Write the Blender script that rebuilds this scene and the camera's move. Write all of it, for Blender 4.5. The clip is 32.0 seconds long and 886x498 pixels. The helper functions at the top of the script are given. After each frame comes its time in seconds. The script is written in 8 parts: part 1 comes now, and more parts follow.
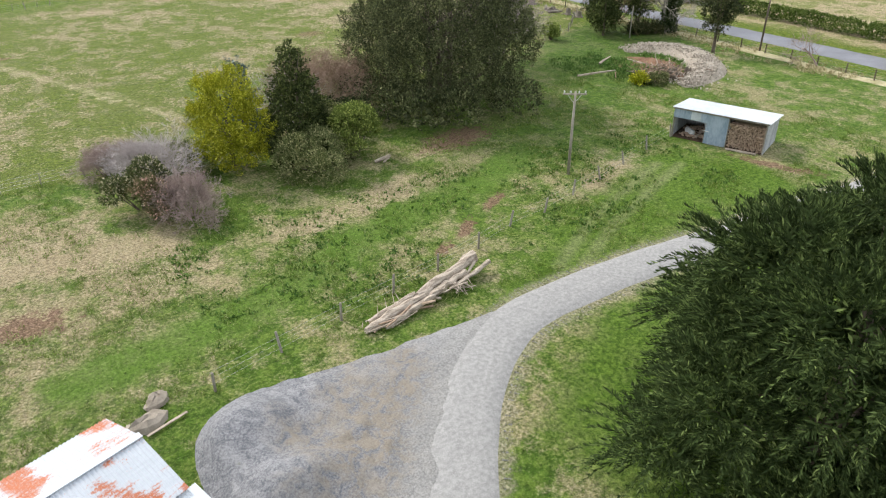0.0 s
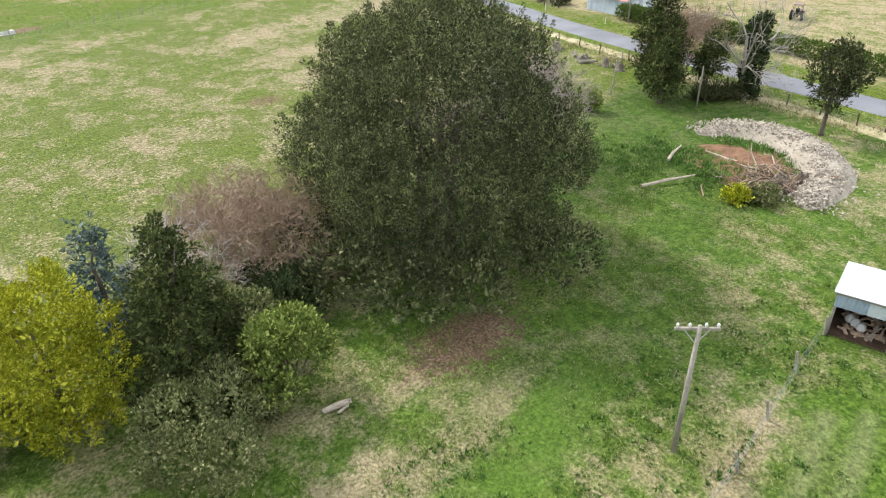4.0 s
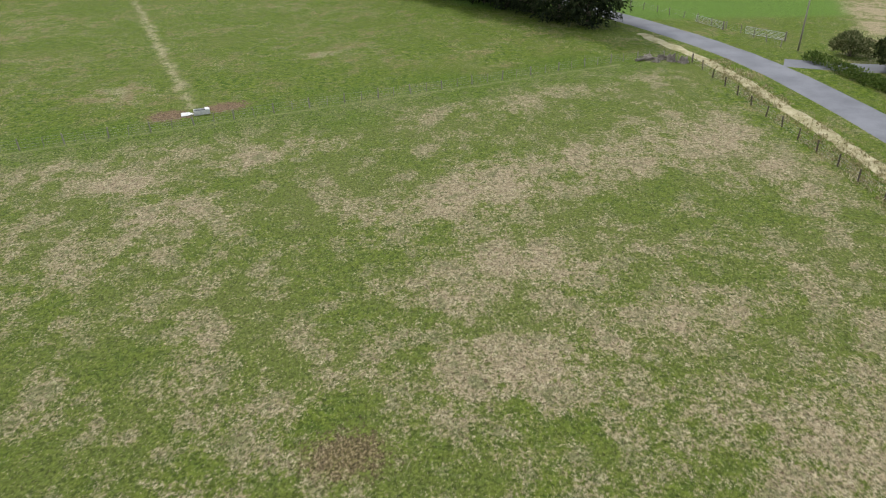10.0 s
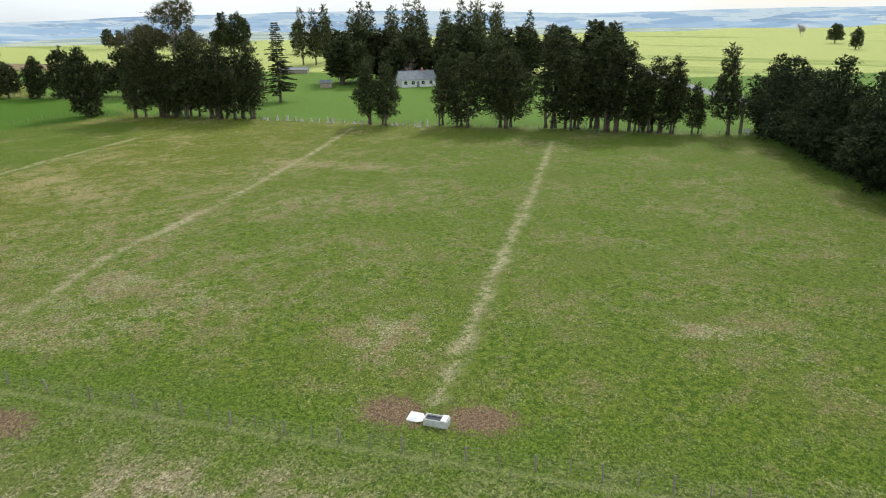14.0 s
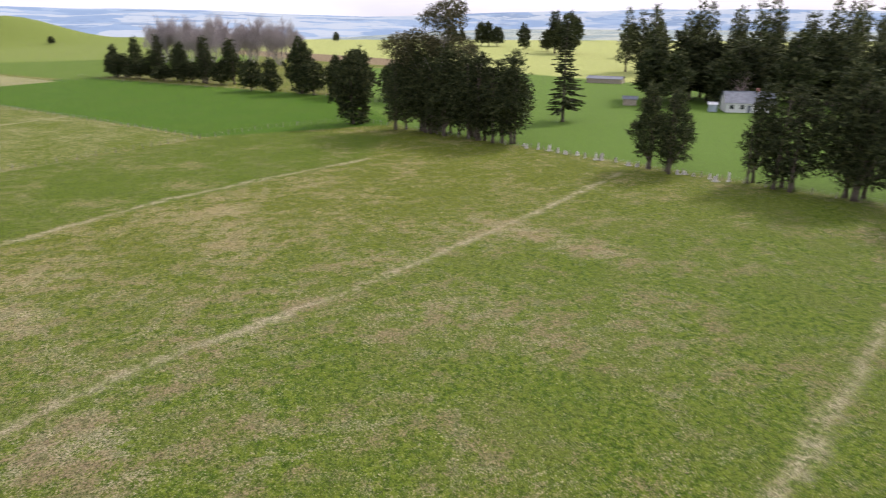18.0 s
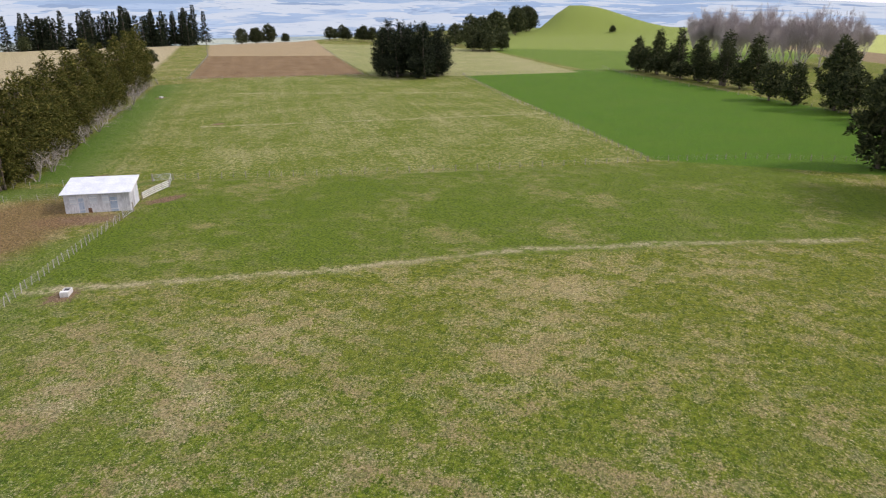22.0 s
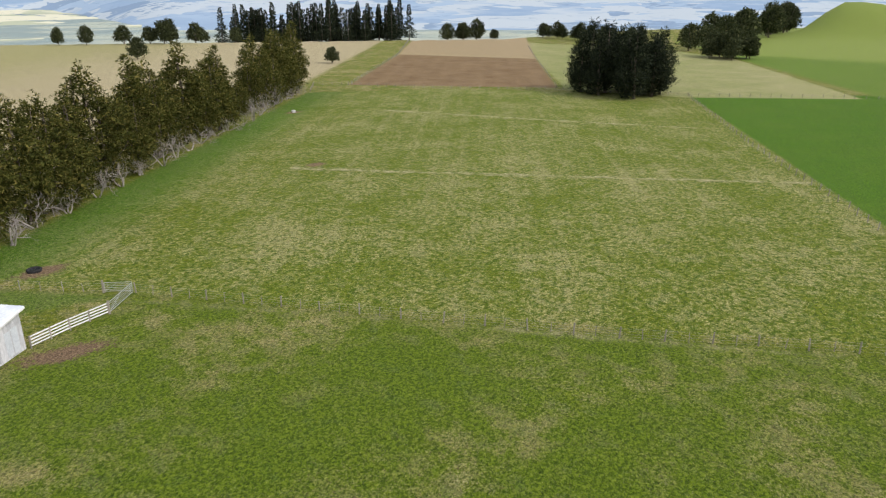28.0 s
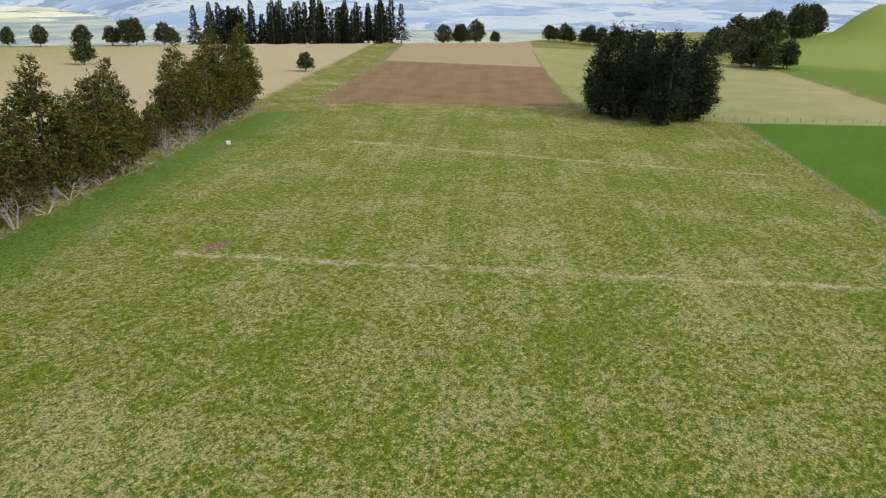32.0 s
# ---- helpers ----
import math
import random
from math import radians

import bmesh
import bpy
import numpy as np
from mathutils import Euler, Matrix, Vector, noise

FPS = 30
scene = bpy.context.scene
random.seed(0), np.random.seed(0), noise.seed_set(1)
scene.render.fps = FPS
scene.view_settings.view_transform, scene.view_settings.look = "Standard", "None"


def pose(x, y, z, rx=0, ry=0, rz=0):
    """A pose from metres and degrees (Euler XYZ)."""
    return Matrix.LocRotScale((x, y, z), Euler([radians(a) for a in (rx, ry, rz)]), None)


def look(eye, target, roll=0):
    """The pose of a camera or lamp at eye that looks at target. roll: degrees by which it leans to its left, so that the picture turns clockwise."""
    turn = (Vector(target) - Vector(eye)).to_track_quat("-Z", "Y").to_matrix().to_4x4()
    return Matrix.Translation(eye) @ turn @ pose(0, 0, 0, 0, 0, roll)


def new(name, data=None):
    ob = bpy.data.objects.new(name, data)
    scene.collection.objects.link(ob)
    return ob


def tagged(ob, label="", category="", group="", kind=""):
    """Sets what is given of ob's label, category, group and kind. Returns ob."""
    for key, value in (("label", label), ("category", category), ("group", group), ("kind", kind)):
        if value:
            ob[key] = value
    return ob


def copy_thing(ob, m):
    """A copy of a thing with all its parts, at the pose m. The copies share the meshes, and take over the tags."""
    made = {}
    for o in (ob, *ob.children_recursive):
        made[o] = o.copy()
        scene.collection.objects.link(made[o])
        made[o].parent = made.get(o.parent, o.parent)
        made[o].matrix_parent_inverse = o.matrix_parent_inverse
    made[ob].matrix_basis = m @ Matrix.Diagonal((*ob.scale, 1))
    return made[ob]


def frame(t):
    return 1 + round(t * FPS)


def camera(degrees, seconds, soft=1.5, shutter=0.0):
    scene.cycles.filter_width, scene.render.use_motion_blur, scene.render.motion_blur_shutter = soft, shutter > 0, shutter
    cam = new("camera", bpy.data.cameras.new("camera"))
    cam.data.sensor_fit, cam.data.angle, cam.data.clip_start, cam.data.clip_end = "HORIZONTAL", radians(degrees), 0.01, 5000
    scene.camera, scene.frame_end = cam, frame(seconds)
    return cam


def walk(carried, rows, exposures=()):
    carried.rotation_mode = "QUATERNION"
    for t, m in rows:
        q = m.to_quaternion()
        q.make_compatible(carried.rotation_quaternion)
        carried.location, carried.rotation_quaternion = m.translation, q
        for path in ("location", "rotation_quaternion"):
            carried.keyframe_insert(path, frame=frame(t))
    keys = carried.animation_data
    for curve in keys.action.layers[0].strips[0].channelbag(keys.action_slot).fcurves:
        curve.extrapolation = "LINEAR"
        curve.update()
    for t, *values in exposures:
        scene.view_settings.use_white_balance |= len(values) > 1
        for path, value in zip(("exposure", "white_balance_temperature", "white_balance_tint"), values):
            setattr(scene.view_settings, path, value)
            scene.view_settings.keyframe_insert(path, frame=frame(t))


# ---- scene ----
cam = camera(65.3, 32.0, 1.15, 0.22)
METRES, EYE, TILT, LEAN, TURN = 317.0, 21.25, 0.0, 0.0, -30.6
ROWS = [
    (0.0, 0.0, 0.0, 0.0, -0.28, -29.84, 0.48),
    (0.5, 0.0, 0.0063, 0.0002, -0.29, -29.81, 0.56),
    (1.0, -0.0001, 0.0146, 0.0004, -0.33, -29.8, 0.6),
    (1.5, -0.0, 0.0245, 0.0006, -0.33, -29.8, 0.64),
    (2.0, 0.0001, 0.0357, 0.0006, -0.33, -29.8, 0.68),
    (2.5, 0.0001, 0.048, 0.0006, -0.37, -29.79, 0.7),
    (3.0, 0.0002, 0.0613, 0.0007, -0.35, -29.81, 0.74),
    (3.5, 0.0004, 0.0753, 0.0009, -0.32, -29.81, 0.8),
    (5.5, 0.0009, 0.117, 0.0018, -0.35, -29.78, 0.69),
    (6.0, 0.0009, 0.1287, 0.0021, -0.35, -29.79, 0.67),
    (6.5, 0.0009, 0.1418, 0.0047, -0.34, -29.87, 0.68),
    (7.0, 0.0008, 0.1553, 0.0072, -0.37, -29.89, 0.68),
    (7.5, 0.0006, 0.1689, 0.0074, 0.34, -29.79, 0.8),
    (8.0, 0.0004, 0.1833, 0.0069, 10.49, -29.64, 0.96),
    (8.5, -0.0, 0.1987, 0.0065, 21.17, -29.49, 0.95),
    (9.0, -0.0006, 0.215, 0.0068, 28.67, -29.49, 1.01),
    (9.5, -0.0029, 0.2313, 0.0078, 28.93, -29.62, 0.99),
    (10.0, -0.0067, 0.2476, 0.0092, 29.69, -29.7, 0.9),
    (10.5, -0.0112, 0.2639, 0.0106, 32.02, -29.72, 0.89),
    (11.0, -0.0173, 0.2795, 0.0115, 42.48, -29.5, 0.78),
    (11.5, -0.0236, 0.2955, 0.0123, 57.07, -29.89, 0.78),
    (12.0, -0.0314, 0.311, 0.014, 63.66, -30.41, 0.78),
    (12.5, -0.0408, 0.3252, 0.0151, 67.11, -24.39, 0.75),
    (13.0, -0.0507, 0.3385, 0.0153, 68.78, -19.19, 0.77),
    (13.5, -0.0619, 0.3506, 0.0157, 68.81, -18.99, 0.73),
    (14.0, -0.0742, 0.3619, 0.0164, 68.82, -19.02, 0.67),
    (14.5, -0.0872, 0.3726, 0.0171, 68.83, -19.03, 0.62),
    (16.5, -0.1449, 0.4095, 0.0202, 68.96, -19.05, 0.31),
    (17.0, -0.1606, 0.4175, 0.0206, 71.94, -19.03, 0.23),
    (17.5, -0.1768, 0.4246, 0.0206, 83.19, -18.99, 0.12),
    (18.0, -0.1934, 0.432, 0.0208, 96.79, -19.06, 0.09),
    (18.5, -0.2103, 0.4387, 0.0212, 109.2, -19.2, 0.18),
    (19.0, -0.2271, 0.443, 0.0215, 116.75, -19.27, 0.23),
    (19.5, -0.2438, 0.4452, 0.0216, 123.83, -19.32, 0.29),
    (20.0, -0.2604, 0.4455, 0.0218, 130.92, -19.38, 0.3),
    (20.5, -0.2772, 0.4446, 0.022, 133.06, -19.45, 0.38),
    (21.0, -0.2929, 0.4414, 0.022, 133.05, -19.52, 0.35),
    (21.5, -0.3081, 0.4361, 0.0219, 136.04, -19.61, 0.27),
    (22.0, -0.3233, 0.43, 0.022, 140.59, -19.71, 0.29),
    (22.5, -0.3379, 0.4226, 0.0221, 145.12, -19.81, 0.33),
    (23.0, -0.3519, 0.4139, 0.0222, 149.67, -19.88, 0.31),
    (23.5, -0.3657, 0.4043, 0.0224, 153.5, -19.97, 0.4),
    (24.0, -0.3784, 0.3936, 0.0226, 153.6, -20.04, 0.35),
    (24.5, -0.3904, 0.382, 0.0227, 153.62, -20.09, 0.29),
    (25.0, -0.4017, 0.3697, 0.0229, 153.63, -20.12, 0.21),
    (25.5, -0.4118, 0.3575, 0.0231, 154.34, -20.13, 0.16),
    (27.5, -0.4506, 0.3017, 0.0237, 158.96, -20.22, -0.06),
    (28.0, -0.4593, 0.2868, 0.0237, 158.98, -20.23, -0.14),
    (28.5, -0.4678, 0.2715, 0.0235, 159.01, -20.22, -0.2),
    (29.0, -0.476, 0.256, 0.0232, 159.04, -20.22, -0.25),
    (29.5, -0.484, 0.2403, 0.023, 159.08, -20.21, -0.32),
    (30.0, -0.492, 0.2244, 0.0227, 159.11, -20.21, -0.34),
    (30.5, -0.4996, 0.2085, 0.0225, 159.13, -20.22, -0.39),
    (31.0, -0.5072, 0.1924, 0.0223, 159.16, -20.21, -0.44),
    (31.5, -0.5148, 0.1762, 0.0222, 159.19, -20.25, -0.48),
    (32.0, -0.5223, 0.1597, 0.022, 159.21, -20.27, -0.5),
]
walk(cam, [(t, pose(0, 0, EYE, TILT, LEAN, TURN) @ pose(METRES * x, METRES * y, METRES * z, 90 + pitch, roll, yaw)) for t, x, y, z, yaw, pitch, roll in ROWS],
     ((0.0, 0.44, 6500, 10), (3.0, 0.66, 6500, 8), (6.0, 0.84, 6450, 10), (7.2, 0.80, 6400, 12), (7.9, 0.62, 6400, 14), (9.0, 0.0, 6450, 12), (13.0, 0.05, 6400, 4), (14.5, 0.08, 6400, 8), (17.0, 0.14, 6400, 24), (21.0, 0.04, 6450, 24), (24.0, 0.0, 6500, 16), (32.0, -0.02, 6500, 14)))

# ---- sky, sun and exposure ----
SUN_AZ, SUN_EL = radians(-18.0), radians(42.0)      # azimuth from +y, turning towards -x
world = bpy.data.worlds.new("sky")
scene.world = world
world.use_nodes = True
wn = world.node_tree.nodes
wl = world.node_tree.links
wn.clear()
w_out = wn.new("ShaderNodeOutputWorld")
w_bg = wn.new("ShaderNodeBackground")
w_sky = wn.new("ShaderNodeTexSky")
w_sky.sky_type = "NISHITA"
w_sky.sun_disc = False
w_sky.sun_elevation = SUN_EL
w_sky.sun_rotation = SUN_AZ
w_sky.air_density, w_sky.dust_density = 1.0, 2.0
w_tc = wn.new("ShaderNodeTexCoord")
w_map = wn.new("ShaderNodeMapping")
w_map.inputs["Scale"].default_value = (1.0, 1.0, 3.5)
w_cloud = wn.new("ShaderNodeTexNoise")
w_cloud.inputs["Scale"].default_value = 2.2
w_cloud.inputs["Detail"].default_value = 6.0
w_cover = wn.new("ShaderNodeMapRange")
w_cover.inputs[1].default_value, w_cover.inputs[2].default_value = 0.36, 0.6
w_cover.inputs[3].default_value, w_cover.inputs[4].default_value = 0.62, 0.97
w_mix = wn.new("ShaderNodeMix")
w_mix.data_type = "RGBA"
w_mix.inputs["B"].default_value = (8.6, 9.0, 9.6, 1.0)
wl.new(w_tc.outputs["Generated"], w_map.inputs["Vector"])
wl.new(w_map.outputs["Vector"], w_cloud.inputs["Vector"])
wl.new(w_cloud.outputs["Fac"], w_cover.inputs[0])
wl.new(w_cover.outputs[0], w_mix.inputs["Factor"])
wl.new(w_sky.outputs["Color"], w_mix.inputs["A"])
wl.new(w_mix.outputs["Result"], w_bg.inputs["Color"])
wl.new(w_bg.outputs["Background"], w_out.inputs["Surface"])
w_bg.inputs["Strength"].default_value = 0.115

sun = new("sun", bpy.data.lights.new("sun", "SUN"))
sun.data.energy, sun.data.angle, sun.data.color = 2.7, radians(9.0), (1.0, 0.95, 0.87)
sun.matrix_world = look((0, 0, 80), (80 * math.sin(SUN_AZ) * -math.cos(SUN_EL), -80 * math.cos(SUN_AZ) * math.cos(SUN_EL), 80 - 80 * math.sin(SUN_EL)))
scene.view_settings.exposure = 0.0


# ---- shader arithmetic ----
class Sh:
    """A socket that can be reckoned with."""

    def __init__(self, tree, out):
        self.tree, self.out = tree, out

    def op(self, kind, *others):
        n = self.tree.nodes.new("ShaderNodeMath")
        n.operation = kind
        for i, o in enumerate((self, *others)):
            if isinstance(o, Sh):
                self.tree.links.new(o.out, n.inputs[i])
            else:
                n.inputs[i].default_value = o
        return Sh(self.tree, n.outputs[0])

    def __add__(self, o): return self.op("ADD", o)
    def __sub__(self, o): return self.op("SUBTRACT", o)
    def __mul__(self, o): return self.op("MULTIPLY", o)
    def __truediv__(self, o): return self.op("DIVIDE", o)
    def inv(self): return self.op("MULTIPLY_ADD", -1.0, 1.0)
    def smax(self, o): return self.op("MAXIMUM", o)
    def smin(self, o): return self.op("MINIMUM", o)

    def step(self, lo, hi, a=0.0, b=1.0):
        n = self.tree.nodes.new("ShaderNodeMapRange")
        n.interpolation_type = "SMOOTHSTEP"
        self.tree.links.new(self.out, n.inputs[0])
        for i, v in enumerate((lo, hi, a, b)):
            if isinstance(v, Sh):
                self.tree.links.new(v.out, n.inputs[i + 1])
            else:
                n.inputs[i + 1].default_value = v
        return Sh(self.tree, n.outputs[0])


class Mat:
    """A node material under construction."""

    def __init__(self, name, rough=0.9, metal=0.0, spec=0.3):
        self.m = bpy.data.materials.new(name)
        self.m.use_nodes = True
        self.t = self.m.node_tree
        self.bsdf = self.t.nodes["Principled BSDF"]
        self.bsdf.inputs["Roughness"].default_value = rough
        self.bsdf.inputs["Metallic"].default_value = metal
        self.bsdf.inputs["Specular IOR Level"].default_value = spec

    def pos(self, local=False):
        if local:
            n = self.t.nodes.new("ShaderNodeTexCoord")
            return n.outputs["Object"]
        return self.t.nodes.new("ShaderNodeNewGeometry").outputs["Position"]

    def xyz(self, vec):
        n = self.t.nodes.new("ShaderNodeSeparateXYZ")
        self.t.links.new(vec, n.inputs[0])
        return [Sh(self.t, o) for o in n.outputs]

    def scaled(self, vec, scale, turn=0.0):
        n = self.t.nodes.new("ShaderNodeMapping")
        self.t.links.new(vec, n.inputs["Vector"])
        n.inputs["Scale"].default_value = scale
        n.inputs["Rotation"].default_value = (0, 0, turn)
        return n.outputs["Vector"]

    def nz(self, vec, scale, detail=4.0, rough=0.55, bend=0.0):
        n = self.t.nodes.new("ShaderNodeTexNoise")
        self.t.links.new(vec, n.inputs["Vector"])
        n.inputs["Scale"].default_value = scale
        n.inputs["Detail"].default_value = detail
        n.inputs["Roughness"].default_value = rough
        n.inputs["Distortion"].default_value = bend
        return Sh(self.t, n.outputs["Fac"])

    def cells(self, vec, scale, edge=False):
        n = self.t.nodes.new("ShaderNodeTexVoronoi")
        if edge:
            n.feature = "DISTANCE_TO_EDGE"
        self.t.links.new(vec, n.inputs["Vector"])
        n.inputs["Scale"].default_value = scale
        return Sh(self.t, n.outputs["Distance"])

    def island(self):
        return Sh(self.t, self.t.nodes.new("ShaderNodeNewGeometry").outputs["Random Per Island"])

    def each(self):
        return Sh(self.t, self.t.nodes.new("ShaderNodeObjectInfo").outputs["Random"])

    def mix(self, fac, a, b):
        n = self.t.nodes.new("ShaderNodeMix")
        n.data_type = "RGBA"
        for key, v in (("Factor", fac), ("A", a), ("B", b)):
            s = [i for i in n.inputs if i.name == key and (i.type == "RGBA" or key == "Factor" and i.type == "VALUE")][0]
            if isinstance(v, Sh):
                self.t.links.new(v.out, s)
            elif isinstance(v, tuple):
                s.default_value = (*v, 1.0)
            else:
                s.default_value = v
        return Sh(self.t, [o for o in n.outputs if o.type == "RGBA"][0])

    def shade(self, col, fac):
        """Multiplies a colour by a number socket."""
        n = self.t.nodes.new("ShaderNodeVectorMath")
        n.operation = "SCALE"
        self.t.links.new(col.out, n.inputs[0])
        self.t.links.new(fac.out, n.inputs["Scale"])
        return Sh(self.t, n.outputs[0])

    def done(self, col, bump=None, strength=0.4, dist=0.05, rough=None):
        if isinstance(col, tuple):
            self.bsdf.inputs["Base Color"].default_value = (*col, 1.0)
        else:
            self.t.links.new(col.out, self.bsdf.inputs["Base Color"])
        if bump is not None:
            b = self.t.nodes.new("ShaderNodeBump")
            b.inputs["Strength"].default_value = strength
            b.inputs["Distance"].default_value = dist
            self.t.links.new(bump.out, b.inputs["Height"])
            self.t.links.new(b.outputs["Normal"], self.bsdf.inputs["Normal"])
        if rough is not None:
            self.t.links.new(rough.out, self.bsdf.inputs["Roughness"])
        return self.m


def segment(px, py, ax, ay, bx, by):
    """Distance from a stretch of line."""
    dx, dy = bx - ax, by - ay
    l2 = dx * dx + dy * dy
    t = ((px - ax) * (dx / l2) + (py - ay) * (dy / l2)).op("MAXIMUM", 0.0).op("MINIMUM", 1.0)
    ex = px - (t * dx + ax)
    ey = py - (t * dy + ay)
    return (ex * ex + ey * ey).op("SQRT")


def grouped(fn):
    """Packs the nodes of a mask into a group of its own."""
    def call(px, py, *rest):
        g = bpy.data.node_groups.new("mask", "ShaderNodeTree")
        for name in ("X", "Y"):
            g.interface.new_socket(name, in_out="INPUT", socket_type="NodeSocketFloat")
        g.interface.new_socket("Value", in_out="OUTPUT", socket_type="NodeSocketFloat")
        a, b = g.nodes.new("NodeGroupInput"), g.nodes.new("NodeGroupOutput")
        r = fn(Sh(g, a.outputs[0]), Sh(g, a.outputs[1]), *rest)
        g.links.new(r.out, b.inputs[0])
        n = px.tree.nodes.new("ShaderNodeGroup")
        n.node_tree = g
        px.tree.links.new(px.out, n.inputs[0])
        px.tree.links.new(py.out, n.inputs[1])
        return Sh(px.tree, n.outputs[0])
    return call


@grouped
def blobs(px, py, pts):
    """Nearest of several ellipses."""
    d = None
    for p in pts:
        b = blob(px, py, *p)
        d = b if d is None else d.smin(b)
    return d


@grouped
def polyline(px, py, pts):
    d = None
    for a, b in zip(pts, pts[1:]):
        s = segment(px, py, *a, *b)
        d = s if d is None else d.smin(s)
    return d


@grouped
def inside(px, py, pts, soft=0.8):
    """1 inside a convex outline."""
    area = sum(a[0] * b[1] - b[0] * a[1] for a, b in zip(pts, pts[1:] + pts[:1]))
    if area < 0:
        pts = pts[::-1]
    d = None
    for a, b in zip(pts, pts[1:] + pts[:1]):
        dx, dy = b[0] - a[0], b[1] - a[1]
        l = math.hypot(dx, dy)
        s = (py - a[1]) * (dx / l) - (px - a[0]) * (dy / l)
        d = s if d is None else d.smin(s)
    return d.step(-soft, soft)


def blob(px, py, cx, cy, rx, ry, turn=0.0):
    """0 in the middle, 1 on the rim of an ellipse."""
    c, s = math.cos(radians(turn)), math.sin(radians(turn))
    u = ((px - cx) * c + (py - cy) * s) / rx
    v = ((py - cy) * c - (px - cx) * s) / ry
    return (u * u + v * v).op("SQRT")


# ---- the ground's turf ----
def ground_material():
    M = Mat("pasture", 0.95, 0.0, 0.15)
    P = M.pos()
    px0, py0, pz = M.xyz(P)
    n_mid = M.nz(M.scaled(P, (1, 1, 1), 0.5), 0.11, 5.0, 0.6)
    n_pat = M.nz(M.scaled(P, (1.0, 0.62, 1), 0.35), 0.3, 5.0, 0.65)
    n_tuft = M.nz(P, 1.5, 4.0, 0.6)
    n_fine = M.nz(P, 6.0, 3.0, 0.65)
    n_grit = M.nz(P, 20.0, 2.0, 0.6)
    n_clump = M.nz(P, 3.4, 6.0, 0.78, 0.6)
    n_fleck = M.nz(M.scaled(P, (1, 1, 1), 1.1), 7.0, 4.0, 0.75)
    n_gap = M.nz(M.scaled(P, (1, 1, 1), 2.3), 3.1, 5.0, 0.72)
    n_frac = M.nz(M.scaled(P, (1, 1, 1), 0.8), 0.075, 9.0, 0.66)
    n_dark = M.nz(M.scaled(P, (1, 1, 1), 1.9), 0.5, 7.0, 0.72)
    wob = (n_tuft - 0.5) * 1.6 + (n_pat - 0.5) * 1.2
    px, py = px0 + wob, py0 + (n_pat - 0.5) * 1.8 + (n_fine - 0.5) * 0.8

    hf = n_clump * 0.5 + n_fleck * 0.5
    low = n_frac * 0.28 + n_pat * 0.27 + n_dark * 0.45

    def speck(d):
        """Dead grass among green: d is its share."""
        return (hf + d * 0.36).step(0.585, 0.755)

    def spots(pts):
        d = blobs(px, py, [(*p, 20) for p in pts])
        return (d + (n_tuft - 0.5) * 0.9 + (n_frac - 0.5) * 2.4).step(1.7, 0.1)

    bare_b = spots([(17, 117, 5, 3), (23, 130, 6, 2.2), (42, 121, 9, 4), (55, 128, 9, 4.5), (66, 130, 6, 10), (43, 108, 8, 4), (52, 102, 6, 3), (42, 98, 5, 3), (22, 86, 5, 3), (46, 85, 4.5, 3), (59, 93, 8, 5), (50, 80, 7, 4), (12, 124, 4, 2.5)])
    bare_c = spots([(0.7, 150, 4, 4.5), (22, 167, 3, 2), (-54, 136, 4.5, 2.6), (-51, 126, 3.8, 2.5), (-37, 131, 3, 2), (-30, 142, 4, 4), (-60, 194, 9, 3.5), (-50, 198, 8, 3.5), (-119, 170, 6, 2.5), (-86, 160, 3, 3), (-108, 169, 5, 2)])
    bare_a = spots([(20, 41, 3.8, 1.8), (27, 42.5, 2.4, 1.3), (13.5, 39.5, 2.7, 1.3), (26.5, 46.5, 1.6, 0.9), (34, 34.3, 3.2, 1.1), (38, 36.2, 2.2, 0.9), (37, 32.8, 2, 1), (2, 42, 4, 3), (3.7, 37.5, 3, 2), (-3, 45, 5, 4)])
    grass = M.mix(n_tuft.step(0.36, 0.64), (0.052, 0.104, 0.004), (0.140, 0.190, 0.016))
    sere = px.step(-30.0, -90.0)
    grass = M.mix(n_mid.step(0.4, 0.7) * 0.7, grass, (0.125, 0.155, 0.026))
    straw = M.mix(n_fleck.step(0.36, 0.62), (0.25, 0.19, 0.105), (0.60, 0.51, 0.355))
    # paddock beyond the first fence line: green with worn straw-coloured patches
    f_straw = speck(low.step(0.41, 0.61) * 0.62 + bare_c * 0.3 - 0.06 + px.step(0.0, -45.0) * py.step(205.0, 165.0) * 0.13)
    grass = M.mix(sere * 0.75, grass, M.mix(n_tuft.step(0.36, 0.64), (0.072, 0.104, 0.003), (0.165, 0.178, 0.011)))
    col = M.mix(f_straw * 0.76, grass, M.mix(sere * 0.7, M.mix(n_pat.step(0.4, 0.6), straw, (0.31, 0.22, 0.135)), M.mix(n_fleck.step(0.38, 0.60), (0.26, 0.20, 0.06), (0.54, 0.44, 0.24))))
    # paddock beside the road: largely straw
    road_pad = inside(px, py, [(-62, 107), (69, 163), (75, 85), (60, 70), (40, 60), (-5, 55), (-62, 66)], 3.0)
    f2 = speck(low.step(0.41, 0.60) * 0.66 + bare_b * 0.34 - 0.02)
    col = M.mix(road_pad, col, M.mix(f2 * 0.85, M.mix(n_mid, grass, (0.135, 0.16, 0.042)), M.mix(n_tuft.step(0.35, 0.6), straw, (0.37, 0.285, 0.195))))
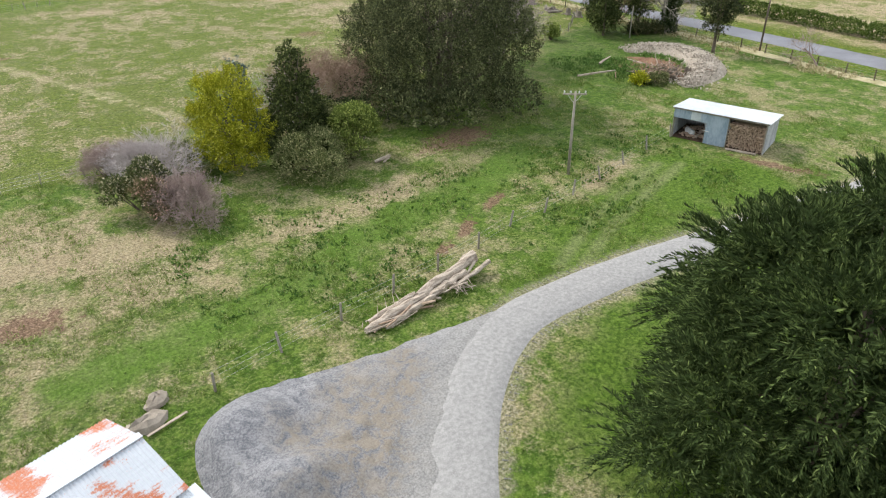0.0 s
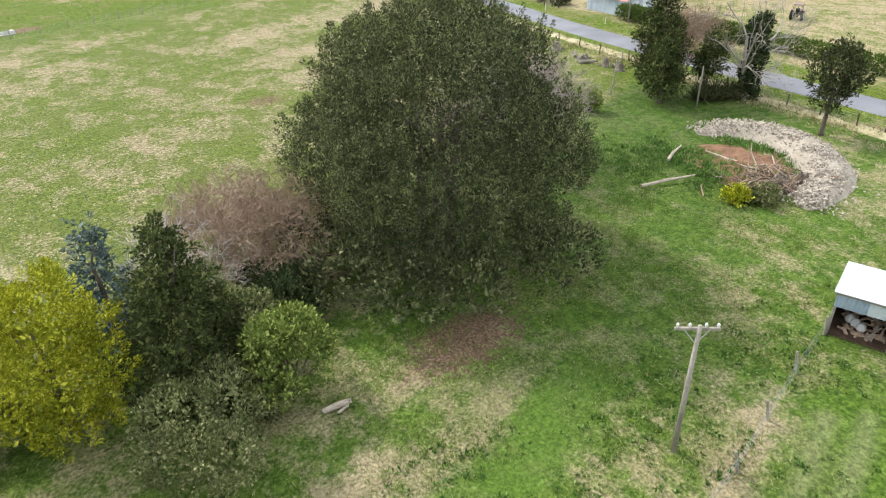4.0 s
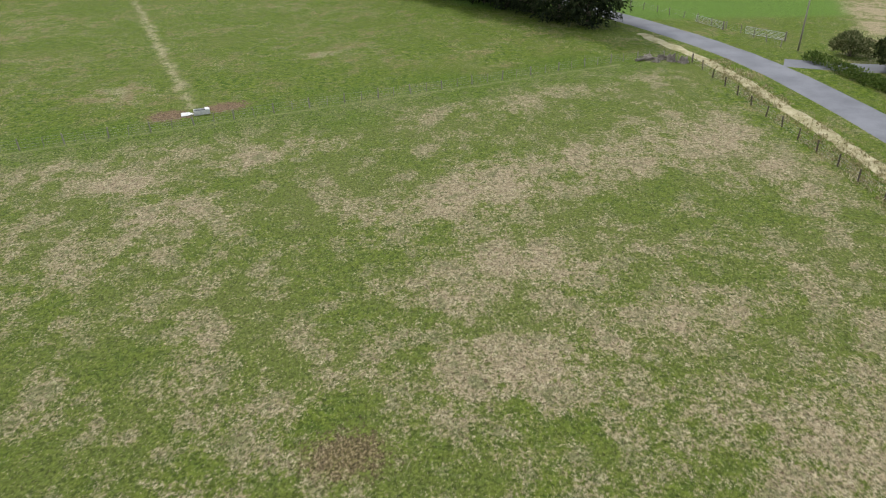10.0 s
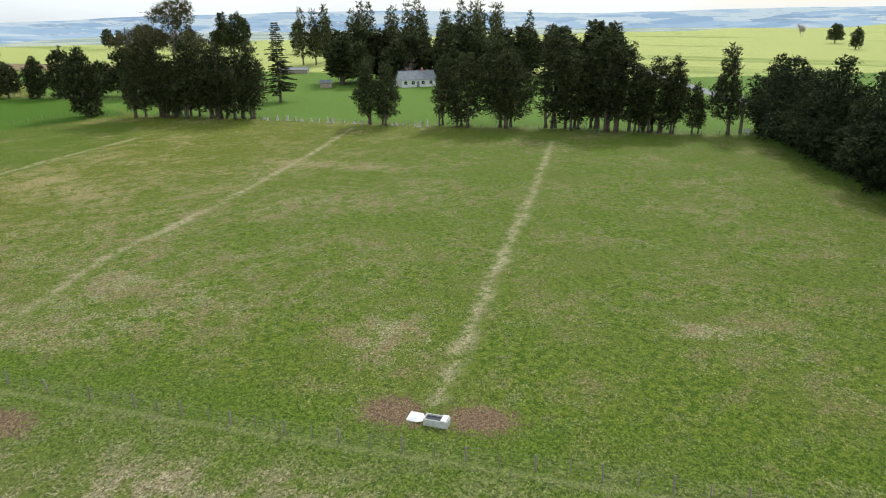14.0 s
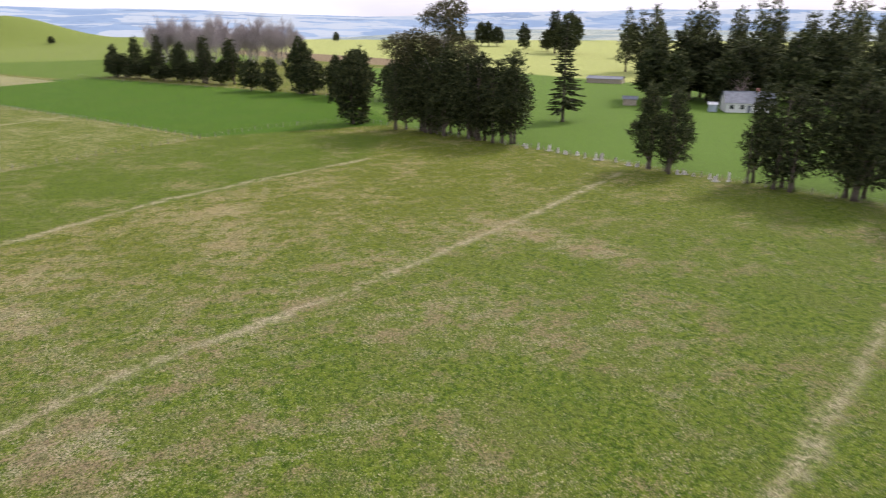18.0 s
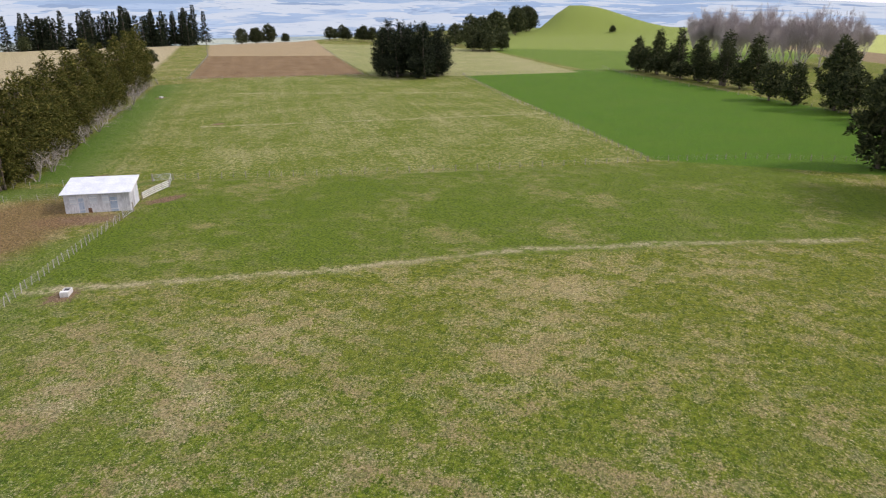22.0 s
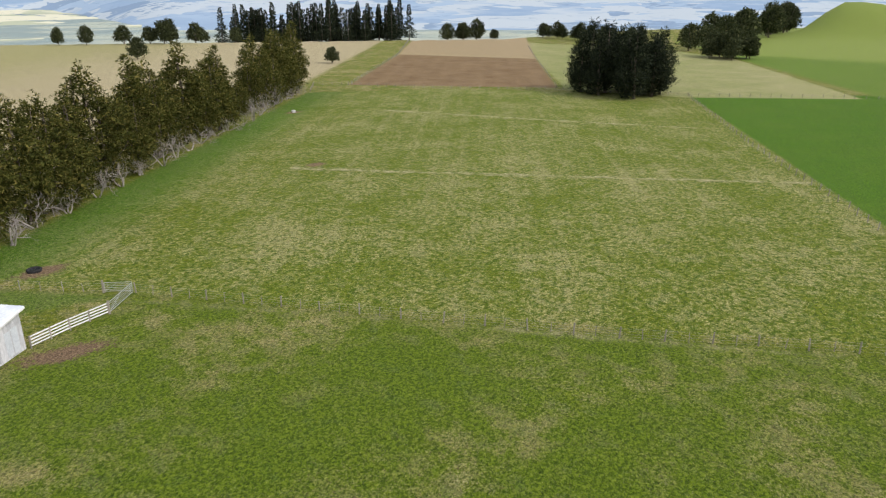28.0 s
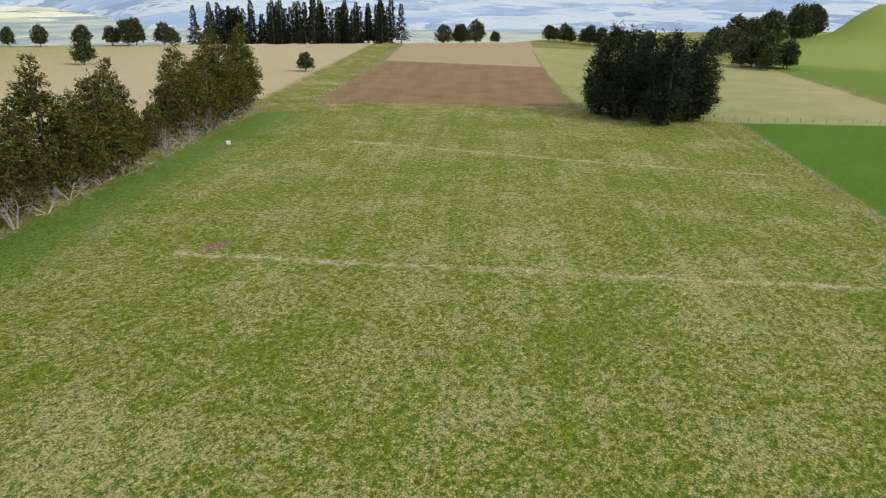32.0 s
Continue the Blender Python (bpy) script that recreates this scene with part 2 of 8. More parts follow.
    # rough lush ground round the drive and shrubs
    yard = inside(px, py, [(-75, 54), (34, 56), (78, 56), (78, -60), (-75, -60)], 1.5).smax(inside(px, py, [(0, 40), (20, 56), (62, 73.5), (78, 80), (78, 30)], 1.5))
    lush = M.mix(n_tuft.step(0.35, 0.7), (0.055, 0.112, 0.012), (0.122, 0.190, 0.030))
    lush = M.mix((n_fine * 0.5 + n_pat * 0.5).step(0.47, 0.66), lush, (0.185, 0.215, 0.062))
    f3 = (hf * 0.55 + 0.225 + (low.step(0.41, 0.58) * 0.66 + bare_a * 0.56 - 0.07) * 0.36).step(0.55, 0.80)
    lush = M.mix(f3 * 0.85, lush, M.mix(n_pat, straw, (0.30, 0.235, 0.14)))
    dry = inside(px, py, [(-30, 30), (-2, 24), (4, 30), (6, 40), (-2, 47), (-30, 54)], 4.0)
    lush = M.mix(dry * low.step(0.40, 0.60) * 0.45, lush, M.mix(n_pat, straw, (0.22, 0.16, 0.10)))
    swath = polyline(px, py, [(-2, 30), (3.1, 30.9), (7, 32), (11.2, 33.6), (15.2, 35.9), (19.2, 37.2), (25.2, 38.8), (33, 42)])
    lush = M.mix(swath.step(2.4, 0.8) * 0.85, lush, M.mix(n_fine, (0.065, 0.135, 0.014), (0.125, 0.205, 0.034)))
    mown = (inside(px, py, [(20, 26), (46, 26), (47, 31), (43, 36), (30, 32.5)], 1.2)).smax(inside(px, py, [(12, -20), (40, -20), (60, 21), (22, 21.8), (15, 17)], 1.0))
    lush = M.mix(mown * 0.85, lush, M.mix(n_clump.step(0.36, 0.64), (0.052, 0.115, 0.009), (0.118, 0.190, 0.026)))
    # deeper green grass beside the spreading tree and towards the road
    deep_green = inside(px, py, [(46, 50), (53, 49), (64, 54), (73, 60), (73, 75), (62, 75), (50, 65)], 3.5).smax(inside(px, py, [(24, 42), (38, 41), (50, 47), (60, 66), (48, 68), (30, 52)], 4.0) * 0.6)
    lush = M.mix(deep_green * n_frac.step(0.32, 0.50) * 0.8, lush, M.mix(n_tuft.step(0.3, 0.7), (0.030, 0.072, 0.008), (0.075, 0.135, 0.018)))
    col = M.mix(yard, col, lush)
    wheel = polyline(px0, py0, [(23.6, 26.5), (29.3, 30.1), (35.5, 32.8), (40, 34.6)]).smin(polyline(px0, py0, [(25.2, 26.0), (30.3, 28.9), (36.2, 31.4), (41.5, 33.6)]))
    col = M.mix((wheel + (n_fine - 0.5) * 0.7).step(0.75, 0.05) * 0.42, col, (0.25, 0.26, 0.13))
    # greener strip on both sides of the fence lines
    strip = polyline(px, py, [(-78, 99.5), (62, 158.5)])
    col = M.mix((strip + (n_frac - 0.5) * 16.0).step(8.5, 3.0) * 0.6, col, M.mix(n_clump.step(0.4, 0.6), (0.045, 0.100, 0.004), (0.115, 0.175, 0.014)))
    col = M.mix((strip + (n_clump - 0.5) * 2.0).step(0.55, 0.0) * 0.28, col, (0.36, 0.36, 0.18))
    # second paddock
    pad2 = inside(px, py, [(-110, 87), (-152, 162), (-292, 78), (-260, 13), (-224, -16), (-100, 67)], 1.0)
    n_row = M.nz(M.scaled(M.scaled(P, (1, 1, 1), -0.607), (0.018, 0.42, 1)), 1.0, 3.0, 0.6)
    f4 = speck((n_row - 0.5) * 0.5 + (n_frac * 0.3 + n_tuft * 0.3 + n_dark * 0.4).step(0.40, 0.62) * 0.55 + 0.11)
    col = M.mix(pad2, col, M.mix(f4 * 0.44, M.mix(n_tuft.step(0.36, 0.64), (0.064, 0.112, 0.003), (0.150, 0.182, 0.011)), M.mix(n_fleck.step(0.4, 0.6), (0.42, 0.34, 0.16), (0.66, 0.56, 0.35))))
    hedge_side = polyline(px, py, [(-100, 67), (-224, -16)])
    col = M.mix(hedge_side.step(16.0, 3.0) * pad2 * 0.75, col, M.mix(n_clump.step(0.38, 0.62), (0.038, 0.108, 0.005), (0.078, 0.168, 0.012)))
    home = inside(px, py, [(-77, 100.5), (-110, 88), (-158, 178), (-135, 203), (-114, 190), (-69, 106)], 2.5)
    col = M.mix(home * (n_frac * 0.6 + n_dark * 0.4).step(0.45, 0.72).inv() * 0.9, col, M.mix(n_clump.step(0.38, 0.62), (0.050, 0.102, 0.003), (0.120, 0.168, 0.009)))
    edge = polyline(px, py, [(6.0, 9.5), (9.7, 15.1), (12.2, 18.6), (15.2, 21.6), (18.6, 23.5), (22.8, 24.0), (28, 24.1), (36, 23.7), (60, 22.6), (80.5, 21.5)])
    col = M.mix((edge + (n_clump - 0.5) * 1.6).step(2.2, 1.5) * 0.75, col, M.mix(n_fleck.step(0.4, 0.6), (0.17, 0.165, 0.09), (0.40, 0.36, 0.26)))
    col = M.mix(n_dark.step(0.53, 0.63) * 0.5 * (yard.smax(pad2 * 0.4)).inv(), col, M.mix(n_fine, (0.040, 0.092, 0.006), (0.075, 0.135, 0.012)))
    # worn cattle tracks
    tracks = polyline(px, py, [(-14, 119), (-3.2, 95.8), (3.2, 82), (7, 74), (10.5, 66)])
    tracks = tracks.smin(polyline(px, py, [(-25.5, 122.8), (-30, 132.8), (-39, 145), (-48.6, 167.7), (-66.3, 200.7), (-82.4, 228)]))
    tracks = tracks.smin(polyline(px, py, [(11, 144), (4.5, 158), (-3.6, 175), (-14.4, 199), (-34, 239)]))
    tracks = tracks.smin(polyline(px, py, [(-66, 106), (-83, 134), (-96, 152), (-104, 168.5), (-113, 190)]))
    tracks = tracks.smin(polyline(px, py, [(-156, 58), (-164.5, 72), (-176, 90), (-186, 106), (-202, 131)]))
    tracks = tracks.smin(polyline(px, py, [(-214, 27), (-229, 71), (-240, 100)]))
    tracks = tracks.smin(polyline(px, py, [(-109, 89), (-121, 109.8), (-132, 131.2), (-141, 147)]) + 0.6).smin(polyline(px, py, [(-152, 163), (-291, 79.6)]) + 0.9)
    f_t = (tracks + (n_mid - 0.5) * 2.5 + (n_frac - 0.5) * 4.0 + (n_clump - 0.5) * 4.0).step(1.3, -0.35) * (n_frac * 0.4 + n_tuft * 0.2 + n_dark * 0.4).step(0.40, 0.54)
    col = M.mix(f_t * 0.78, col, M.mix(hf.step(0.4, 0.6), (0.28, 0.25, 0.11), (0.62, 0.53, 0.38)))
    # smooth bright paddock
    pad3 = inside(px, py, [(-152.5, 163), (-291.8, 79), (-335, 130), (-207, 222), (-152, 209)], 0.8)
    col = M.mix(pad3, col, M.mix(n_frac.step(0.30, 0.70), M.mix(n_clump.step(0.36, 0.64), (0.045, 0.117, 0.004), (0.076, 0.168, 0.008)), M.mix(n_clump.step(0.36, 0.64), (0.056, 0.126, 0.005), (0.092, 0.176, 0.012))))
    # beyond the far fence
    pale = inside(px, py, [(-288, 79), (-281, 37), (-373, -24), (-470, -95), (-470, 0), (-433, 50), (-318, 121)], 1.0)
    col = M.mix(pale, col, M.mix((hf * 0.5 + n_frac * 0.3 + (py * 0.03 - px * 0.012).op('SINE') * 0.03 + 0.1).step(0.38, 0.66), (0.19, 0.225, 0.062), (0.40, 0.36, 0.19)))
    plough = inside(px, py, [(-246, -20), (-350, -91), (-373, -24), (-284, 38)], 0.8)
    col = M.mix(plough, col, M.mix((n_mid * 0.5 + n_clump * 0.5 + ((px * 0.565 - py * 0.825) * 0.9).op("SINE") * 0.02).step(0.32, 0.68), (0.160, 0.102, 0.047), (0.245, 0.168, 0.088)))
    plough2 = inside(px, py, [(-350, -91), (-480, -190), (-530, -128), (-373, -24)], 1.0)
    col = M.mix(plough2, col, M.mix(n_pat, (0.30, 0.225, 0.125), (0.37, 0.29, 0.165)))
    cream = inside(px, py, [(-95, 60), (-222, -24), (-240, -36), (-470, -205), (-380, -480), (60, -260), (-40, 30)], 2.0)
    col = M.mix(cream, col, M.mix((px * -0.565 + py * 0.825 + (n_mid - 0.5) * 90.0).step(-60.0, 40.0), M.mix(hf.step(0.40, 0.62), (0.25, 0.245, 0.09), (0.36, 0.325, 0.16)), M.mix(hf.step(0.40, 0.62), (0.32, 0.28, 0.15), (0.46, 0.39, 0.245))))
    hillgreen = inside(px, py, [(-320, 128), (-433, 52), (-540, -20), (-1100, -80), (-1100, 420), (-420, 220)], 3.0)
    # paler towards the hill: sunlight on its slope put into the colour
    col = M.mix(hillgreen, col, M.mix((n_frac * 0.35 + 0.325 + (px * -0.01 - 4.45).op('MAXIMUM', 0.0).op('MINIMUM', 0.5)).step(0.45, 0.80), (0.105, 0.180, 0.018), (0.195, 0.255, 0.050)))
    # lawns beyond the tree row, and pasture with sunshine painted into its colour
    lawn = inside(px, py, [(-215, 215), (-146, 211), (-4, 270), (150, 336), (150, 470), (-200, 470), (-340, 250)], 2.0).smax(inside(px, py, [(-4, 273), (45, 200), (70, 186), (300, 186), (300, 480), (-4, 480)], 2.0))
    col = M.mix(lawn, col, M.mix(n_mid * 0.6 + hf * 0.4, (0.090, 0.180, 0.018), (0.140, 0.225, 0.036)))
    bright = inside(px, py, [(-420, 225), (-255, 222), (-165, 292), (-95, 362), (-20, 398), (900, 700), (900, 4600), (-4600, 4600), (-4600, 400)], 4.0)
    lit = M.mix(n_mid, (0.35, 0.40, 0.115), (0.45, 0.48, 0.155))
    lit = M.mix(M.nz(M.scaled(P, (0.3, 1.6, 1), 0.7), 0.012, 3.0).step(0.55, 0.66), lit, (0.24, 0.30, 0.07))
    col = M.mix(bright, col, lit)
    tilled = blob(px, py, -420, 262, 130, 22, 22)
    col = M.mix(tilled.step(1.05, 0.85), col, (0.24, 0.18, 0.10))
    # across the road
    east = inside(px, py, [(89, 20), (89, 140), (120, 220), (700, 220), (700, -300), (89, -300)], 2.0)
    col = M.mix(east, col, M.mix(speck(low.step(0.40, 0.60) * 0.7 + 0.17), (0.16, 0.185, 0.05), (0.38, 0.31, 0.19)))
    # bare soil
    soil = blobs(px, py, [(-11.6, 123.6, 3.4, 2.0, 25), (9.3, 141.5, 2.6, 2.1), (14.6, 144.2, 2.9, 2.0, 25), (-3.7, 36.2, 2.2, 1.5), (21.5, 33.4, 1.3, 0.5, 40), (19.0, 32.0, 1.0, 0.4, 40), (25.3, 35.8, 1.5, 0.5, 30),
                          (29.5, 47.6, 4.0, 2.0, 15), (-87, 90.5, 3.0, 7, 35), (-100, 94.8, 4.0, 1.6, -20), (-66.5, 110.5, 2.2, 1.6), (47.5, 29.5, 3.6, 0.7, -70), (-160.4, 59, 2.2, 1.4), (-196, 10.5, 2.6, 1.5), (-107, 74, 3.0, 1.6)])
    col = M.mix((soil + (n_tuft - 0.5) * 1.3 + (n_clump - 0.5) * 2.4).step(1.15, 0.6) * 0.85, col, M.mix(n_fleck.step(0.4, 0.6), (0.13, 0.075, 0.05), (0.27, 0.165, 0.12)))
    lane = inside(px, py, [(-109, 87), (-96, 82), (-85.5, 63), (-75, 44), (-80, 40), (-93, 61)], 1.2)
    col = M.mix(lane * 0.85, col, M.mix(n_clump.step(0.38, 0.62), (0.050, 0.105, 0.010), (0.115, 0.180, 0.022)))
    yard2 = blob(px, py, -79.5, 84.5, 19, 9.5, 20)
    col = M.mix((yard2 + (n_pat - 0.5) * 0.8).step(1.2, 0.6) * 0.85, col, M.mix(n_clump.step(0.4, 0.6), (0.125, 0.080, 0.032), (0.215, 0.135, 0.062)))
    dark = blobs(px, py, [(33.6, 91.9, 2.2, 1.6), (-3, 99.5, 1.4, 0.9)])
    col = M.mix((dark + (n_tuft - 0.5) * 1.4 + (n_clump - 0.5) * 3.0).step(1.2, 0.5) * 0.75, col, M.mix(n_fleck.step(0.42, 0.58), (0.075, 0.045, 0.025), (0.30, 0.21, 0.13)))
    # far western land: distance haze mixed into its colour as blue-grey
    west_haze = ((px * -0.619 + py * -0.785).step(540, 720)).smax((px * -0.87 + py * 0.5).step(800, 960))
    col = M.mix(west_haze, col, M.mix(M.nz(P, 0.006, 4.0).step(0.40, 0.62), (0.24, 0.31, 0.30), (0.40, 0.44, 0.36)))
    grain = n_fine * 0.3 + n_grit * 0.2 + n_clump * 0.5
    crisp = grain.step(0.38, 0.62, 0.42, 1.44)
    col = M.shade(col, crisp * yard.inv() + grain.step(0.36, 0.64, 0.55, 1.40) * yard)
    turf = (west_haze.smax(plough)).inv()
    col = M.mix(n_fleck.step(0.585, 0.64) * turf * (mown * yard).inv() * (pad3.smax(lawn).smax(home * 0.6)).inv() * yard.step(0.0, 1.0, 0.5, 0.16), col, (0.52, 0.47, 0.28))
    col = M.mix(n_fleck.step(0.40, 0.345) * turf * 0.45, col, (0.045, 0.072, 0.006))
    worn = (f2 * road_pad).smax(f_straw * (road_pad.smax(pad2)).inv() * 0.7) * (yard.smax(bright)).inv()
    col = M.mix(n_gap.step(0.435, 0.39) * worn * 0.8, col, (0.085, 0.052, 0.030))
    col = M.shade(col, (M.nz(M.scaled(P, (1, 1, 1), 0.3), 1.9, 6.0, 0.8).step(0.42, 0.33) * turf).step(0.0, 1.0, 1.0, 0.36))
    bump = n_tuft * 0.6 + n_clump * 0.6 + n_fine * 0.25 + n_grit * 0.12
    return M.done(col, bump, 0.9, 0.26)


def simple(name, a, b, scale=3.0, rough=0.85, metal=0.0, spec=0.3, bump=0.25, dist=0.02, each=0.0, local=True, stretch=(1, 1, 1), fine=8.0):
    """Two tones mixed at two scales, with relief."""
    M = Mat(name, rough, metal, spec)
    v = M.pos(local)
    if stretch != (1, 1, 1):
        v = M.scaled(v, stretch)
    n1, n2 = M.nz(v, scale, 4.0, 0.6), M.nz(v, scale * fine, 3.0, 0.6)
    f = (n1 * 0.65 + n2 * 0.35).step(0.33, 0.67)
    if each:
        f = f * (1 - each) + M.each() * each
    return M.done(M.mix(f, a, b), n1 * 0.4 + n2 * 0.6, bump, dist)


def leaf_material(name, dark, mid, tip, rough=0.8):
    M = Mat(name, rough, 0.0, 0.12)
    r = M.island()
    v = M.pos(True)
    n = M.nz(v, 0.9, 3.0)
    o = M.each()
    c = M.mix((r * 0.38 + n * 0.75).step(0.36, 0.76), dark, mid)
    c = M.mix((r + (n - 0.5) * 0.8).step(0.72, 0.98), c, tip)
    c = M.shade(c, o.step(0.0, 1.0, 0.86, 1.14))
    m = M.done(c)
    thin = M.t.nodes.new("ShaderNodeBsdfTranslucent")
    M.t.links.new(c.out, thin.inputs["Color"])
    both = M.t.nodes.new("ShaderNodeMixShader")
    both.inputs[0].default_value = 0.16
    M.t.links.new(M.bsdf.outputs[0], both.inputs[1])
    M.t.links.new(thin.outputs[0], both.inputs[2])
    M.t.links.new(both.outputs[0], M.t.nodes["Material Output"].inputs["Surface"])
    return m


PASTURE = ground_material()

# ---- materials of things ----
GRAVEL = simple("gravel", (0.225, 0.222, 0.217), (0.355, 0.350, 0.340), 5.0, 0.95, bump=0.5, dist=0.03, local=False, fine=4.0)
BLUE_METAL = simple("crushed_stone", (0.17, 0.18, 0.20), (0.36, 0.37, 0.40), 0.45, 0.95, bump=0.7, dist=0.05, local=False, fine=26.0)
ASPHALT = simple("chip_seal", (0.15, 0.155, 0.175), (0.22, 0.225, 0.25), 0.25, 0.9, bump=0.2, local=False, fine=40.0)
VERGE = simple("dry_verge", (0.24, 0.22, 0.10), (0.50, 0.44, 0.29), 0.8, 0.95, bump=0.6, dist=0.08, local=False)
BARK = simple("bark", (0.075, 0.058, 0.045), (0.20, 0.165, 0.13), 3.0, 0.95, bump=0.7, stretch=(1, 1, 0.25))
PALE_BARK = simple("pale_bark", (0.20, 0.18, 0.16), (0.45, 0.41, 0.36), 2.0, 0.9, bump=0.5, stretch=(1, 1, 0.25))
TWIG_PINK = simple("twig_pink", (0.255, 0.19, 0.17), (0.42, 0.335, 0.30), 2.0, 0.95, bump=0.0)
TWIG_GREY = simple("twig_grey", (0.311, 0.270, 0.257), (0.567, 0.513, 0.499), 2.0, 0.95, bump=0.0)
TWIG_MAUVE = simple("twig_mauve", (0.25, 0.19, 0.205), (0.43, 0.35, 0.365), 2.0, 0.95, bump=0.0)
TWIG_BROWN = simple("twig_brown", (0.205, 0.140, 0.098), (0.37, 0.27, 0.20), 2.0, 0.95, bump=0.0)
DRIFT = simple("weathered_wood", (0.22, 0.175, 0.135), (0.58, 0.50, 0.41), 1.6, 0.9, bump=0.6, stretch=(1, 4, 4))
RAW_WOOD = simple("split_wood", (0.22, 0.145, 0.095), (0.62, 0.47, 0.35), 3.5, 0.9, bump=0.4, each=0.5)
POST_WOOD = simple("post_wood", (0.17, 0.15, 0.12), (0.40, 0.365, 0.31), 2.5, 0.9, bump=0.4, each=0.3, stretch=(1, 1, 0.3))
DARK_POST = simple("creosote_wood", (0.06, 0.045, 0.035), (0.16, 0.13, 0.10), 2.5, 0.9, bump=0.4, each=0.3, stretch=(1, 1, 0.3))
WHITE_STONE = simple("bleached_stump", (0.40, 0.37, 0.33), (0.72, 0.69, 0.64), 2.0, 0.9, bump=0.5, each=0.3)
STUMP = simple("grey_stump", (0.10, 0.085, 0.07), (0.32, 0.285, 0.24), 2.5, 0.95, bump=0.7, each=0.2)
WIRE = simple("fence_wire", (0.30, 0.30, 0.29), (0.45, 0.45, 0.44), 2.0, 0.5, 0.7, bump=0.0)
CONCRETE = simple("concrete", (0.42, 0.42, 0.40), (0.66, 0.66, 0.63), 2.5, 0.9, bump=0.2)
WHITE_PAINT = simple("white_paint", (0.66, 0.66, 0.65), (0.82, 0.82, 0.81), 1.2, 0.6, bump=0.1)
ZINC_ROOF = simple("pale_roof_iron", (0.52, 0.56, 0.60), (0.68, 0.72, 0.75), 0.6, 0.5, 0.05, bump=0.05)
WHITEWASH = simple("whitewashed_iron", (0.40, 0.41, 0.43), (0.72, 0.73, 0.75), 0.8, 0.6, 0.05, bump=0.08, stretch=(1, 1, 0.25))
ZINC = simple("galvanised_iron", (0.27, 0.35, 0.47), (0.48, 0.56, 0.66), 0.9, 0.5, 0.25, bump=0.08, stretch=(1, 1, 0.35))
ZINC_OLD = simple("old_galvanised_iron", (0.30, 0.31, 0.33), (0.60, 0.62, 0.64), 1.3, 0.6, 0.2, bump=0.08, stretch=(1, 1, 0.3))
GATE_STEEL = simple("gate_steel", (0.40, 0.41, 0.42), (0.62, 0.63, 0.64), 2.0, 0.45, 0.6, bump=0.0)
RED_ROOF = simple("red_roof_iron", (0.40, 0.135, 0.125), (0.56, 0.27, 0.25), 0.7, 0.6, bump=0.05)
BLUE_WALL = simple("blue_grey_iron", (0.30, 0.36, 0.44), (0.48, 0.54, 0.60), 1.2, 0.6, 0.1, bump=0.05, stretch=(1, 1, 0.3))
GREEN_WALL = simple("green_iron", (0.10, 0.25, 0.17), (0.17, 0.34, 0.24), 0.8, 0.6, bump=0.05)
SLATE_ROOF = simple("grey_roof", (0.14, 0.155, 0.18), (0.23, 0.25, 0.28), 1.0, 0.7, bump=0.1)
GLASS = simple("dark_glass", (0.02, 0.025, 0.03), (0.05, 0.055, 0.06), 1.0, 0.08, spec=0.6, bump=0.0)
RUBBER = simple("rubber", (0.012, 0.012, 0.012), (0.03, 0.03, 0.03), 3.0, 0.85, bump=0.1)
# dark earth floor; also the painted shade of the green shed's bay
EARTH_AND_SHADE = simple("dark_earth", (0.05, 0.032, 0.022), (0.13, 0.08, 0.05), 2.0, 0.95, bump=0.5)
CHIPS = simple("pale_rubble", (0.19, 0.16, 0.125), (0.43, 0.38, 0.315), 1.2, 0.95, bump=0.6, dist=0.05, each=0.4, fine=14.0)
RED_SOIL = simple("red_brown_soil", (0.12, 0.062, 0.035), (0.25, 0.14, 0.085), 1.4, 0.95, bump=0.7, dist=0.08)
PORCELAIN = simple("porcelain", (0.62, 0.62, 0.60), (0.8, 0.8, 0.78), 3.0, 0.25, bump=0.0)
JUNK = simple("mixed_rubbish", (0.12, 0.10, 0.09), (0.50, 0.45, 0.42), 2.5, 0.8, bump=0.3, each=0.7)


def rusty():
    M = Mat("rust_streaked_iron", 0.6, 0.1, 0.3)
    v = M.pos(True)
    n1, n2, n3 = M.nz(v, 0.55, 2.0), M.nz(M.scaled(v, (0.5, 2.5, 2.5)), 3.0, 5.0, 0.7), M.nz(v, 14.0, 2.0)
    base = M.mix(n2, (0.42, 0.45, 0.49), (0.60, 0.63, 0.67))
    f = (n1 * 0.75 + n2 * 0.45).step(0.585, 0.66)
    c = M.mix(f * n3.step(0.2, 0.5), base, M.mix(n2, (0.36, 0.10, 0.045), (0.55, 0.22, 0.12)))
    return M.done(c, n3, 0.05, 0.01)


RUST_ROOF = rusty()

L_BIG = leaf_material("olive_leaf", (0.034, 0.044, 0.019), (0.118, 0.134, 0.057), (0.240, 0.255, 0.122))
L_TOTARA = leaf_material("dark_needle", (0.028, 0.038, 0.017), (0.074, 0.090, 0.036), (0.128, 0.138, 0.056))
L_BRONZE = leaf_material("bronze_needle", (0.036, 0.044, 0.009), (0.110, 0.116, 0.024), (0.205, 0.175, 0.046))
L_PINE = leaf_material("pine_needle", (0.015, 0.022, 0.014), (0.034, 0.047, 0.023), (0.078, 0.090, 0.042))
L_MACRO = leaf_material("cypress_spray", (0.034, 0.054, 0.017), (0.090, 0.138, 0.042), (0.215, 0.285, 0.092))
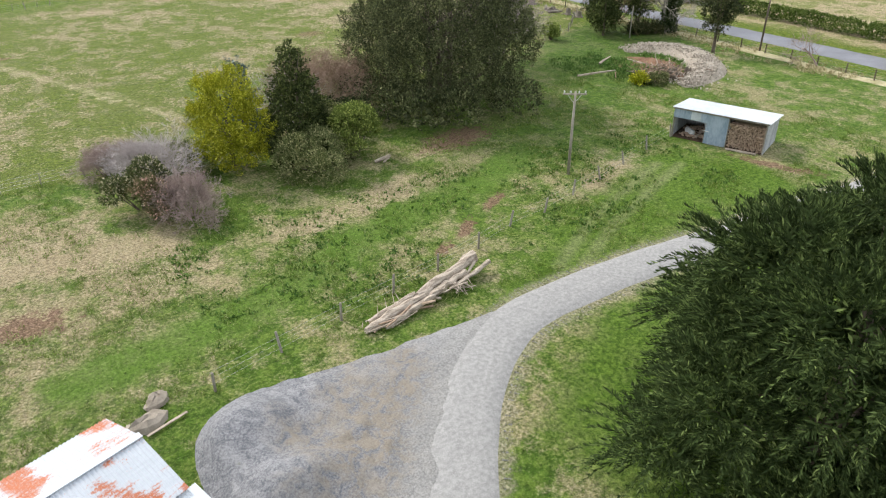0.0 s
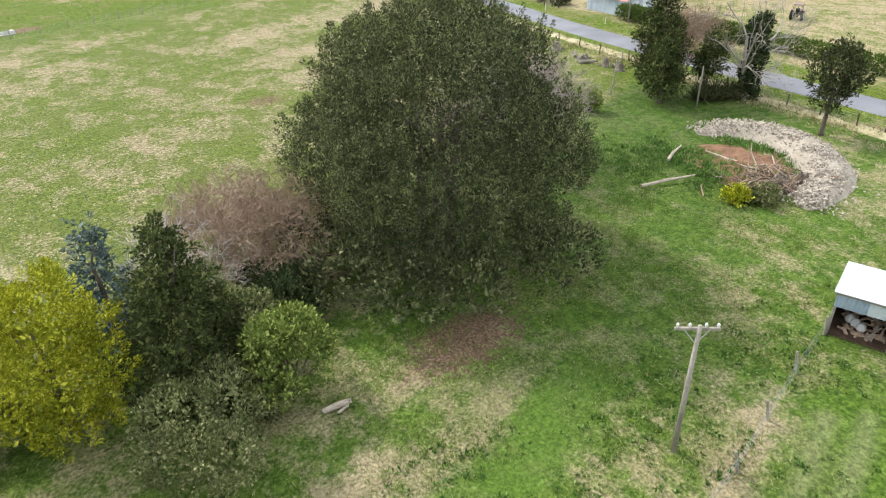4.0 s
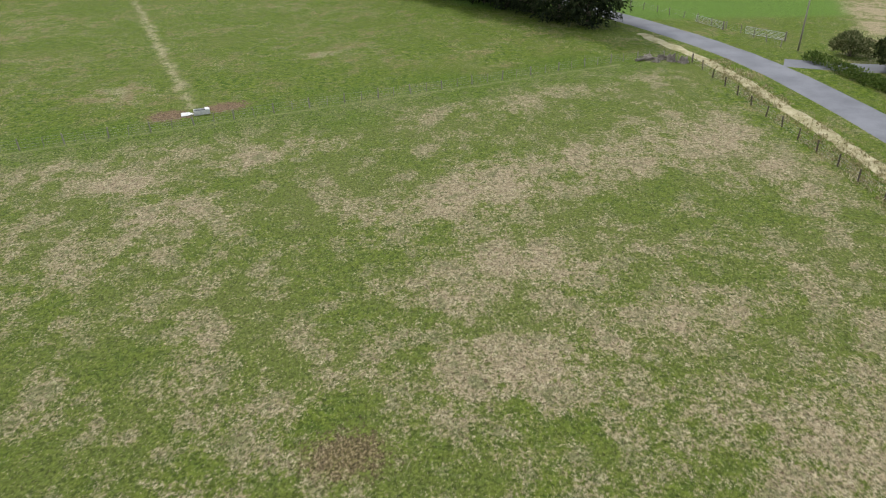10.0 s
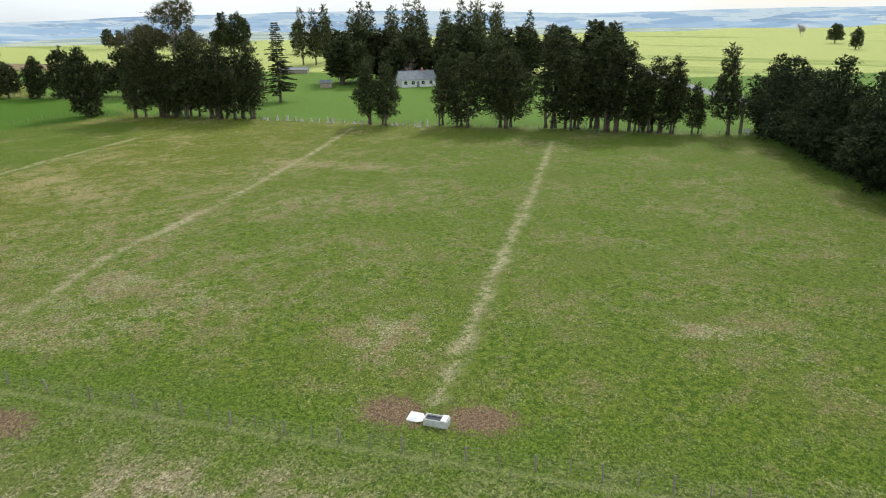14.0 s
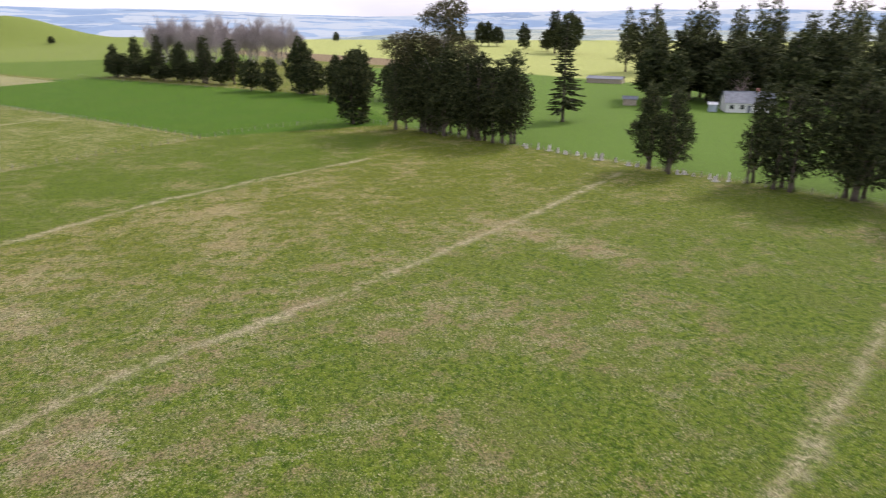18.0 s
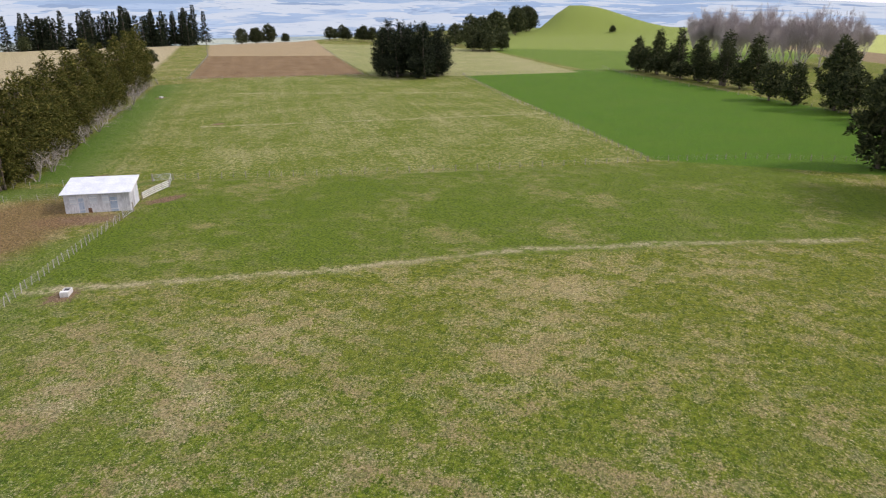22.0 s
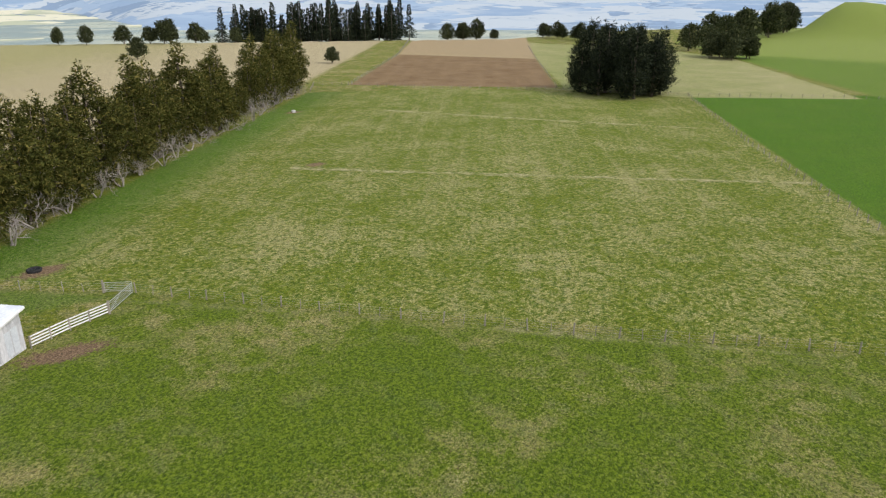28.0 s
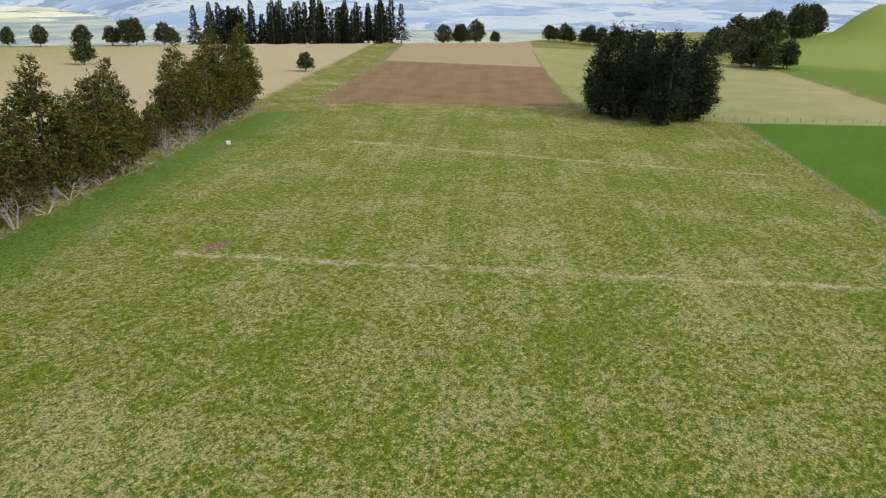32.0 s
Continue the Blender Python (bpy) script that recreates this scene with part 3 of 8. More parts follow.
L_HEDGE = leaf_material("hedge_leaf", (0.027, 0.043, 0.016), (0.061, 0.088, 0.032), (0.128, 0.155, 0.061))
L_SHELTER = leaf_material("shelter_leaf", (0.018, 0.029, 0.013), (0.042, 0.058, 0.024), (0.075, 0.092, 0.038))
L_YELLOW = leaf_material("golden_leaf", (0.18, 0.21, 0.012), (0.47, 0.48, 0.03), (0.76, 0.75, 0.10))
L_CONIF = leaf_material("conifer_leaf", (0.030, 0.042, 0.014), (0.078, 0.102, 0.032), (0.17, 0.20, 0.062))
L_BLUE = leaf_material("blue_needle", (0.055, 0.085, 0.080), (0.125, 0.175, 0.165), (0.26, 0.33, 0.305))
L_OLIVE = leaf_material("shrub_leaf", (0.095, 0.118, 0.042), (0.230, 0.250, 0.105), (0.40, 0.385, 0.20))
L_LIGHT = leaf_material("light_shrub_leaf", (0.098, 0.140, 0.028), (0.224, 0.280, 0.070), (0.420, 0.476, 0.140))
L_RHODO = leaf_material("flowering_leaf", (0.070, 0.091, 0.035), (0.168, 0.196, 0.070), (0.750, 0.672, 0.476))
L_PINK = leaf_material("pink_bloom_leaf", (0.105, 0.105, 0.045), (0.255, 0.210, 0.120), (0.750, 0.495, 0.420))
L_GUM = leaf_material("gum_leaf", (0.052, 0.054, 0.026), (0.110, 0.108, 0.050), (0.20, 0.17, 0.08))
L_FLAX = leaf_material("flax_leaf", (0.042, 0.056, 0.022), (0.112, 0.119, 0.049), (0.224, 0.196, 0.098))
L_DRY = leaf_material("dry_grass", (0.22, 0.19, 0.09), (0.42, 0.36, 0.20), (0.60, 0.54, 0.36))
L_GRASS = leaf_material("long_grass", (0.10, 0.165, 0.024), (0.190, 0.270, 0.055), (0.40, 0.39, 0.19))
L_WEED = leaf_material("weed_leaf", (0.065, 0.140, 0.030), (0.145, 0.250, 0.058), (0.27, 0.39, 0.12))
L_CLIPPED = leaf_material("clipped_hedge_leaf", (0.06, 0.10, 0.02), (0.14, 0.205, 0.04), (0.24, 0.30, 0.08))


# ---- meshes ----
def np_mesh(name, verts, faces, mat, smooth=False):
    """A mesh from an array of corners and one array of faces with equally many corners."""
    verts = np.asarray(verts, dtype=np.float32)
    faces = np.asarray(faces, dtype=np.int32)
    me = bpy.data.meshes.new(name)
    k = faces.shape[1]
    me.vertices.add(len(verts))
    me.vertices.foreach_set("co", verts.ravel())
    me.loops.add(faces.size)
    me.loops.foreach_set("vertex_index", faces.ravel())
    me.polygons.add(len(faces))
    me.polygons.foreach_set("loop_start", np.arange(0, faces.size, k, dtype=np.int32))
    me.polygons.foreach_set("loop_total", np.full(len(faces), k, dtype=np.int32))
    if smooth:
        me.polygons.foreach_set("use_smooth", np.ones(len(faces), dtype=bool))
    me.update(calc_edges=True)
    me.materials.append(mat)
    return me


class Geo:
    """Corners and faces of one mesh."""

    def __init__(self):
        self.v, self.f = [], []

    def add(self, verts, faces):
        n = len(self.v)
        self.v += [tuple(p) for p in verts]
        self.f += [tuple(i + n for i in f) for f in faces]
        return self

    def box(self, c, s, turn=0.0, bevel=0.012, tilt=None):
        hx, hy, hz = (a / 2 for a in s)
        b = min(bevel, 0.45 * min(hx, hy, hz))
        vs, fs, idx = [], [], {}
        for sx in (-1, 1):
            for sy in (-1, 1):
                for sz in (-1, 1):
                    idx[sx, sy, sz] = len(vs)
                    vs += [(sx * hx, sy * (hy - b), sz * (hz - b)), (sx * (hx - b), sy * hy, sz * (hz - b)), (sx * (hx - b), sy * (hy - b), sz * hz)]
        order = ((-1, -1), (1, -1), (1, 1), (-1, 1))
        for s1 in (-1, 1):
            o = order if s1 > 0 else order[::-1]
            fs.append([idx[s1, a, c2] for a, c2 in o])
            fs.append([idx[a, s1, c2] + 1 for c2, a in o])
            fs.append([idx[a, c2, s1] + 2 for a, c2 in o])
        for a in (-1, 1):
            for c2 in (-1, 1):
                e = [idx[a, c2, -1], idx[a, c2, -1] + 1, idx[a, c2, 1] + 1, idx[a, c2, 1]]
                fs.append(e if a * c2 > 0 else e[::-1])
                e = [idx[a, -1, c2], idx[a, 1, c2], idx[a, 1, c2] + 2, idx[a, -1, c2] + 2]
                fs.append(e if a * c2 > 0 else e[::-1])
                e = [idx[-1, a, c2] + 1, idx[-1, a, c2] + 2, idx[1, a, c2] + 2, idx[1, a, c2] + 1]
                fs.append(e if a * c2 > 0 else e[::-1])
        for (sx, sy, sz), i in idx.items():
            fs.append((i, i + 1, i + 2) if sx * sy * sz > 0 else (i + 2, i + 1, i))
        m = Matrix.Translation(c) @ (tilt if tilt is not None else Matrix.Rotation(radians(turn), 4, "Z"))
        return self.add([m @ Vector(p) for p in vs], fs)

    def tube(self, pts, radii, n=8, cap=True):
        pts = [Vector(p) for p in pts]
        vs, fs = [], []
        side = None
        for i, p in enumerate(pts):
            d = (pts[min(i + 1, len(pts) - 1)] - pts[max(i - 1, 0)]).normalized()
            if side is None:
                side = d.orthogonal().normalized()
            else:
                side = (side - d * side.dot(d)).normalized()
            up = d.cross(side)
            for k in range(n):
                a = 2 * math.pi * k / n
                vs.append(p + (side * math.cos(a) + up * math.sin(a)) * radii[i])
        for i in range(len(pts) - 1):
            for k in range(n):
                a, b = i * n + k, i * n + (k + 1) % n
                fs.append((a, b, b + n, a + n))
        if cap:
            fs.append(tuple(range(n))[::-1])
            fs.append(tuple(range((len(pts) - 1) * n, len(pts) * n)))
        return self.add(vs, fs)

    def quad(self, a, b, c, d):
        return self.add((a, b, c, d), ((0, 1, 2, 3),))

    def sheet(self, o, u, v, pitch=0.1, depth=0.02, thick=0.006):
        """Corrugated iron: waves run along v, follow one another along u."""
        o, u, v = Vector(o), Vector(u), Vector(v)
        n = u.cross(v).normalized()
        count = max(2, round(u.length / pitch) * 4)
        vs, fs = [], []
        for i in range(count + 1):
            w = (0, 0.5, 0, -0.5)[i % 4] * depth
            for t in (0, 1):
                for h in (0, -thick):
                    vs.append(o + u * (i / count) + v * t + n * (w + h))
        for i in range(count):
            a, b = i * 4, i * 4 + 4
            fs += [(a, b, b + 2, a + 2), (a + 1, a + 3, b + 3, b + 1), (a, a + 1, b + 1, b), (a + 2, b + 2, b + 3, a + 3)]
        fs += [(0, 2, 3, 1), (count * 4, count * 4 + 1, count * 4 + 3, count * 4 + 2)]
        return self.add(vs, fs)

    def mesh(self, name, mat, smooth=False):
        me = bpy.data.meshes.new(name)
        me.from_pydata(self.v, [], self.f)
        me.materials.append(mat)
        if smooth:
            me.polygons.foreach_set("use_smooth", [True] * len(me.polygons))
        me.update()
        return me


def thing(name, at, turn=0.0, label="", category="", group="", kind=""):
    ob = new(name)
    ob.empty_display_size = 0.3
    ob.matrix_basis = pose(at[0], at[1], at[2] if len(at) > 2 else 0.0, 0, 0, turn)
    return tagged(ob, label, category, group, kind)


def part(name, geo, mat, parent, label="", smooth=False, at=None):
    """Links a Geo or a mesh as one mesh object under a thing or a part."""
    me = geo.mesh(name, mat, smooth) if isinstance(geo, Geo) else geo
    ob = new(name, me)
    ob.parent = parent
    if at is not None:
        ob.matrix_basis = at
    return tagged(ob, label)


def solo(name, geo, mat, at=(0, 0, 0), turn=0.0, label="", category="", group="", kind="", smooth=False):
    me = geo.mesh(name, mat, smooth) if isinstance(geo, Geo) else geo
    ob = new(name, me)
    ob.matrix_basis = pose(*at, 0, 0, turn)
    return tagged(ob, label, category, group, kind)


def height(x, y):
    """The lie of the land."""
    s = -0.619 * x - 0.785 * y
    z2 = -60.0 * (1 - math.exp(-max(-0.87 * x + 0.5 * y - 780.0, 0.0) / 380.0))
    rim = 405.0 + 110.0 * min(max((-x - 500.0) / 200.0, 0.0), 1.0)
    z = -60.0 * (1 - math.exp(-max(s - rim, 0.0) / 330.0))
    z = min(z, z2)
    dx, dy = x + 694, y - 50
    side = 60.0 if dy > 0 else 21.0
    z += 23.0 * math.exp(-(((dx / 38.0) ** 2 + (dy / side) ** 2) ** 1.15)) * (1 if s < 900 else 0)
    z += 4.0 * math.exp(-(((x + 730) / 90.0) ** 2) - (((y - 125) / 75.0) ** 2))
    if x > 140:
        z -= 6.0 * min((x - 140) / 40.0, 1.0)
    return z


# ---- plants ----
def kites(rng, base, way, length, width, curl=0.25, roll=None):
    """One four-cornered leaf or spray for each base point, along way."""
    n = len(base)
    way = way / np.maximum(np.linalg.norm(way, axis=1, keepdims=True), 1e-6)
    r = rng.normal(size=(n, 3)) if roll is None else roll
    side = np.cross(way, r)
    side /= np.maximum(np.linalg.norm(side, axis=1, keepdims=True), 1e-6)
    up = np.cross(side, way)
    L = (length * rng.uniform(0.65, 1.35, n))[:, None]
    Wd = (width * rng.uniform(0.7, 1.3, n))[:, None]
    a = base
    b = base + way * L * 0.45 + side * Wd * 0.5 + up * L * curl * 0.2
    c = base + way * L - up * L * curl * 0.35
    d = base + way * L * 0.45 - side * Wd * 0.5 + up * L * curl * 0.2
    v = np.stack([a, b, c, d], 1).reshape(-1, 3)
    return v, np.arange(4 * n).reshape(-1, 4)


def unit(rng, n):
    d = rng.normal(size=(n, 3))
    return d / np.linalg.norm(d, axis=1, keepdims=True)


def shell(rng, lobes, n, low=-0.5, keep=0.72):
    """Points on the outer skin of many lobes, with the way outwards."""
    c = np.array([l[0] for l in lobes])
    r = np.array([l[1] for l in lobes])
    area = r[:, 0] * r[:, 1] + r[:, 0] * r[:, 2]
    pick = rng.choice(len(lobes), n * 2, p=area / area.sum())
    d = unit(rng, n * 2)
    d[:, 2] = np.where(d[:, 2] < low, -d[:, 2], d[:, 2])
    p = c[pick] + d * r[pick] * rng.uniform(0.86, 1.04, (n * 2, 1))
    ok = np.ones(n * 2, bool)
    for k in range(len(lobes)):
        q = (p - c[k]) / r[k]
        ok &= ~((np.einsum("ij,ij->i", q, q) < keep) & (pick != k))
    p, d = p[ok][:n], d[ok][:n]
    return p, d


def crown_mesh(name, rng, lobes, tufts, leaves, tuft, leaf, mat, up=0.35, spread=0.55, low=-0.5, out=None, droop=0.0, keep=0.72, fill=1.2, frond=0.0, flat=1.0, hang=0.12):
    """A crown of tufts; each tuft fans out several leaves."""
    p, d = shell(rng, lobes, tufts, low, keep)
    if out is not None:
        d = d * 0.6 + out(p) * 0.6
    d = d + np.array([0, 0, up])
    d /= np.linalg.norm(d, axis=1, keepdims=True)
    n = len(p)
    base = np.repeat(p, leaves, 0)
    way = np.repeat(d, leaves, 0) + rng.normal(size=(n * leaves, 3)) * spread
    way[:, 2] -= droop
    t = rng.uniform(-0.35, 1.0, (n * leaves, 1)) * tuft
    base = base + np.repeat(d, leaves, 0) * t + rng.normal(size=(n * leaves, 3)) * tuft * 0.3
    size = leaf[0]
    if frond:
        side = np.cross(d, rng.normal(size=(n, 3)) * flat + np.array([0, 0, 1.0 - flat]))
        side /= np.linalg.norm(side, axis=1, keepdims=True)
        q = np.tile(np.linspace(0.0, 1.0, leaves), n)[:, None]
        flip = np.tile(np.where(np.arange(leaves) % 2, 1.0, -1.0), n)[:, None]
        L = np.repeat(rng.uniform(0.7, 1.35, (n, 1)), leaves, 0) * tuft
        dd, ss = np.repeat(d, leaves, 0), np.repeat(side, leaves, 0)
        base = np.repeat(p, leaves, 0) + dd * (q - 0.3) * L - np.array([0, 0, 1.0]) * (q ** 2) * L * hang
        way = dd * 0.9 + ss * flip * frond * (1.05 - q) + rng.normal(size=base.shape) * 0.16
        size = leaf[0] * (1.15 - 0.65 * q[:, 0])
    v, f = kites(rng, base, way, size, leaf[1])
    if fill:
        p, d = shell(rng, [(c, r * 0.7) for c, r in lobes], int(n * fill), -0.9, 0.5)
        k = 1.0 if frond or tufts > 3000 else 1.3
        v2, f2 = kites(rng, p, rng.normal(size=p.shape), leaf[0] * k, leaf[1] * 2.2 * k)
        v, f = np.concatenate([v, v2]), np.concatenate([f, f2 + len(v)])
    return np_mesh(name, v, f, mat)


def plume_mesh(name, rng, lobes, clumps, leaves, long, wide, leaf, mat, up=0.8, out=0.6, droop=0.0, low=-0.6, keep=0.72, fill=1.5, fill_leaf=2.0, depth=0.78):
    """A crown of flame-shaped sprays, each a bundle of leaves round its own axis."""
    p, d = shell(rng, lobes, clumps, low, keep)
    n = len(p)
    ax = d * out + np.array([0, 0, up]) + rng.normal(0, 0.22, (n, 3))
    ax /= np.linalg.norm(ax, axis=1, keepdims=True)
    L = long * rng.uniform(0.65, 1.35, (n, 1))
    W = wide * rng.uniform(0.7, 1.3, (n, 1))
    t = rng.uniform(-0.25, 1.0, (n * leaves, 1))
    A, LL, WW = (np.repeat(q, leaves, 0) for q in (ax, L, W))
    rad = rng.normal(size=(n * leaves, 3))
    rad -= A * np.einsum("ij,ij->i", rad, A)[:, None]
    rad /= np.linalg.norm(rad, axis=1, keepdims=True)
    belly = np.clip(1.15 - t, 0.1, 1.0) ** 0.8
    base = np.repeat(p, leaves, 0) + A * t * LL + rad * belly * WW * rng.uniform(0.25, 0.9, t.shape)
    base[:, 2] -= (droop * np.clip(t, 0, 1) ** 2 * LL)[:, 0]
    way = A * 0.75 + rad * 0.55 + rng.normal(0, 0.2, base.shape)
    way[:, 2] -= droop * 0.9
    v, f = kites(rng, base, way, leaf[0], leaf[1])
    if fill:
        q, _ = shell(rng, [(c, r * depth) for c, r in lobes], int(n * fill), -0.9, 0.5)
        v2, f2 = kites(rng, q, rng.normal(size=q.shape), leaf[0] * fill_leaf, leaf[1] * fill_leaf)
        v, f = np.concatenate([v, v2]), np.concatenate([f, f2 + len(v)])
    return np_mesh(name, v, f, mat)


def column_lobes(rng, z0, z1, radius, n, size, squash=1.0, inner=True):
    """Lobes filling a crown whose half-width at the share h of its height is radius(h)."""
    out = []
    for i in range(n):
        h = (i + rng.uniform()) / n
        R = radius(h)
        s = size * rng.uniform(0.7, 1.25) * (0.55 + 0.45 * min(R / max(radius(0.4), 0.1), 1.0))
        a = rng.uniform(0, 2 * math.pi)
        k = max(R - s * 0.75, 0.0) * math.sqrt(rng.uniform(0.35, 1.0))
        out.append((np.array([math.cos(a) * k, math.sin(a) * k, z0 + (z1 - z0) * h]), np.array([s, s, s * squash])))
    if inner:
        for h in (0.15, 0.35, 0.55, 0.75):
            R = radius(h) * 0.62
            out.append((np.array([0, 0, z0 + (z1 - z0) * h]), np.array([R, R, (z1 - z0) * 0.16 + R * 0.3])))
    return out


def trunk_geo(rng, h, r, lobes=(), limbs=10, lean=0.15, n=8, first=0.25, bend=0.2, stems=1, gap=0.5):
    g = Geo()
    for s in range(stems):
        a = rng.uniform(0, 6.28)
        off = 0.0 if stems == 1 else gap * rng.uniform(0.4, 1.2)
        x0, y0 = math.cos(a) * off, math.sin(a) * off
        lx, ly = rng.normal(0, lean, 2)
        pts = [(x0 + lx * h * t + rng.normal(0, bend) * t * 0.6, y0 + ly * h * t + rng.normal(0, bend) * t * 0.6, h * t - 0.15 * (t == 0)) for t in (0, 0.05, 0.2, 0.4, 0.6, 0.8, 1.0)]
        k = 1.0 if stems == 1 else 0.7
        g.tube(pts, [r * k * q for q in (1.45, 1.08, 0.92, 0.75, 0.55, 0.35, 0.1)], n)
        for i in range(limbs // stems):
            if not len(lobes):
                break
            c = lobes[rng.integers(len(lobes))][0]
            t = min(max(first, c[2] / h - 0.25), 0.85) * rng.uniform(0.8, 1.0)
            j = min(int(t * 6), 5)
            b = Vector(pts[j]).lerp(Vector(pts[j + 1]), t * 6 - j)
            e = Vector(c) * 1.0
            m = b.lerp(e, 0.5) + Vector((0, 0, -0.08 * (e - b).length))
            rr = r * 0.38 * (1 - t * 0.5)
            g.tube([b, m, e], [rr, rr * 0.65, rr * 0.25], 5, False)
    return g


def tree(name, at, label, category, trunk, trunk_mat, crown, scale=1.0, turn=0.0, group=""):
    t = thing(name, at, turn, label, category, group)
    t.scale = (scale,) * 3 if not isinstance(scale, tuple) else scale
    part("trunk", trunk, trunk_mat, t, smooth=True)
    for c in (crown if isinstance(crown, list) else [crown]):
        part(c.name.split(".")[0], c, None, t)
    return t


def again(ob, x, y, turn, scale=1.0, label="", z=None, sz=None):
    m = pose(x, y, height(x, y) if z is None else z, 0, 0, turn) @ Matrix.Diagonal((scale, scale, sz or scale, 1))
    keep = tuple(ob.scale)
    ob.scale = (1, 1, 1)
    c = copy_thing(ob, m)
    ob.scale = keep
    return tagged(c, label)


def totara(seed, h, r, clear, mat, tufts=560, leaves=8, top=0.25, stems=1, size=None, leaf=(0.75, 0.26), trunk_r=0.36, frond=0.0, tuft=0.8, count=42, plume=None):
    """Dark upright tree, clear stem below: trunk and crown meshes."""
    rng = np.random.default_rng(seed)
    rad = lambda q: r * (min(1.0, 0.72 + q * 1.1) if q < 0.3 else max(top * (1 - q) + (1 - ((q - 0.3) / 0.7) ** 1.7) * (1 - 0.0), 0.06))
    wob = [rng.uniform(0.58, 1.22) for _ in range(9)]
    rad2 = lambda q: rad(q) * np.interp(q, np.linspace(0, 1, 9), wob)
    lobes = column_lobes(rng, clear, h - 0.6, rad2, count, size or r * 0.33, 1.1)
    tr = trunk_geo(rng, h * 0.9, trunk_r, lobes, 14, 0.02, stems=stems, gap=r * 0.4)
    if plume:
        clumps, blades, long, wide, hang = plume
        cr = plume_mesh("crown", rng, lobes, clumps, blades, long, wide, leaf, mat, 0.5, 0.7, hang, fill=2.6, fill_leaf=2.2)
    else:
        cr = crown_mesh("crown", rng, lobes, tufts, leaves, tuft, leaf, mat, 0.45, 0.5, -0.6, frond=frond, fill=2.2 if frond else 1.2)
    return tr, cr


def bare_tree(rng, h, spread, r, levels=4, kids=4, upward=0.5, twist=0.5, n=4, stems=1, thin=0.55, first=0.2, split=False, fine=0.022):
    """Leafless branching stems, in one mesh or one each."""
    g = Geo()

    twigs = []

    def grow(p, d, length, rad, level):
        if level >= max(2, levels - 1):
            w = (Vector(d) + Vector(rng.normal(0, 0.2, 3))).normalized()
            e = Vector(p) + w * length
            twigs.append((tuple(p), tuple(w), length, rad))
            if level < levels:
                for k in range(kids):
                    side = Vector(rng.normal(0, 1, 3))
                    grow(Vector(p).lerp(e, rng.uniform(0.3, 1.0)), (w * 0.75 + side.normalized() * spread * 0.8 + Vector((0, 0, 0.25 * upward))).normalized(), length * rng.uniform(0.5, 0.8), rad * 0.6, level + 1)
            return
        steps = 3 if level < 2 else 2
        pts, radii = [p], [rad]
        q, w = Vector(p), Vector(d)
        for s in range(steps):
            w = (w + Vector(rng.normal(0, 0.18 * (1 + twist), 3)) + Vector((0, 0, 0.08 * upward))).normalized()
            q = q + w * (length / steps)
            pts.append(q.copy())
            radii.append(rad * (1 - (1 - thin) * (s + 1) / steps))
        g.tube(pts, radii, 6 if level == 0 else (n if level < 2 else 3), False)
        if level >= levels:
            return
        for k in range(kids + (1 if level == 0 else 0)):
            t = rng.uniform(0.35 if level else first + 0.2, 1.0)
            j = min(int(t * steps), steps - 1)
            b = pts[j].lerp(pts[j + 1], t * steps - j)
            side = Vector(rng.normal(0, 1, 3))
            side = (side - w * side.dot(w)).normalized()
            e = (w * 0.75 + side * spread + Vector((0, 0, 0.25 * upward))).normalized()
            grow(b, e, length * rng.uniform(0.5, 0.75), max(radii[j] * 0.55, 0.012), level + 1)

    many = []
    for s in range(stems):
        if split:
            g = Geo()
            many.append(g)
        a = 2 * math.pi * s / stems + rng.uniform(0, 1)
        k = 0.0 if stems == 1 else 1.0
        grow(Vector((math.cos(a) * 0.2 * k, math.sin(a) * 0.2 * k, -0.1)), Vector((math.cos(a) * 0.5 * k, math.sin(a) * 0.5 * k, 1)).normalized(), h * 0.5, r, 0)
        if twigs and (split or s == stems - 1):
            b = np.array([q[0] for q in twigs])
            v, f = kites(rng, b, np.array([q[1] for q in twigs]), np.array([q[2] for q in twigs]) * 1.1, np.maximum(np.array([q[3] for q in twigs]) * 2.2, fine), 0.2)
            g.add(v.tolist(), f.tolist())
            twigs.clear()
    return many if split else g


# ---- the land ----
def axis(lo, hi, step, reach):
    mid = list(np.arange(lo, hi + step, step))
    out, s, v = [], step, mid[-1]
    while v < reach:
        s *= 1.35
        v += s
        out.append(v)
    low, s, v = [], step, mid[0]
    while v > -reach:
        s *= 1.35
        v -= s
        low.append(v)
    return low[::-1] + mid + out


def land():
    xs, ys = axis(-920, 220, 12, 4300), axis(-420, 460, 12, 4300)
    v = [(x, y, height(x, y)) for y in ys for x in xs]
    nx = len(xs)
    f = [(j * nx + i, j * nx + i + 1, (j + 1) * nx + i + 1, (j + 1) * nx + i) for j in range(len(ys) - 1) for i in range(nx - 1)]
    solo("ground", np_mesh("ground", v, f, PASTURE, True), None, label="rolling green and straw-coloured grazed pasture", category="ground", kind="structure")


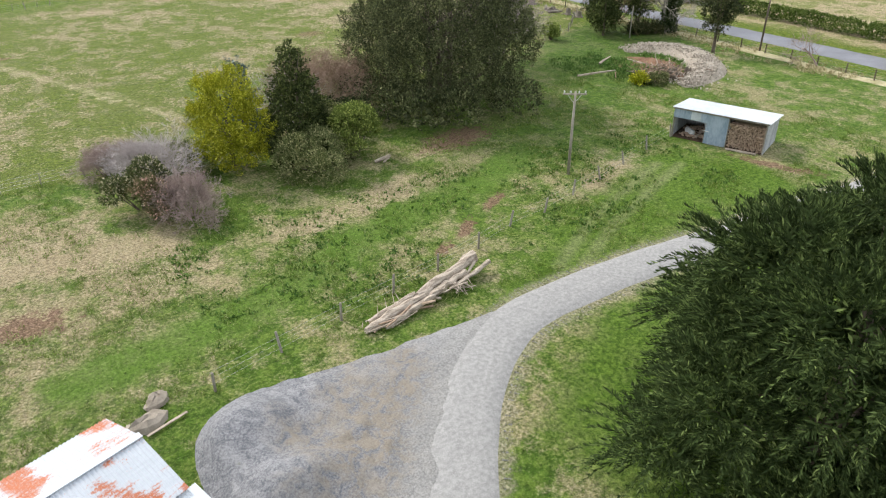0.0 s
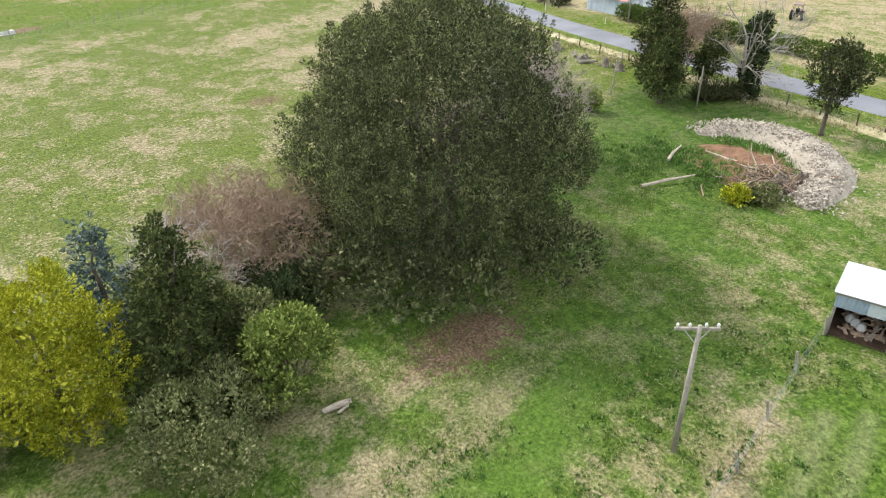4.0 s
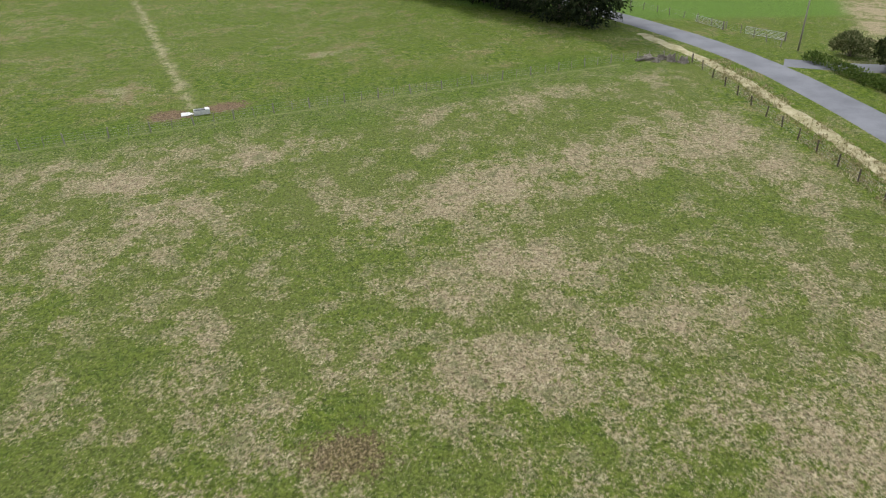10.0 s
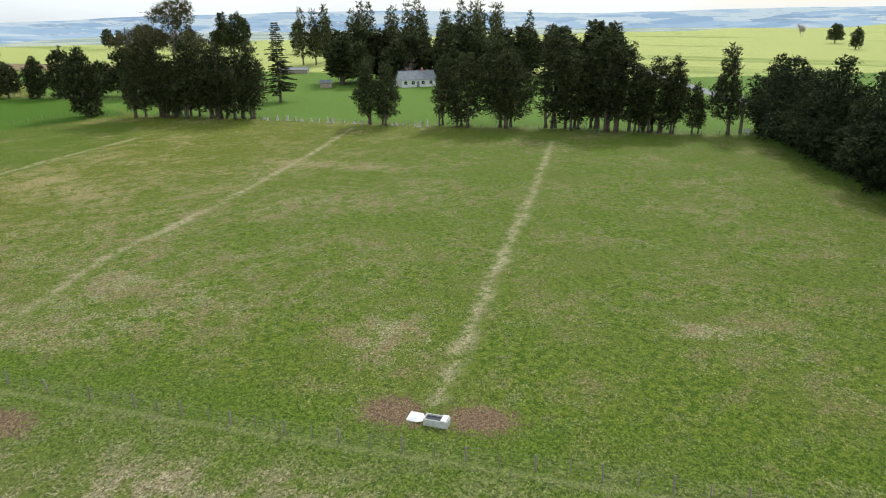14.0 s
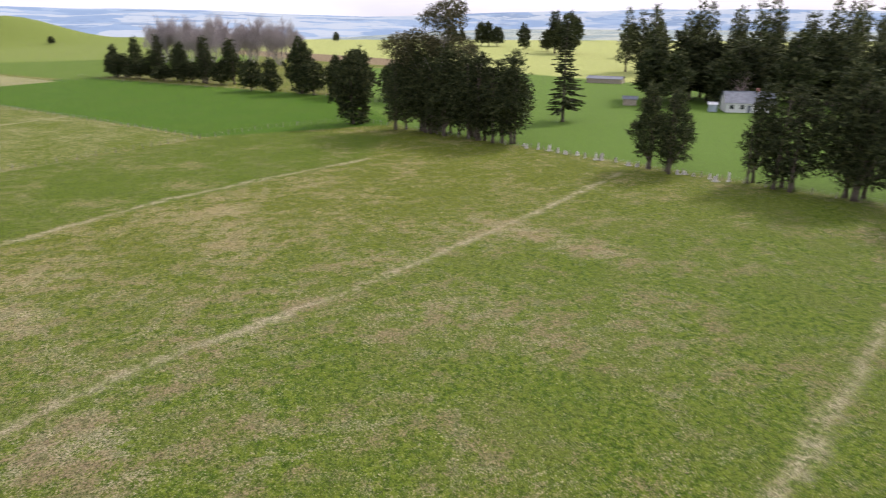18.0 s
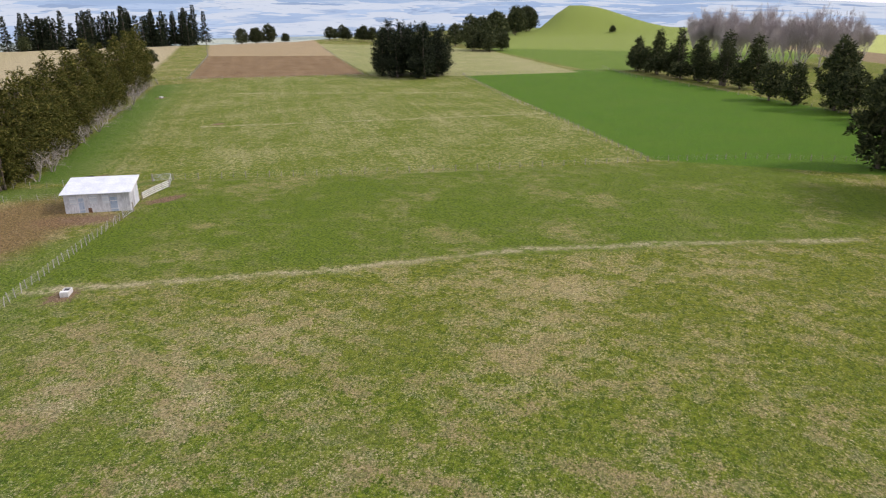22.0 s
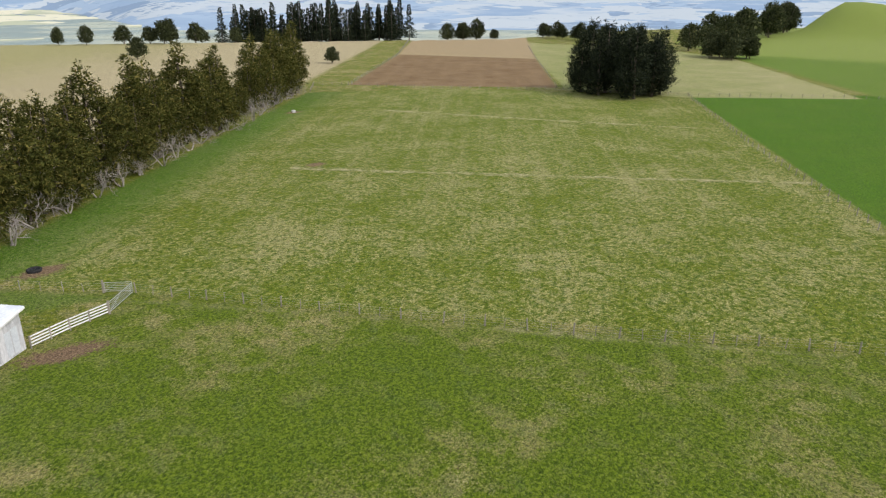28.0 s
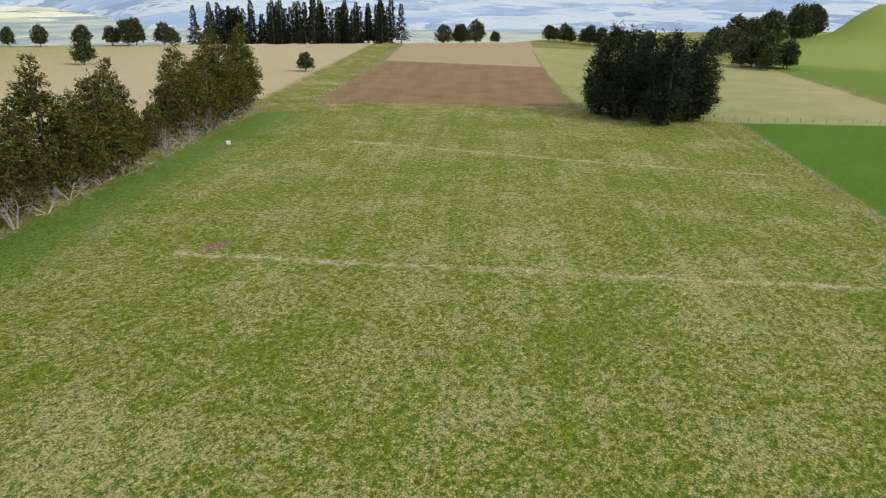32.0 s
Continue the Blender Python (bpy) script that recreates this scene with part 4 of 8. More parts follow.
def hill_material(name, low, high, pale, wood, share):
    """Open country in large irregular blocks: two tones of pasture, painted-in sunlight and woods."""
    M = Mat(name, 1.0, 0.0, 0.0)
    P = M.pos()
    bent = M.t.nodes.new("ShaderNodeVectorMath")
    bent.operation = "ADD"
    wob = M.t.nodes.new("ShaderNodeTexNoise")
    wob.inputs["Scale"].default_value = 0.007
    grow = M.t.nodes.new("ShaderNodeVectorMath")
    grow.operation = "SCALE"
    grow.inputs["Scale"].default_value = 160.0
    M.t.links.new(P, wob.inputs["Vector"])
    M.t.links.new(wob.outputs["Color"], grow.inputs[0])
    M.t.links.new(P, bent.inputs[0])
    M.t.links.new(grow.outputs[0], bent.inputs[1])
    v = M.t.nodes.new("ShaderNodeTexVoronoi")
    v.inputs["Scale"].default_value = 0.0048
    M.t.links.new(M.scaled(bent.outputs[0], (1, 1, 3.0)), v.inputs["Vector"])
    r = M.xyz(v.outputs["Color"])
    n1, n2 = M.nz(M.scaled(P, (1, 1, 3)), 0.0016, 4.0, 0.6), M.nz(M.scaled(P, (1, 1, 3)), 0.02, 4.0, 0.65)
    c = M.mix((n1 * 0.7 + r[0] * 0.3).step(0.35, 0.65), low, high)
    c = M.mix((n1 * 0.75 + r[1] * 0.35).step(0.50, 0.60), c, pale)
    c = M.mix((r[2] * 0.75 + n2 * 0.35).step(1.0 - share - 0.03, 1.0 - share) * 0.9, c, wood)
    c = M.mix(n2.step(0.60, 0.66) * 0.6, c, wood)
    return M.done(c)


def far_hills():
    # distance haze painted in as the ranges' blue base tones
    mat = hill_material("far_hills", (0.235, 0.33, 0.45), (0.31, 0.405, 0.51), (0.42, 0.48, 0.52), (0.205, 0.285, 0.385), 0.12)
    n, rows = 240, (0.0, 0.12, 0.25, 0.4, 0.55, 0.7, 0.85, 1.0, 1.06)
    v = []
    for k in rows:
        for i in range(n):
            a = 2 * math.pi * i / n
            foot = np.interp(math.degrees(a), (150, 164, 236, 244), (3500, 1750, 1750, 3500))
            R = foot + (4400 - foot) * k
            h = np.interp(math.degrees(a), (0, 60, 95, 116, 137, 150, 160, 167, 180, 190, 200, 215, 250, 270, 330, 360), (40, 30, 20, 10, 24, 10, -6, 16, 40, 75, 105, 125, 120, 60, 40, 40))
            h += 11 * noise.fractal(Vector((math.cos(a) * 6, math.sin(a) * 6, 0.3)), 1.0, 2.0, 4)
            v.append((math.cos(a) * R, math.sin(a) * R, -66 + (66 + h) * min(k, 2 - k) ** 1.15 + 16 * math.sin(k * 3.1416) * noise.fractal(Vector((math.cos(a) * R * 0.002, math.sin(a) * R * 0.002, 4.0)), 1.0, 2.0, 4)))
    f = [(j * n + i, j * n + (i + 1) % n, (j + 1) * n + (i + 1) % n, (j + 1) * n + i) for j in range(len(rows) - 1) for i in range(n)]
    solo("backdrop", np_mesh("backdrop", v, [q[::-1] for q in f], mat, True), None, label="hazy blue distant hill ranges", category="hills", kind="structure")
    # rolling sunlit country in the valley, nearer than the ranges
    # sunlight painted in as cream, distance haze as bluish woods
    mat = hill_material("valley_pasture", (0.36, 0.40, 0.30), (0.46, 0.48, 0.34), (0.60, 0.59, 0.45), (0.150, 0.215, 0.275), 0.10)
    na, nr = 300, 46
    v = []
    for j in range(nr):
        q = j / (nr - 1)
        R = 1000 + 2650 * q
        for i in range(na):
            d = 150 + 130 * i / (na - 1)
            a = math.radians(d)
            p = Vector((math.cos(a) * R * 0.0021, math.sin(a) * R * 0.0021, 1.7))
            w = noise.fractal(p, 0.9, 2.0, 4) + 0.5 * abs(noise.noise(p * 2.1))
            swell = np.interp(d, (150, 180, 205, 222, 245, 280), (4, 5, 6, 10, 17, 17))
            v.append((math.cos(a) * R, math.sin(a) * R, -67 + min(q * 6, 1.0) * (swell * w + 3) + np.interp(d, (236, 246), (2.0, 16.0)) * q ** 1.3 - (0.0 if d > 240 or q < 0.3 else 14.0 * (q - 0.3))))
    f = [(j * na + i, j * na + i + 1, (j + 1) * na + i + 1, (j + 1) * na + i) for j in range(nr - 1) for i in range(na - 1)]
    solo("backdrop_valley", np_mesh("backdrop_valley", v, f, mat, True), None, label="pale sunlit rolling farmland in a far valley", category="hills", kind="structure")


def smooth_line(pts, step=2.0):
    """Points along a rounded line through pts."""
    out = []
    n = len(pts)
    for i in range(n - 1):
        p0, p1, p2, p3 = (Vector((*pts[min(max(k, 0), n - 1)][:2], 0)) for k in (i - 1, i, i + 1, i + 2))
        m = max(1, round((p2 - p1).length / step))
        for s in range(m):
            t = s / m
            out.append(0.5 * ((2 * p1) + (p2 - p0) * t + (2 * p0 - 5 * p1 + 4 * p2 - p3) * t * t + (3 * p1 - p0 - 3 * p2 + p3) * t ** 3))
    out.append(Vector((*pts[-1][:2], 0)))
    return out


def ribbon(name, pts, half, z, mat, label, category, ragged=0.0, crown=0.0, cols=6, step=2.0, seed=1):
    """A road or strip along a line; half: half-width, or one for each side."""
    rng = np.random.default_rng(seed)
    line = smooth_line(pts, step)
    hl, hr = half if isinstance(half, tuple) else (half, half)
    v = []
    for i, p in enumerate(line):
        d = (line[min(i + 1, len(line) - 1)] - line[max(i - 1, 0)]).normalized()
        s = Vector((-d.y, d.x, 0))
        a = hl + ragged * 3 * noise.noise(Vector((p.x * 0.5, p.y * 0.5, seed))) + rng.normal(0, ragged * 0.4)
        b = hr + ragged * 3 * noise.noise(Vector((p.x * 0.5, p.y * 0.5, seed + 9))) + rng.normal(0, ragged * 0.4)
        for k in range(cols + 1):
            t = k / cols
            q = p + s * (a - (a + b) * t)
            edge = min(1.0, 4 * min(t, 1 - t) * 1.6)
            v.append((q.x, q.y, z * (edge if crown else 1) + crown * (1 - (2 * t - 1) ** 2) + (-0.03 if t in (0, 1) else 0)))
    f = [(i * (cols + 1) + k, (i + 1) * (cols + 1) + k, (i + 1) * (cols + 1) + k + 1, i * (cols + 1) + k + 1) for i in range(len(line) - 1) for k in range(cols)]
    return solo(name, np_mesh(name, v, [q[::-1] for q in f], mat, True), None, label=label, category=category, kind="structure")


land()
far_hills()
ROAD = [(84, -120), (83.6, -20), (83.2, 40), (82.6, 60), (81.2, 85), (81.2, 102), (82.6, 122), (82.2, 140), (79.6, 160), (72.6, 181), (61, 204), (44, 232), (20, 268), (-4, 304), (-36, 346), (-75, 398), (-120, 460)]
ribbon("road", ROAD, 2.75, 0.03, ASPHALT, "narrow grey chip-sealed country road", "road", 0.06, 0.05)
ribbon("verge", [(75.4, 20), (75.6, 60), (76.0, 84), (76.2, 104), (76.4, 120), (75.8, 138), (74.2, 158), (69.5, 176)], 1.1, 0.012, VERGE, "dry straw-coloured grass verge beside the road", "verge", 0.25, 0.06, 4)
ribbon("side_road", [(83.5, 158), (88, 156), (96, 154), (120, 150)], 2.4, 0.022, ASPHALT, "sealed turn-off joining the country road", "road", 0.1, 0.03)
DRIVE = [(6.0, 9.5), (9.7, 15.1), (12.2, 18.6), (15.2, 21.6), (18.6, 23.5), (22.8, 24.0), (28, 24.1), (36, 23.7), (46, 23.3), (60, 22.6), (80.5, 21.5)]
ribbon("driveway", DRIVE, (1.5, 1.45), 0.14, GRAVEL, "pale grey gravel farm driveway curving through grass", "driveway", 0.02, 0.02, 6, 1.0)


def heap_material():
    M = Mat("crushed_stone_heap", 0.95, 0.0, 0.2)
    P = M.pos()
    px, py, pz = M.xyz(P)
    n1, n2, n3 = M.nz(P, 0.35, 5.0, 0.65), M.nz(P, 1.6, 6.0, 0.75, 0.8), M.nz(P, 11.0, 3.0, 0.7)
    c = M.mix((n2 * 0.5 + n3 * 0.5).step(0.36, 0.64), (0.125, 0.13, 0.145), (0.33, 0.33, 0.34))
    worn = (blob(px, py, 9.5, 20.0, 6.0, 4.6, 40) + (n1 - 0.5) * 1.6).step(1.1, 0.5)
    c = M.mix(worn * n2.step(0.38, 0.56) * 0.85, c, M.mix(n3, (0.15, 0.12, 0.085), (0.34, 0.30, 0.24)))
    c = M.mix((n1 * 0.6 + n2 * 0.4).step(0.60, 0.68) * 0.6, c, (0.13, 0.15, 0.05))
    near = (px + (n1 - 0.5) * 7.0 + (n2 - 0.5) * 2.0).step(6.0, 12.0) * (blob(px, py, 9.5, 20.0, 6.0, 4.6, 40) + (n1 - 0.5) * 1.6).step(0.4, 1.3)
    c = M.mix(near * 0.8, c, M.mix((n2 * 0.4 + n3 * 0.6).step(0.36, 0.64), (0.24, 0.235, 0.23), (0.385, 0.38, 0.365)))
    rut = polyline(px, py, [(6.0, 9.5), (9.7, 15.1), (12.2, 18.6), (15.2, 21.6), (18.6, 23.5), (22.8, 24.0)])
    c = M.mix((rut + (n1 - 0.5) * 3.0 + (n2 - 0.5) * 2.0).step(3.4, 1.7) * 0.9, c, M.mix((n2 * 0.3 + n3 * 0.7).step(0.36, 0.64), (0.20, 0.196, 0.19), (0.355, 0.35, 0.338)))
    return M.done(c, n2 * 0.7 + n3 * 0.3, 0.9, 0.16)


def gravel_pad():
    """Spread heap of crushed stone beside the drive."""
    rim = [(1.5, 17.5), (1.4, 21), (1.7, 23.4), (3.4, 25.0), (6.2, 25.4), (9.5, 25.1), (12, 25.0), (16, 24.9), (18.6, 24.6), (16.5, 22.2), (12.5, 18.2), (9.0, 13.5), (5, 9.5)]
    line = smooth_line(rim + rim[:1], 0.7)[:-1]
    c = Vector((8.2, 19.8, 0))
    rings = 16
    v, n = [], len(line)
    for r in range(rings + 1):
        t = r / rings
        for p in line:
            q = p.lerp(c, t)
            w = noise.fractal(Vector((q.x * 0.45, q.y * 0.45, 3)), 1.0, 2.0, 4)
            e = min(1.0, (p - q).length / 1.0)
            heap = math.exp(-(((q.x - 3.3) / 2.1) ** 2 + ((q.y - 22.6) / 2.0) ** 2)) * 1.25 + math.exp(-(((q.x - 4.4) / 2.2) ** 2 + ((q.y - 18.8) / 1.4) ** 2)) * 1.15 + 0.28 * max(0.0, noise.fractal(Vector((q.x * 0.9, q.y * 0.9, 8)), 1.0, 2.0, 3)) * math.exp(-max(0, q.x - 9) / 4.0)
            z = -0.03 + e * (0.085 + heap + 0.10 * w * math.exp(-max(0, q.x - 6) / 5.0) + 0.02 * w)
            v.append((q.x + 0.12 * w, q.y, z))
    f = [(r * n + i, r * n + (i + 1) % n, (r + 1) * n + (i + 1) % n, (r + 1) * n + i) for r in range(rings) for i in range(n)]
    solo("gravel_heap", np_mesh("gravel_heap", v, [q[::-1] for q in f], heap_material(), True), None, label="spread blue-grey heap of crushed stone beside the drive", category="gravel", kind="stuff")


gravel_pad()


# ---- fences ----
def post_mesh(h, r, mat, square=False):
    g = Geo()
    if square:
        g.box((0, 0, h / 2 - 0.1), (r * 2, r * 2, h + 0.2))
    else:
        g.tube([(0, 0, -0.2), (0, 0, h * 0.5), (r * 0.1, 0, h - 0.02), (r * 0.1, 0, h)], [r * 1.05, r, r * 0.95, r * 0.6], 7)
    return g.mesh("post", mat)


POST, POST_THICK = post_mesh(1.2, 0.07, POST_WOOD), post_mesh(1.35, 0.11, POST_WOOD)
BATTEN = post_mesh(1.05, 0.03, POST_WOOD, True)
POST_DARK = post_mesh(1.2, 0.075, DARK_POST)


def fence(pts, spacing, label, main=POST, minor=None, every=1, wires=4, top=1.05, seed=3, lean=3.0):
    rng = np.random.default_rng(seed)
    t = thing("wire_fence", (*pts[0], 0), 0, label, "fence", "paddock fences")
    o = Vector((*pts[0], 0))
    run = []
    for a, b in zip(pts, pts[1:]):
        a, b = Vector((*a, 0)), Vector((*b, 0))
        m = max(1, round((b - a).length / spacing))
        run += [a.lerp(b, k / m) for k in range(m)]
    run.append(Vector((*pts[-1], 0)))
    for i, p in enumerate(run):
        me = main if (minor is None or i % every == 0) else minor
        h = height(p.x, p.y)
        part("post" if me is not minor else "batten", me, None, t, at=pose(p.x - o.x + rng.normal(0, 0.06), p.y - o.y + rng.normal(0, 0.06), h - rng.uniform(0, 0.08), rng.normal(0, lean), rng.normal(0, lean), rng.uniform(0, 360)))
    for k in range(wires):
        z = top * (k + 1) / wires - 0.06
        g = Geo().tube([(p.x - o.x, p.y - o.y, z + height(p.x, p.y)) for p in run], [0.006] * len(run), 3, False)
        part("wire", g, WIRE, t)
    return t


fence([(3.2, 26.3), (7, 27.3), (10.5, 28.3), (17.3, 29.8), (20.8, 30.8), (24.3, 32.1), (27.3, 32.6), (34.1, 34.6), (41.4, 37.1), (45.3, 38.3)], 3.6, "sagging wire fence on weathered wooden posts in long grass", POST, wires=3, lean=5)
fence([(-60, 54), (-30, 55), (-4.4, 55.5), (1.3, 55.9), (8, 57.2)], 2.6, "old wire fence with thin battens beside a paddock", POST, BATTEN, 4, seed=4)
fence([(59.5, 72.5), (64, 74), (71.6, 81.5), (74.1, 83)], 3.0, "wire fence with wooden posts near the road", POST, seed=5)
fence([(75.2, 15), (76.0, 52), (75.0, 83), (74.4, 87.2), (74.4, 95.2), (73.6, 103.8), (73.2, 117.3), (72.4, 137.4), (71.8, 159)], 3.4, "roadside wire fence with dark wooden posts", POST_DARK, seed=6)
POST_PALE = post_mesh(1.15, 0.042, simple("silvered_post", (0.27, 0.255, 0.23), (0.50, 0.475, 0.44), 2.0, 0.9, bump=0.5, each=0.4))
fence([(71.8, 159), (67, 161.5), (61.3, 159.5), (38.9, 149.3), (22.4, 142.6), (8.9, 136.4), (-9.4, 129.2), (-29.3, 121.4)], 2.0, "long paddock fence with grey posts and battens", POST, BATTEN, 2, seed=7)
fence([(-29.3, 121.4), (-52, 111.5), (-78.5, 100.6), (-89.8, 96.2)], 1.15, "paddock fence with close pale wooden posts", POST_PALE, seed=27, lean=4)
fence([(-80, 40), (-93, 61), (-102.1, 75.7), (-108.5, 85)], 2.4, "wire fence with thin pale battens below the tree row", POST_PALE, BATTEN, 2, seed=8)
fence([(-110.4, 87.5), (-121, 109), (-132, 130.5), (-141.2, 146), (-150.5, 162), (-159, 179), (-163, 200)], 2.0, "paddock fence with grey posts and battens", POST, BATTEN, 2, seed=9)
fence([(-150.5, 162), (-189.7, 138.9), (-226, 115.7), (-260, 96.4), (-291, 78.6)], 3.2, "wire fence between two green paddocks", POST, seed=10)
fence([(-226, -17), (-238, -29), (-245.5, -18.5), (-259.5, 13), (-279, 40), (-281.5, 55), (-291, 79), (-318, 119), (-322, 131)], 3.0, "post and wire fence below a ploughed field", POST, seed=11)
fence([(-100.5, 65.5), (-117, 54.5), (-134.6, 39.5), (-159.2, 23.3), (-186.6, 6.2), (-224, -17)], 4.2, "wire fence along the foot of the tree row", POST, seed=12)
fence([(-95.2, 81.5), (-84.7, 62.0), (-74.5, 43.5)], 2.4, "wire fence with pale posts beside a farm lane", POST_PALE, BATTEN, 2, seed=19)
fence([(-245, -19), (-345, -87), (-440, -162)], 4.5, "pale wooden fence beside a farm lane", POST_THICK, seed=13, wires=3)
fence([(-284, 38), (-330, 6), (-373, -24), (-440, -70)], 5.0, "wire fence beside a ploughed field", POST, seed=14, wires=3)
fence([(-165, 202), (-146, 208.5), (-112, 223.6), (-80, 235.6), (-57, 245.8), (-22, 260), (-4.5, 268)], 3.5, "wire fence under a row of tall dark trees", POST, seed=15)
fence([(-340, 128), (-300, 146), (-273, 169), (-250.5, 187), (-231, 202), (-207, 217), (-175, 228)], 5.0, "wire fence below a row of small trees", POST, seed=16, wires=3)
fence([(89.9, 127.6), (88.6, 118), (88.2, 112)], 2.2, "wire fence with weathered posts beside the road", POST_DARK, seed=17)
fence([(86.6, 166), (84.5, 175), (81, 184), (72, 200)], 3.0, "post and wire fence across the road", POST, seed=18)


# ---- poles and sheds ----
def power_pole(at, h, turn, label, arm=True, r=0.1, mat=POST_WOOD):
    t = thing("power_pole", (*at, height(*at)), turn, label, "power pole", "power poles")
    part("pole", Geo().tube([(0, 0, -0.3), (0, 0, h * 0.5), (0.02, 0, h)], [r * 1.25, r * 1.05, r * 0.8], 10), mat, t, smooth=True)
    if arm:
        part("crossarm", Geo().box((0, 0.14, h - 0.25), (1.7, 0.1, 0.12)), POST_WOOD, t)
        for s in (-1, 1):
            part("brace", Geo().tube([(0.05 * s, 0.12, h - 0.85), (0.5 * s, 0.14, h - 0.28)], [0.025, 0.025], 5), GATE_STEEL, t)
        for x in (-0.75, -0.3, 0.3, 0.75):
            part("insulator", Geo().tube([(x, 0.14, h - 0.2), (x, 0.14, h - 0.13), (x, 0.14, h - 0.05), (x, 0.14, h)], [0.02, 0.055, 0.06, 0.03], 8), PORCELAIN, t)
    return t


power_pole((32.8, 36.7), 6.4, -33, "grey wooden power pole with a crossarm in grass")
power_pole((76.3, 53.1), 7.5, 90, "dark wooden power pole beside the road", mat=DARK_POST)
power_pole((89.7, 98.3), 7.6, 80, "wooden power pole beside a clipped hedge")
power_pole((88.0, 163.8), 8.0, 60, "grey power pole at a road junction")
power_pole((68.1, 66.7), 4.0, 0, "thin grey pole standing in grass", False, 0.07)
power_pole((-140.5, 230), 6.0, 0, "thin pole beyond the tree row", False, 0.07)


def woodshed():
    """Open-fronted iron shed, front along local x, depth along local y."""
    a, b = Vector((45.4, 38.3)), Vector((48.3, 31.4))
    W, D, HF, HB = 7.5, 3.9, 2.62, 2.2
    t = thing("firewood_shed", (a.x, a.y, 0), math.degrees(math.atan2(b.y - a.y, b.x - a.x)), "open-fronted corrugated iron shed stacked with firewood", "shed")
    part("back_wall", Geo().sheet((W, D, 0), (-W, 0, 0), (0, 0, HB)), ZINC_OLD, t)
    for x, nm in ((0.0, 1), (W, -1)):
        g = Geo()
        g.sheet((x, D if nm > 0 else 0, 0), (0, -D * nm, 0), (0, 0, HB))
        g.add([(x, 0, HB), (x, D, HB), (x, 0, HF)], [(0, 1, 2)])
        part("side_wall", g, ZINC_OLD, t)
    part("front_panel", Geo().sheet((2.75, -0.02, 0.0), (1.75, 0, 0), (0, 0, HF - 0.05)), ZINC, t)
    part("header_panel", Geo().sheet((0, -0.02, 1.75), (2.75, 0, 0), (0, 0, HF - 1.8)), ZINC, t)
    part("patch_sheet", Geo().sheet((1.45, -0.05, 1.78), (0.8, 0, 0), (0, 0, 0.75)), ZINC_ROOF, t, "paler replacement sheet")
    part("roof", Geo().sheet((-0.15, -0.25, HF + 0.06), (W + 0.35, 0, 0), (0, D + 0.5, HB - HF)), ZINC_ROOF, t, "pale painted iron roof")
    part("fascia", Geo().box((W / 2, -0.16, HF - 0.04), (W + 0.2, 0.04, 0.12)), POST_WOOD, t)
    for x in (0.06, 2.75, 4.5, W - 0.06):
        part("post", Geo().box((x, 0.08, HF / 2 - 0.1), (0.11, 0.11, HF + 0.1)), POST_WOOD, t)
    part("door_bar", Geo().tube([(3.1, -0.05, 1.05), (2.6, -0.05, 1.1)], [0.03, 0.03], 6), PORCELAIN, t)
    part("earth_floor", Geo().box((W / 2, D / 2, 0.02), (W - 0.1, D - 0.1, 0.08)), EARTH_AND_SHADE, t)
    part("sill_board", Geo().box((5.9, -0.35, 0.08), (2.4, 0.22, 0.12), 3), DRIFT, t)
    # stacked split logs fill one bay, a loose pile the other
    rng = np.random.default_rng(2)
    logs = []
    for k in range(4):
        g = Geo()
        n = 5
        ang = sorted(rng.uniform(0, 6.28, n))
        prof = [(math.cos(q) * 0.085 * rng.uniform(0.75, 1.2), math.sin(q) * 0.075 * rng.uniform(0.75, 1.2)) for q in ang]
        vs = [(x, y0, z) for y0 in (-0.2, 0.2) for x, z in prof]
        g.add(vs, [tuple(range(n)), tuple(range(n, 2 * n))[::-1]] + [(i, i + n, (i + 1) % n + n, (i + 1) % n) for i in range(n)])
        logs.append(g.mesh("split_log", RAW_WOOD))
    stack = thing("firewood_stack", t.matrix_basis @ Vector((4.55, 0.3, 0.06)), math.degrees(t.matrix_basis.to_euler().z), "stack of split brown firewood filling a shed bay", "firewood")
    z = 0.08
    row = 0
    while z < 2.0:
        x = 0.1 + 0.06 * (row % 2)
        while x < 2.85:
            part("split_log", logs[rng.integers(4)], None, stack, at=pose(x, rng.normal(0, 0.05), z, rng.normal(0, 8), rng.uniform(0, 360), rng.normal(0, 10)))
            x += 0.155
        z += 0.135
        row += 1
    part("stack_core", Geo().box((1.45, 0.85, 1.0), (2.8, 1.0, 1.95)), RAW_WOOD, stack)
    pile = thing("firewood_pile", t.matrix_basis @ Vector((0.5, 0.6, 0.05)), math.degrees(t.matrix_basis.to_euler().z), "loose pile of split firewood and bags on dark earth", "firewood")
    for i in range(70):
        x, y = rng.uniform(0, 2.1), rng.uniform(0, 2.4)
        zz = max(0.06, (0.55 - 0.3 * abs(x - 0.8)) * y / 2.4) * rng.uniform(0.2, 1)
        part("split_log", logs[rng.integers(4)], None, pile, at=pose(x, y, zz + 0.05, rng.uniform(-30, 30), rng.uniform(0, 360), rng.uniform(0, 360)))
    for i in range(3):
        g = Geo().tube([(0, 0, 0), (1.1, 0, 0.35)], [0.05, 0.05], 4)
        part("plank", g, DRIFT, pile, at=pose(1.2 + 0.15 * i, -0.1, 0.05, 0, 0, 60 + 15 * i))
